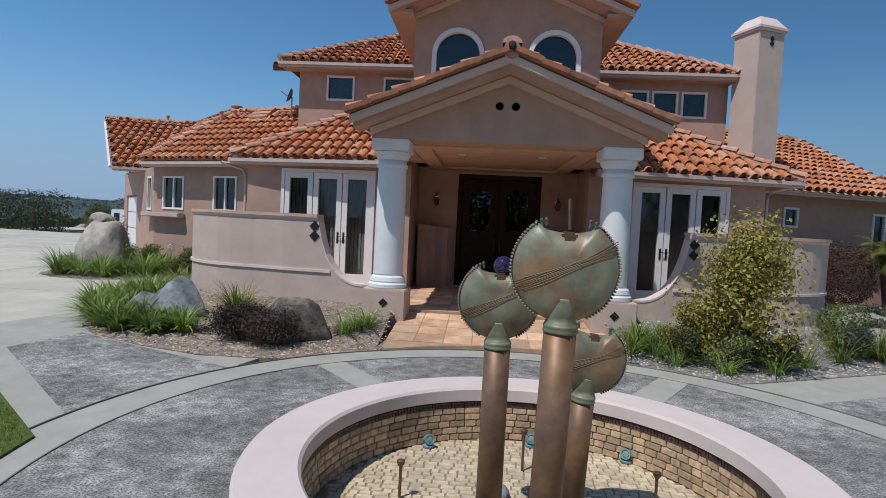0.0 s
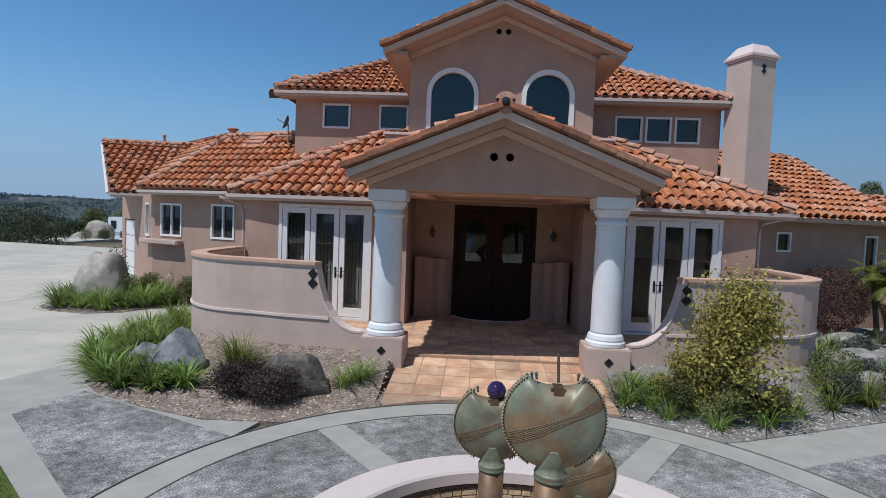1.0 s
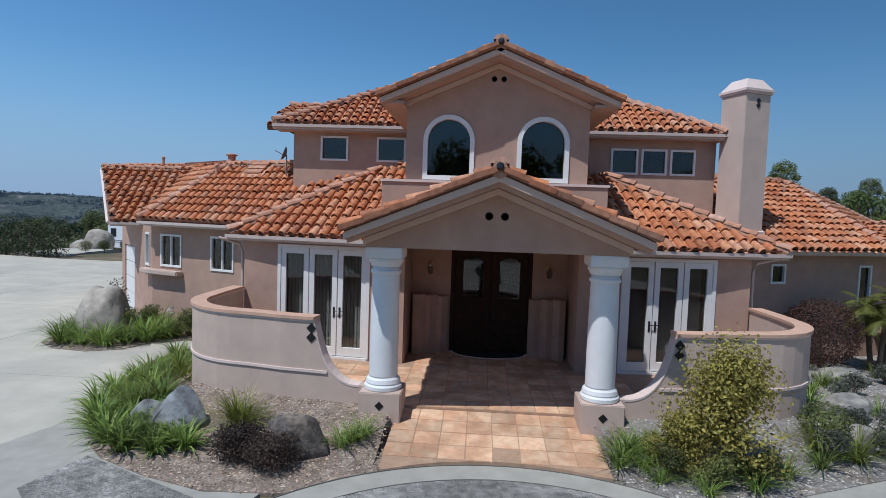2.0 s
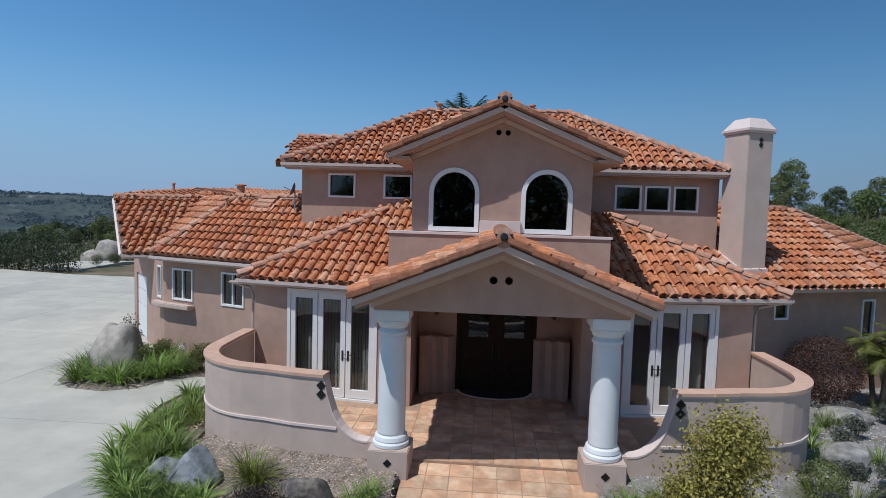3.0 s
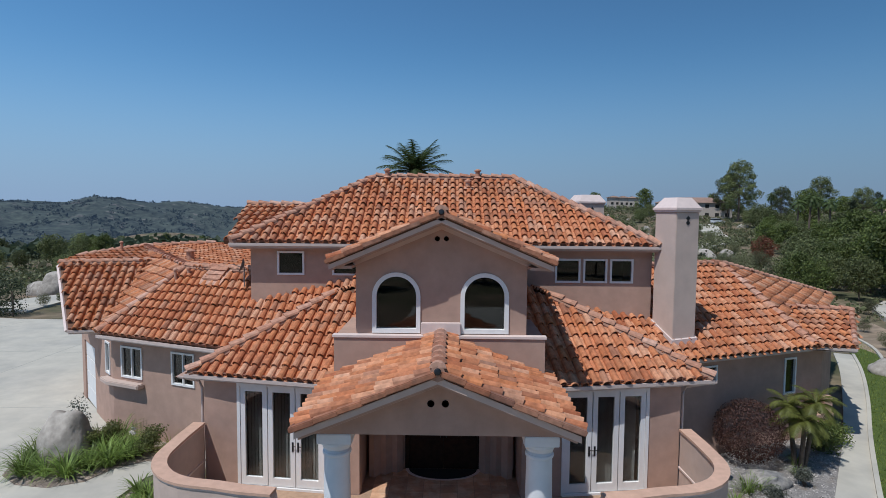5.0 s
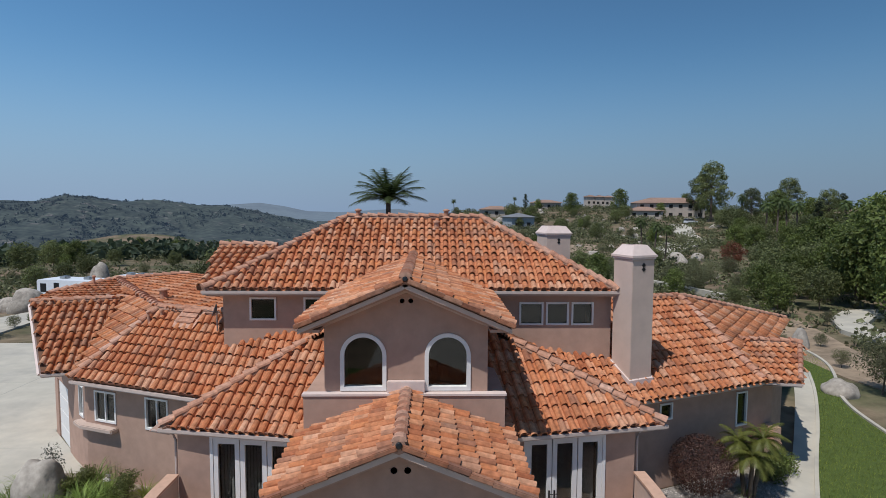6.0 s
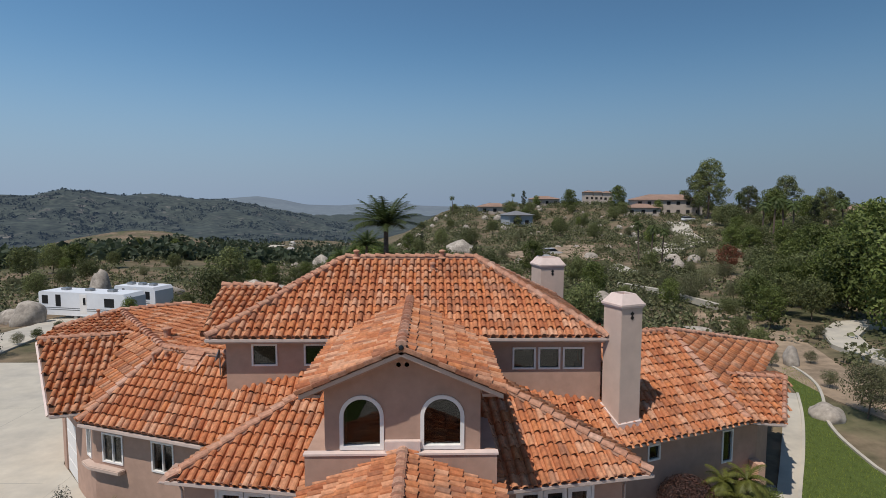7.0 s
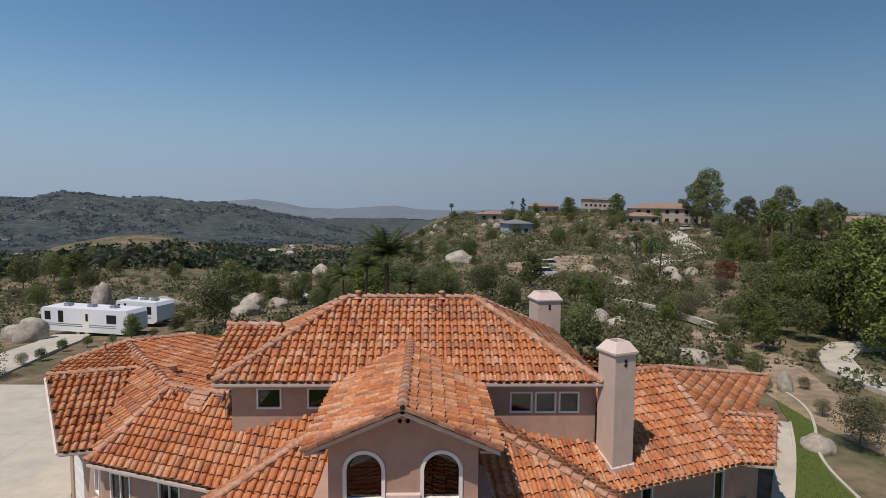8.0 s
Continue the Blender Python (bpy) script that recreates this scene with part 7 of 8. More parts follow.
def blades(poly, n, z, length):
    xs, ys = [p[0] for p in poly], [p[1] for p in poly]
    for _ in range(n):
        x, y = rn.uniform(min(xs), max(xs)), rn.uniform(min(ys), max(ys))
        if not inside(poly, x, y):
            continue
        a = rn.uniform(0, 6.28)
        ln = length * rn.uniform(0.6, 1.3)
        dx, dy = math.cos(a), math.sin(a)
        b = len(vs)
        w = length * 0.14
        vs.extend([(x - dy * w, y + dx * w, z), (x + dy * w, y - dx * w, z), (x + dx * ln * 0.5, y + dy * ln * 0.5, z + ln)])
        fs.append((b, b + 1, b + 2))


blades([(-3.55, -4.92), (-5.9, -3.0), (-7.5, -4.6), (-6.0, -6.8), (-3.05, -6.7), (-3.42, -5.6)], 40000, 0.048, 0.03)
blades([p for p in PATH_R[::-1]] + [(9.5, 0.9), (14.2, 3.02)] + LAWN_E, 60000, 0.033, 0.07)
tagged(new("grass", mesh_of("grass", vs, fs, leaf("lawn_blade", (0.205, 0.235, 0.045), 0.4))), "short mown grass blades", "grass", kind="stuff")

# land beyond the plot


def at(x, y, dz=0.0):
    return (x, y, hill(x, y) + dz)


rnd = random.Random(77)
oak = [make_tree("tree", 100 + k, 6.0, 2.6, L_OAK, "rounded dark green oak on the slope", 1700, 0.31, blobs=15, group="oaks on the slope") for k in range(2)]
olive = [make_tree("tree", 110 + k, 4.2, 2.0, L_OLIVE, "grey-green olive tree on the slope", 1700, 0.21, blobs=13, group="olive trees", aspect=0.35) for k in range(2)]
green = [make_tree("tree", 120 + k, 6.5, 2.3, L_BRIGHT, "bright green leafy tree on the slope", 1800, 0.29, blobs=16, group="bright green trees", bare=0.2) for k in range(2)]
euc = make_tree("eucalyptus", 130, 21.0, 7.2, L_OAK, "tall eucalyptus with an open crown", 3600, 0.62, blobs=34, bare=0.22, aspect=0.4, puff=0.48)
pine = make_tree("tree", 131, 8.5, 1.3, L_DARK, "slim dark conifer on the slope", 1300, 0.25, blobs=16, bare=0.12, group="slim conifers")
redt = make_tree("red_tree", 132, 4.5, 1.7, leaf("rust_leaf", (0.20, 0.075, 0.04), 0.4), "small tree with dark red leaves", 1100, 0.22, blobs=11)
fan = make_palm("palm", 133, 8.5, 1.9, 26, L_PALM, "tall fan palm on the slope", "slope palms", arch=1.2, trunk_r=0.2)
queen = make_palm("palm", 134, 9.35, 2.1, 26, L_PALM, "feathery palm behind the house", "palms behind the house", arch=0.62, trunk_r=0.17)


def dirpt(px, r):
    """A place r metres off, in a direction given along the horizon."""
    a = math.atan((px - 784) / 1003.8) + math.radians(1.57)
    return (0.56 + r * math.sin(a), -10.8 + r * math.cos(a))


def put(ob, px, r, k=1.0, turn=None, first=False, dz=0.0):
    x, y = dirpt(px, r)
    m = Matrix.Translation(at(x, y, dz)) @ pose(0, 0, 0, 0, 0, rnd.uniform(0, 360) if turn is None else turn) @ Matrix.Scale(k, 4)
    if first:
        ob.matrix_basis = m
        return ob
    return copy_thing(ob, m)


queen.matrix_basis = pose(-1.6, 18.8, -0.6)
for px, rr, k in ((640, 44, 0.72), (690, 48, 0.62), (612, 52, 0.6), (718, 42, 0.6)):
    put(queen, px, rr, k)
put(euc, 1250, 215, 1.0, first=True)
put(euc, 1232, 228, 0.8)
put(euc, 1320, 190, 0.62)
put(euc, 1385, 205, 0.7)
put(euc, 1455, 185, 0.6)
put(redt, 1290, 95, 1.0, first=True)
put(pine, 1480, 190, 1.3, first=True)
for px, r, k in ((1165, 260, 0.6), (1438, 180, 0.9), (925, 250, 0.7), (745, 150, 0.45)):
    put(pine, px, r, k)
put(fan, 1302, 190, 1.15, first=True)
for px, r, k in ((1345, 150, 0.95), (1365, 150, 1.05), (1385, 155, 1.0), (1402, 150, 0.95), (1130, 105, 0.7), (1150, 100, 0.65), (1170, 102, 0.6), (1205, 250, 0.8), (1490, 160, 0.95), (1520, 150, 0.85), (800, 240, 0.7), (905, 255, 0.6)):
    put(fan, px, r, k)
put(oak[0], 405, 80, 1.0, first=True)
put(oak[1], 375, 62, 0.75, first=True)
put(olive[0], 1220, 62, 0.75, first=True)
put(olive[1], 1545, 33, 0.62, first=True)
put(green[0], 1480, 75, 1.15, first=True)
put(green[1], 1440, 82, 1.3, first=True)
for px, r, k in ((640, 52, 0.65), (600, 60, 0.7), (700, 62, 0.7), (760, 70, 0.75), (560, 70, 0.6), (520, 78, 0.6), (790, 66, 0.6), (860, 75, 0.8), (905, 62, 0.7), (1035, 46, 0.75), (1010, 50, 0.65), (1340, 120, 1.1), (1300, 170, 1.2), (1270, 195, 1.3), (1320, 160, 1.2), (1420, 130, 1.2), (1540, 120, 1.2), (1380, 100, 1.1), (1350, 80, 0.95), (1385, 60, 0.7), (1330, 62, 0.55), (1480, 150, 1.2), (1555, 180, 1.2)):
    put(oak[rnd.randrange(2)], px, r, k * rnd.uniform(0.85, 1.1))
for px, r, k in ((1440, 200, 1.2), (945, 200, 1.1), (1100, 210, 0.9), (720, 90, 0.7), (660, 85, 0.8), (620, 95, 0.7), (60, 90, 0.8), (110, 100, 0.8), (150, 110, 0.8), (35, 120, 0.9), (90, 130, 0.9), (200, 135, 0.7), (310, 60, 0.4), (330, 66, 0.4), (1440, 58, 0.75), (1410, 72, 0.9), (1360, 70, 0.85), (990, 150, 0.8), (1050, 140, 0.7), (1010, 230, 0.8), (1080, 235, 0.8), (870, 160, 0.9), (830, 120, 0.8), (780, 130, 0.8)):
    put(oak[rnd.randrange(2)], px, r, k * rnd.uniform(0.85, 1.1))
for px, r, k in ((1500, 62, 1.0), (1520, 70, 1.1), (1555, 60, 1.1), (1545, 85, 1.3), (1460, 66, 0.8), (1500, 95, 1.3), (1565, 100, 1.3), (1425, 95, 1.0), (1400, 85, 0.8), (1050, 60, 0.5), (1340, 56, 0.45), (1365, 52, 0.5), (450, 90, 0.5), (480, 85, 0.5), (540, 95, 0.5), (1590, 70, 1.1), (1600, 55, 1.0)):
    put(green[rnd.randrange(2)], px, r, k * rnd.uniform(0.85, 1.1))
for px, r, k in ((1180, 70, 0.9), (1250, 75, 0.9), (1140, 80, 0.8), (1300, 66, 0.8), (1000, 90, 0.8), (960, 100, 0.9), (890, 105, 0.9), (1060, 110, 0.8), (1240, 110, 1.0), (1200, 130, 1.0), (1110, 160, 1.0), (1280, 85, 0.9), (1440, 42, 0.32), (1475, 37, 0.34), (1452, 50, 0.4), (1570, 36, 0.6),
                 (1180, 165, 1.0), (920, 140, 1.0), (840, 95, 0.8), (760, 100, 0.8), (680, 110, 0.8), (580, 110, 0.7), (490, 60, 0.5), (1220, 90, 0.8), (1330, 105, 1.0), (1400, 115, 1.0)):
    put(olive[rnd.randrange(2)], px, r, k * rnd.uniform(0.85, 1.15))

# taller trees along the skyline
for px, r, k in ((1285, 185, 1.5), (1300, 165, 1.3), (1340, 175, 1.5), (1362, 195, 1.6), (1405, 170, 1.4), (1425, 190, 1.7), (1470, 165, 1.3), (1500, 175, 1.6), (1530, 160, 1.4), (1555, 190, 1.7), (1590, 170, 1.6), (900, 215, 1.0), (935, 225, 1.1), (1005, 240, 1.1), (1090, 240, 1.2)):
    put(rnd.choice((oak[0], oak[1], green[1], olive[0])), px, r, k * (0.68 if px > 1380 else 0.85 if px > 1270 else 1.0))

# a loose cover of trees over the rise and the near slopes
for k in range(190):
    px = rnd.uniform(560, 1640) if k % 4 else rnd.uniform(-150, 560)
    r = rnd.uniform(58, 270) if px > 560 else rnd.uniform(95, 300)
    if 850 < px < 1250 and 100 < r < 185 and rnd.random() < 0.6 or 1160 < px < 1260 and r < 205:
        continue
    kind = rnd.choice((oak[0], oak[1], olive[0], olive[1], green[0]) if px < 1280 else (oak[0], oak[1], green[0], green[1], olive[1]))
    put(kind, px, r, rnd.uniform(0.4, 0.9) * (1.0 if px < 1250 else 1.0))

# trees across the forecourt, which the window panes mirror
for x, y, k in ((-24, -46, 1.5), (-17, -50, 1.7), (-10, -47, 1.5), (-3, -52, 1.8), (4, -48, 1.6), (11, -51, 1.7), (18, -46, 1.5), (26, -50, 1.8), (-32, -40, 1.6), (34, -42, 1.6)):
    copy_thing(rnd.choice((oak[0], oak[1], green[0])), Matrix.Translation(at(x, y)) @ pose(0, 0, 0, 0, 0, x * 37) @ Matrix.Scale(k, 4))

# low shrubs in front of the trailers and the terrace wall
for px, r, k in ((25, 49, 0.3), (60, 50, 0.2), (100, 53, 0.2), (145, 54, 0.2), (190, 55, 0.25), (225, 57, 0.3), (265, 57, 0.28), (300, 60, 0.35), (330, 58, 0.4), (1105, 62, 0.35), (1140, 60, 0.3), (1185, 58, 0.4), (1225, 54, 0.35), (1290, 54, 0.45), (1265, 48, 0.3), (1310, 46, 0.4), (1345, 43, 0.4), (1370, 40, 0.3)):
    put(rnd.choice((olive[0], green[0], oak[1])), px, r, k)

# boulders on the slopes
for k, (px, r, sx, sz, lab) in enumerate(((45, 62, 1.7, 1.5, ""), (175, 82, 1.6, 2.4, ""), (20, 66, 1.5, 1.1, ""), (285, 82, 2.2, 1.2, ""), (435, 70, 2.0, 1.0, ""), (445, 76, 1.8, 1.4, ""), (100, 84, 3.0, 1.0, ""), (1235, 46, 1.35, 0.75, ""), (1405, 41, 0.55, 1.0, ""), (1065, 58, 1.3, 1.1, ""),
                                          (1098, 57, 1.1, 0.8, ""), (812, 118, 3.0, 1.9, "pale cut rock face on the slope"), (540, 80, 1.2, 1.0, ""), (490, 75, 1.6, 1.1, ""), (568, 130, 2.2, 2.2, ""), (1472, 32, 0.95, 0.55, "flat pale boulder on the lawn edge"))):
    x, y = dirpt(px, r)
    boulder("boulder", *at(x, y, -0.2), sx, sx * 0.8, sz, 20 + k, M_ROCKP, lab or "rounded granite boulder on the slope", rnd.uniform(0, 360), "slope boulders", 3, 0.45 if "cut" in lab else 0.82)
for k in range(95):
    px = rnd.choice((rnd.uniform(690, 900), rnd.uniform(850, 1130), rnd.uniform(500, 700), rnd.uniform(1050, 1420)))
    r = rnd.uniform(95, 245) if px < 1130 else rnd.uniform(60, 210)
    if 700 < px < 880:
        r = rnd.uniform(175, 250)
    x, y = dirpt(px, r)
    s = rnd.uniform(0.45, 1.25) * (1.5 if 720 < px < 880 else 1.0)
    boulder("boulder", *at(x, y, -0.2), s * rnd.uniform(0.9, 1.5), s, s * rnd.uniform(0.6, 1.2), 60 + k, M_ROCKP, "rounded granite boulder on the slope", rnd.uniform(0, 360), "slope boulders", 2, 0.78)

# scrub that nobody could count
vs, fs = [], []
for k in range(7400):
    px = rnd.uniform(-250, 1800) if k < 4600 else rnd.uniform(560, 1300)
    r = 42 + 260 * rnd.random() ** 1.3
    x, y = dirpt(px, r)
    if y < 26 and abs(x) < 26 or r < 70 and px < 330 or px > 1230 and r < 130 and rnd.random() < 0.7:
        continue
    s = rnd.uniform(0.35, 1.1) * (1 + r / 260)
    c = at(x, y, s * 0.35)
    leaf_cloud(rnd, 46, c, (s, s, s * 0.65), s * 0.34, 0.55, vs, fs, 0.7)
tagged(new("scrub", mesh_of("scrub", vs, fs, leaf("scrub_leaf", (0.12, 0.125, 0.058), 0.55))), "grey-green scrub covering the slopes", "scrub", kind="stuff")
vs, fs = [], []
for k in range(6500):
    px = rnd.uniform(-300, 660)
    r = 150 + 1100 * rnd.random() ** 1.2
    x, y = dirpt(px, r)
    if (x + 181) ** 2 + (y - 337) ** 2 < 2600 or noise.noise(Vector((x * 0.01, y * 0.01, 9.0))) < -0.12:
        continue
    s = rnd.uniform(1.6, 3.6) * (1 + r / 1400)
    c = at(x, y, s * 0.3)
    leaf_cloud(rnd, 16, c, (s, s, s * 0.6), s * 0.6, 0.6, vs, fs, 0.8)
tagged(new("far_woods", mesh_of("far_woods", vs, fs, leaf("far_wood_leaf", (0.06, 0.078, 0.042), 0.35))), "dark woods in the valley", "woods", kind="stuff")
vs, fs = [], []
for k in range(6000):
    px = rnd.uniform(-250, 620)
    r = 1250 + 1380 * rnd.random()
    x, y = dirpt(px, r)
    if noise.noise(Vector((x * 0.006, y * 0.006, 4.0))) < -0.05:
        continue
    s = rnd.uniform(3, 8)
    leaf_cloud(rnd, 8, (x, y, far_hill(x, y) + s * 0.1), (s, s, s * 0.4), s * 0.9, 0.6, vs, fs, 0.8)
# shares the hill material, so haze is painted into this brush too
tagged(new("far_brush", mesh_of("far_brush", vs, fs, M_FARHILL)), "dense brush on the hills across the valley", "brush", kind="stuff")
vs, fs = [], []
for k in range(42):
    px = rnd.uniform(-200, 640)
    r = rnd.uniform(620, 1180)
    x, y = dirpt(px, r)
    z = hill(x, y)
    w, d, h = rnd.uniform(3, 7), rnd.uniform(3, 6), rnd.uniform(2, 4)
    b = len(vs)
    vs += [(x - w, y - d, z - 3), (x + w, y - d, z - 3), (x + w, y + d, z - 3), (x - w, y + d, z - 3), (x - w, y - d, z + h), (x + w, y - d, z + h), (x + w, y + d, z + h), (x - w, y + d, z + h), (x - w * 0.6, y, z + h * 1.6), (x + w * 0.6, y, z + h * 1.6)]
    fs += [(b, b + 1, b + 5, b + 4), (b + 1, b + 2, b + 6, b + 5), (b + 2, b + 3, b + 7, b + 6), (b + 3, b, b + 4, b + 7), (b + 4, b + 5, b + 9, b + 8), (b + 6, b + 7, b + 8, b + 9), (b + 5, b + 6, b + 9), (b + 7, b + 4, b + 8)]
tagged(new("far_town", mesh_of("far_town", vs, fs, material("far_house", (0.40, 0.37, 0.34), 0.9, island=0.5))), "scattered pale houses far down in the valley", "town", kind="stuff")


def strip(name, pts, w, mat, label, category, lift=0.12, sub=14):
    """A road or wall ribbon laid over the land."""
    vs, fs = [], []
    P = []
    for a, b in zip(pts, pts[1:]):
        P += [Vector(a).lerp(Vector(b), i / sub) for i in range(sub)]
    P.append(Vector(pts[-1]))
    for i, p in enumerate(P):
        d = (P[min(i + 1, len(P) - 1)] - P[max(i - 1, 0)]).normalized()
        nx = Vector((-d.y, d.x)) * w / 2
        for q in (p + nx, p - nx):
            z = max(hill(q.x, q.y), hill(p.x, p.y)) + lift
            vs += [(q.x, q.y, z), (q.x, q.y, z - 0.6)]
        if i:
            b = 4 * (i - 1)
            fs += [(b, b + 4, b + 6, b + 2), (b, b + 1, b + 5, b + 4), (b + 2, b + 6, b + 7, b + 3)]
    e = len(vs)
    fs += [(0, 2, 3, 1), (e - 4, e - 3, e - 1, e - 2)]
    return tagged(new(name, mesh_of(name, vs, fs, mat)), label, category, kind="structure")


strip("villa_drive", [dirpt(1165, 118), dirpt(1195, 132), dirpt(1240, 150), dirpt(1205, 175), dirpt(1195, 200)], 6.0, M_CONC, "pale concrete drive up to a villa", "road", 0.25)
strip("terrace_wall", [dirpt(1095, 72), dirpt(1180, 66), dirpt(1275, 58)], 0.45, M_CONC, "low pale terrace wall", "wall", 0.75)
strip("lower_drive", [dirpt(1075, 100), dirpt(1100, 92), dirpt(1112, 90)], 4.0, M_CONC, "short stretch of pale drive", "road", 0.2)
strip("garden_walk", [dirpt(1640, 44), dirpt(1560, 46), dirpt(1510, 48), dirpt(1490, 52), dirpt(1510, 57), dirpt(1570, 60), dirpt(1640, 62)], 2.3, M_CONC, "winding pale garden walk", "path", 0.3)
strip("valley_road", [dirpt(-120, 860), dirpt(40, 900), dirpt(110, 960), dirpt(190, 1000)], 40.0, material("valley_concrete", (0.36, 0.31, 0.28), 0.9), "wide pale valley road", "road", 7.0)
strip("valley_road", [dirpt(432, 900), dirpt(480, 960), dirpt(525, 1000)], 16.0, M_CONC, "pale valley road", "road", 7.0)
strip("drive", [dirpt(-60, 48), dirpt(20, 52), dirpt(90, 58), dirpt(130, 66)], 3.5, M_CONC, "pale concrete drive beside the trailers", "road", 0.12)
strip("soil_path", [(26.8, 33.0), (25.0, 27.0), (23.6, 22.5), (23.4, 17.5), (24.5, 12.0), (27, 6)], 4.2, M_TRACK, "bare soil path beside the lawn", "path", 0.06)
strip("soil_path", [dirpt(1240, 58), dirpt(1300, 52), dirpt(1345, 46), dirpt(1385, 40)], 3.6, M_TRACK, "bare soil path beside the lawn", "path", 0.06)
strip("bare_field", [dirpt(960, 120), dirpt(1010, 115), dirpt(1060, 116)], 26.0, M_TRACK, "bare brown field on the slope", "field", 0.5)


# villas on the rise


def villa(px, r, w, d, h, turn, wallmat, roofmat, label, storeys=2, wing=True):
    vl = thing("villa", label, "house", "villas on the rise")
    x, y = dirpt(px, r)
    x0, y0, z0 = at(x, y, -0.5)
    m = Matrix.Translation((x0, y0, z0)) @ pose(0, 0, 0, 0, 0, turn)

    def block(cx, cy, bw, bd, bh):
        bm = bmesh.new()
        add_box(bm, cx - bw / 2, cx + bw / 2, cy - bd / 2, cy + bd / 2, -1.5, bh, m)
        part("wall", bm, wallmat, vl)
        bm = bmesh.new()
        e = 0.7
        lo = [bm.verts.new(m @ Vector(p)) for p in ((cx - bw / 2 - e, cy - bd / 2 - e, bh), (cx + bw / 2 + e, cy - bd / 2 - e, bh), (cx + bw / 2 + e, cy + bd / 2 + e, bh), (cx - bw / 2 - e, cy + bd / 2 + e, bh))]
        k = bd / 2
        hi = [bm.verts.new(m @ Vector((cx - bw / 2 + k, cy, bh + bd * 0.17))), bm.verts.new(m @ Vector((cx + bw / 2 - k, cy, bh + bd * 0.17)))]
        bm.faces.new((lo[0], lo[1], hi[1], hi[0]))
        bm.faces.new((lo[1], lo[2], hi[1]))
        bm.faces.new((lo[2], lo[3], hi[0], hi[1]))
        bm.faces.new((lo[3], lo[0], hi[0]))
        bm.faces.new(lo[::-1])
        part("roof", bm, roofmat, vl)
        for f in range(max(1, round(bh / 3.2))):
            n = max(2, int(bw / 3.2))
            for i in range(n):
                bm = bmesh.new()
                wx = cx - bw / 2 + (i + 0.5) * bw / n
                add_box(bm, wx - 0.65, wx + 0.65, cy - bd / 2 - 0.06, cy - bd / 2 + 0.02, 1.0 + f * 3.1, 2.3 + f * 3.1, m)
                part("window", bm, M_DARK, vl)
    block(0, 0, w, d, h)
    if wing:
        block(-w * 0.42, -d * 0.55, w * 0.5, d * 0.7, h * 0.52)
    return vl


M_PALE = material("pale_stucco", (0.50, 0.42, 0.36), 0.9)
M_FAR_ROOF = material("brown_far_roof", (0.30, 0.19, 0.14), 0.9, 0.75, 1.2, 2.0)
M_GREY_ROOF = material("grey_far_roof", (0.20, 0.20, 0.21), 0.9)
villa(1172, 232, 24, 12, 6.0, -8, M_PALE, M_FAR_ROOF, "large two-storey stucco villa with a brown tiled roof")
villa(912, 190, 8, 8, 4.0, 14, material("blue_grey_siding", (0.36, 0.38, 0.40), 0.8), M_GREY_ROOF, "grey sided house with a steep grey roof", wing=False)
villa(872, 225, 12, 8, 3.0, 0, M_PALE, M_FAR_ROOF, "low pale villa with a tiled roof", wing=False)
villa(1520, 215, 15, 10, 3.4, -20, M_PALE, M_FAR_ROOF, "pale villa among trees", wing=False)
for px in (1038, 1054, 1070):
    villa(px, 330, 5.5, 6, 8.0, 0, M_PALE, M_FAR_ROOF, "pale terraced house on the ridge", wing=False)
villa(960, 265, 12, 8, 3.2, 10, M_PALE, M_FAR_ROOF, "low pale villa with a tiled roof", wing=False)


# parked vehicles


def wheel(parent, m, r, w=0.22):
    bm = bmesh.new()
    add_lathe(bm, [(r * 0.6, -w / 2), (r * 0.93, -w / 2), (r, -w * 0.3), (r, w * 0.3), (r * 0.93, w / 2), (r * 0.6, w / 2)], 20, m=m @ pose(0, 0, 0, 90, 0, 0))
    t = part("wheel", bm, M_BLACK, parent, "black tyre")
    bm = bmesh.new()
    add_lathe(bm, [(r * 0.2, -w * 0.52), (r * 0.58, -w * 0.5), (r * 0.58, w * 0.5), (r * 0.2, w * 0.52)], 14, m=m @ pose(0, 0, 0, 90, 0, 0))
    part("rim", bm, M_STEEL, t)


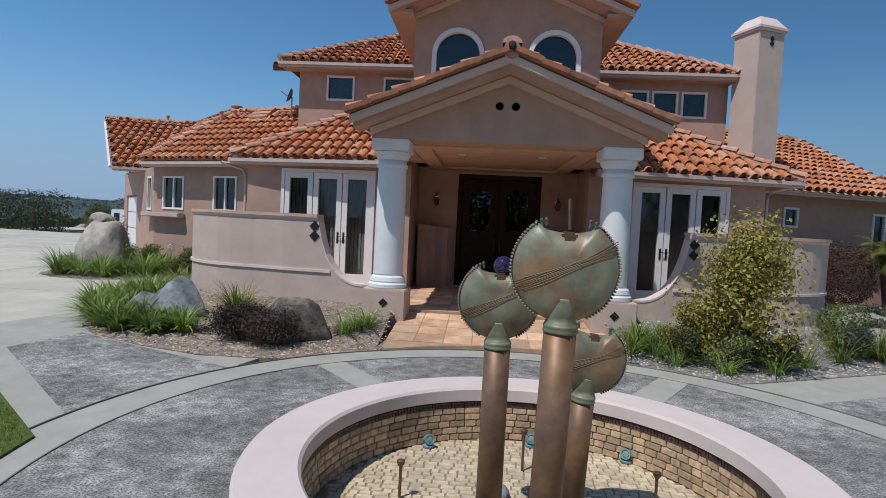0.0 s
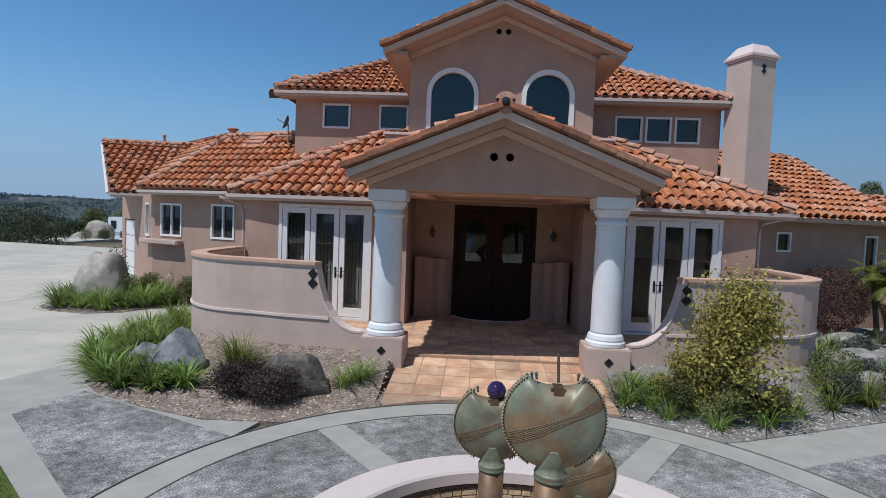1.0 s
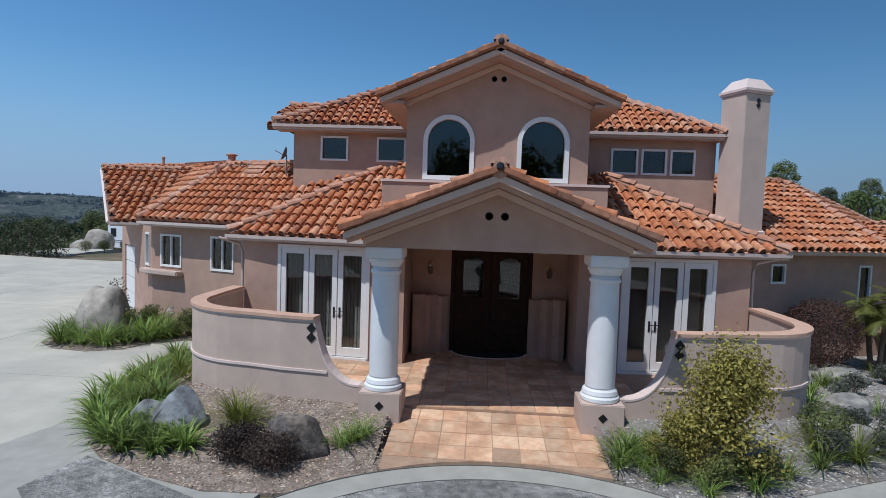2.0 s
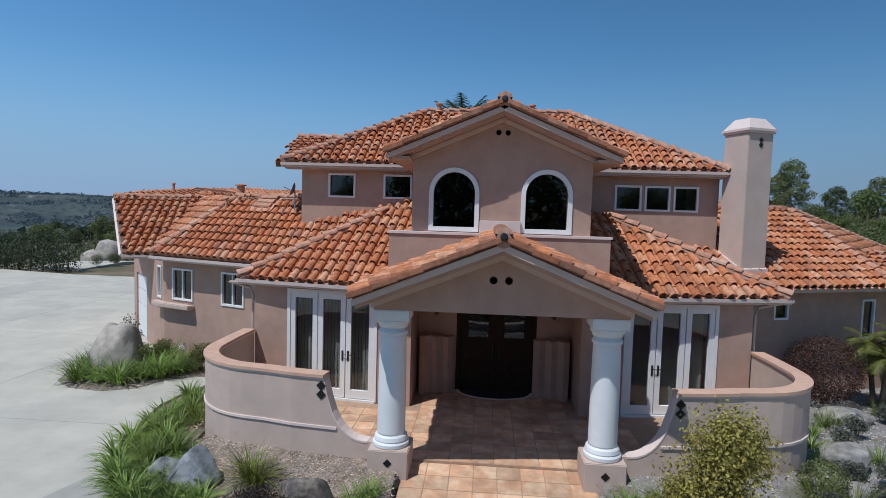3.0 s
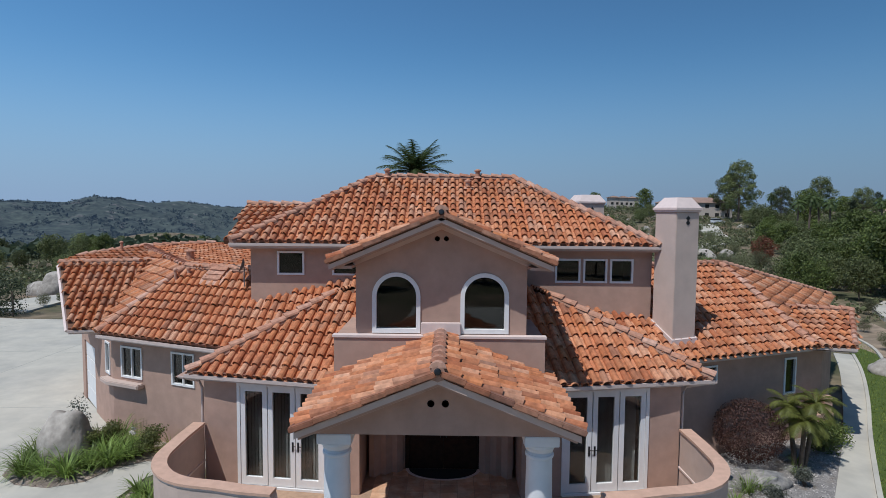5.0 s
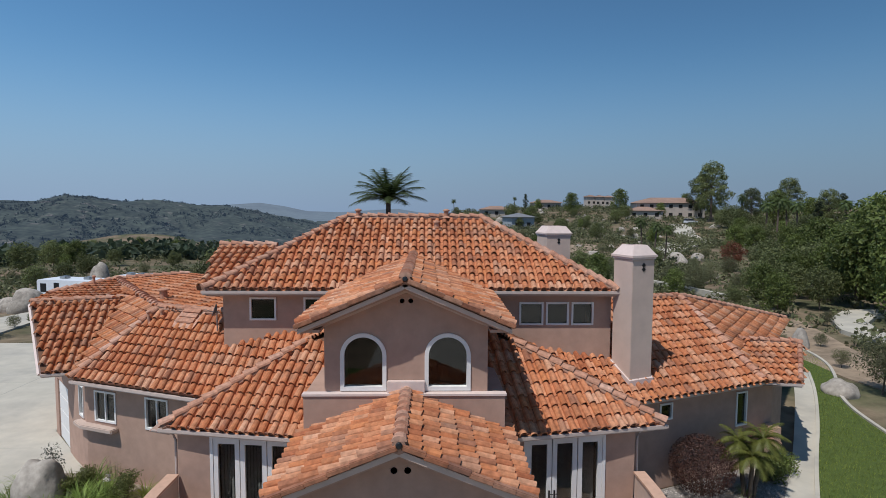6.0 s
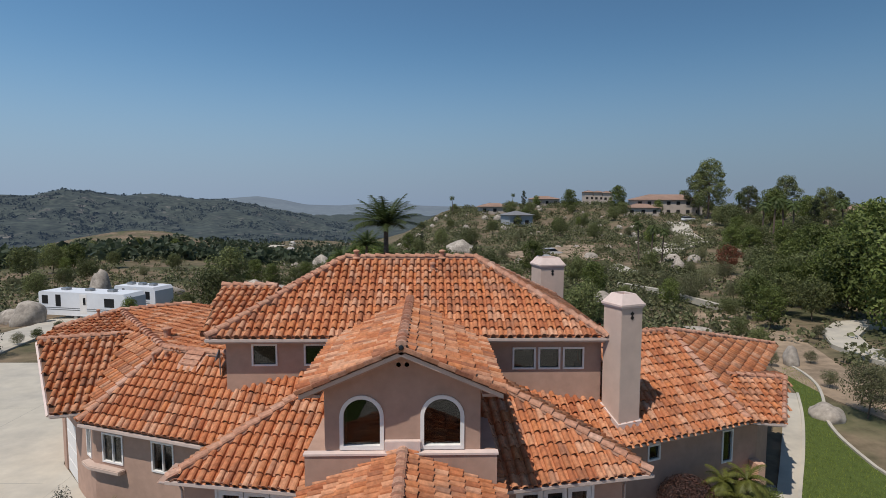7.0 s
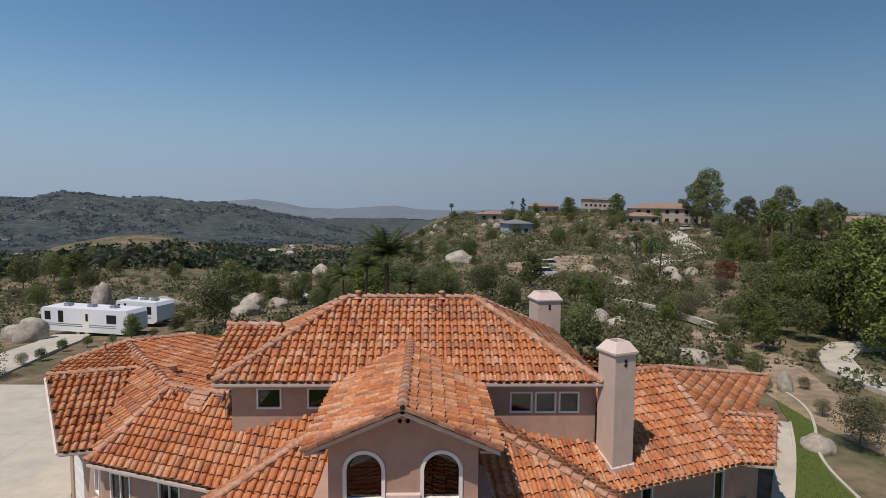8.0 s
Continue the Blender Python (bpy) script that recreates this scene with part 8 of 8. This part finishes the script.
def caravan(px, r, turn, length, label):
    """A long white trailer with side windows, a door, stripes and roof vents."""
    cv = thing("travel_trailer", label, "trailer", "parked trailers")
    x, y = dirpt(px, r)
    m = Matrix.Translation(at(x, y, 0.0)) @ pose(0, 0, 0, 0, 0, turn)
    L, W, H = length, 2.5, 2.65
    white = material("trailer_white", (0.74, 0.75, 0.77), 0.45, 0.96, 1.03, 2.0)
    bm = bmesh.new()
    pts = [(-L / 2, 0.45), (L / 2 - 0.5, 0.45), (L / 2, 0.75), (L / 2, H - 0.35), (L / 2 - 0.25, H), (-L / 2 + 0.12, H), (-L / 2, H - 0.15)]
    f0 = [bm.verts.new(m @ Vector((a, -W / 2, b))) for a, b in pts]
    f1 = [bm.verts.new(m @ Vector((a, W / 2, b))) for a, b in pts]
    bm.faces.new(f0)
    bm.faces.new(f1[::-1])
    for i in range(len(pts)):
        j = (i + 1) % len(pts)
        bm.faces.new((f0[i], f1[i], f1[j], f0[j]))
    body = part("body", bm, white, cv)
    for x0, x1, z0, z1 in ((-L * 0.46, -L * 0.39, 1.5, 2.3), (-L * 0.30, -L * 0.24, 1.3, 2.4), (L * 0.02, L * 0.05, 1.5, 2.2), (L * 0.26, L * 0.37, 1.4, 2.2)):
        bm = bmesh.new()
        add_box(bm, x0, x1, -W / 2 - 0.02, -W / 2 + 0.01, z0, z1, m, 0.008)
        part("window", bm, M_BLACK, body, "dark tinted window")
    bm = bmesh.new()
    add_box(bm, -L * 0.02, L * 0.06, -W / 2 - 0.015, -W / 2 + 0.01, 0.7, 2.5, m, 0.005)
    part("door", bm, M_FRAME, body)
    for z in (0.95, 1.12):
        bm = bmesh.new()
        add_box(bm, -L * 0.48, L * 0.36, -W / 2 - 0.008, -W / 2 + 0.004, z, z + 0.07, m)
        part("stripe", bm, M_STEEL, body)
    for q in (-0.3, -0.02, 0.24):
        bm = bmesh.new()
        add_box(bm, L * q - 0.35, L * q + 0.35, -0.3, 0.3, H, H + 0.24, m, 0.04)
        part("roof_vent", bm, M_STEEL, cv)
    for q in (-0.08, 0.02):
        for s in (-1, 1):
            wheel(cv, m @ Matrix.Translation((L * q, s * (W / 2 - 0.15), 0.36)), 0.36)
    bm = bmesh.new()
    add_box(bm, L / 2 - 0.3, L / 2 + 0.9, -0.08, 0.08, 0.45, 0.6, m)
    add_box(bm, L / 2 + 0.6, L / 2 + 0.75, -0.06, 0.06, 0.0, 0.5, m)
    part("hitch", bm, M_METAL, cv)


caravan(160, 63, -14, 9.6, "long white travel trailer parked behind the house")
caravan(252, 67, -18, 5.2, "shorter white trailer parked behind another")


def car(px, r, turn, paint, label):
    cr = thing("car", label, "car", "parked cars")
    x, y = dirpt(px, r)
    m = Matrix.Translation(at(x, y, 0.15)) @ pose(0, 0, 0, 0, 0, turn)
    bm = bmesh.new()
    secs = [(-2.2, 0.45, 0.9, 0.82), (-2.1, 0.35, 1.05, 0.9), (-0.9, 0.3, 1.1, 0.92), (0.9, 0.3, 1.08, 0.92), (2.0, 0.35, 0.9, 0.88), (2.25, 0.45, 0.75, 0.8)]
    rings = [[bm.verts.new(m @ Vector((q, sx * w, z))) for sx, z in ((-1, lo), (-1, hi), (1, hi), (1, lo))] for q, lo, hi, w in secs]
    for a, b in zip(rings, rings[1:]):
        for i in range(4):
            bm.faces.new((a[i], a[(i + 1) % 4], b[(i + 1) % 4], b[i]))
    bm.faces.new(rings[0])
    bm.faces.new(rings[-1][::-1])
    body = part("body", bm, paint, cr)
    bm = bmesh.new()
    a = [bm.verts.new(m @ Vector(p)) for p in ((-2.0, -0.86, 1.06), (1.0, -0.86, 1.08), (1.0, 0.86, 1.08), (-2.0, 0.86, 1.06))]
    b = [bm.verts.new(m @ Vector(p)) for p in ((-1.7, -0.7, 1.62), (0.3, -0.7, 1.65), (0.3, 0.7, 1.65), (-1.7, 0.7, 1.62))]
    for i in range(4):
        bm.faces.new((a[i], a[(i + 1) % 4], b[(i + 1) % 4], b[i]))
    part("cabin_glass", bm, M_BLACK, body, "dark car windows")
    bm = bmesh.new()
    add_box(bm, -1.75, 0.35, -0.72, 0.72, 1.62, 1.69, m, 0.02)
    part("roof", bm, paint, body)
    for q in (-1.4, 1.4):
        for s in (-1, 1):
            wheel(cr, m @ Matrix.Translation((q, s * 0.82, 0.34)), 0.34)


M_CARW = material("white_car_paint", (0.72, 0.72, 0.72), 0.25, 0.97, 1.02, 2.0)
car(968, 98, 5, M_CARW, "white off-road car parked on the slope road")
car(975, 112, 20, M_CARW, "white car parked among shrubs")
car(1215, 205, 10, M_CARW, "white van parked at the villa")

# satellite dish on the side wall
dish = thing("satellite_dish", "small grey satellite dish on the wing roof", "satellite dish")
bm = bmesh.new()
add_lathe(bm, [(0.02, 0.0), (0.09, 0.015), (0.16, 0.045), (0.21, 0.085), (0.215, 0.095), (0.16, 0.058), (0.09, 0.028), (0.02, 0.012)], 20, m=Matrix.Translation((-6.0, 7.4, 5.22)) @ pose(0, 0, 0, 70, 0, -72))
part("reflector", bm, M_STEEL, dish)
bm = bmesh.new()
add_tube(bm, [(-6.0, 7.4, 4.6), (-6.0, 7.4, 5.2)], 0.02)
add_tube(bm, [(-6.0, 7.4, 5.15), (-6.25, 7.15, 5.3)], 0.012)
part("mast", bm, M_STEEL, dish)
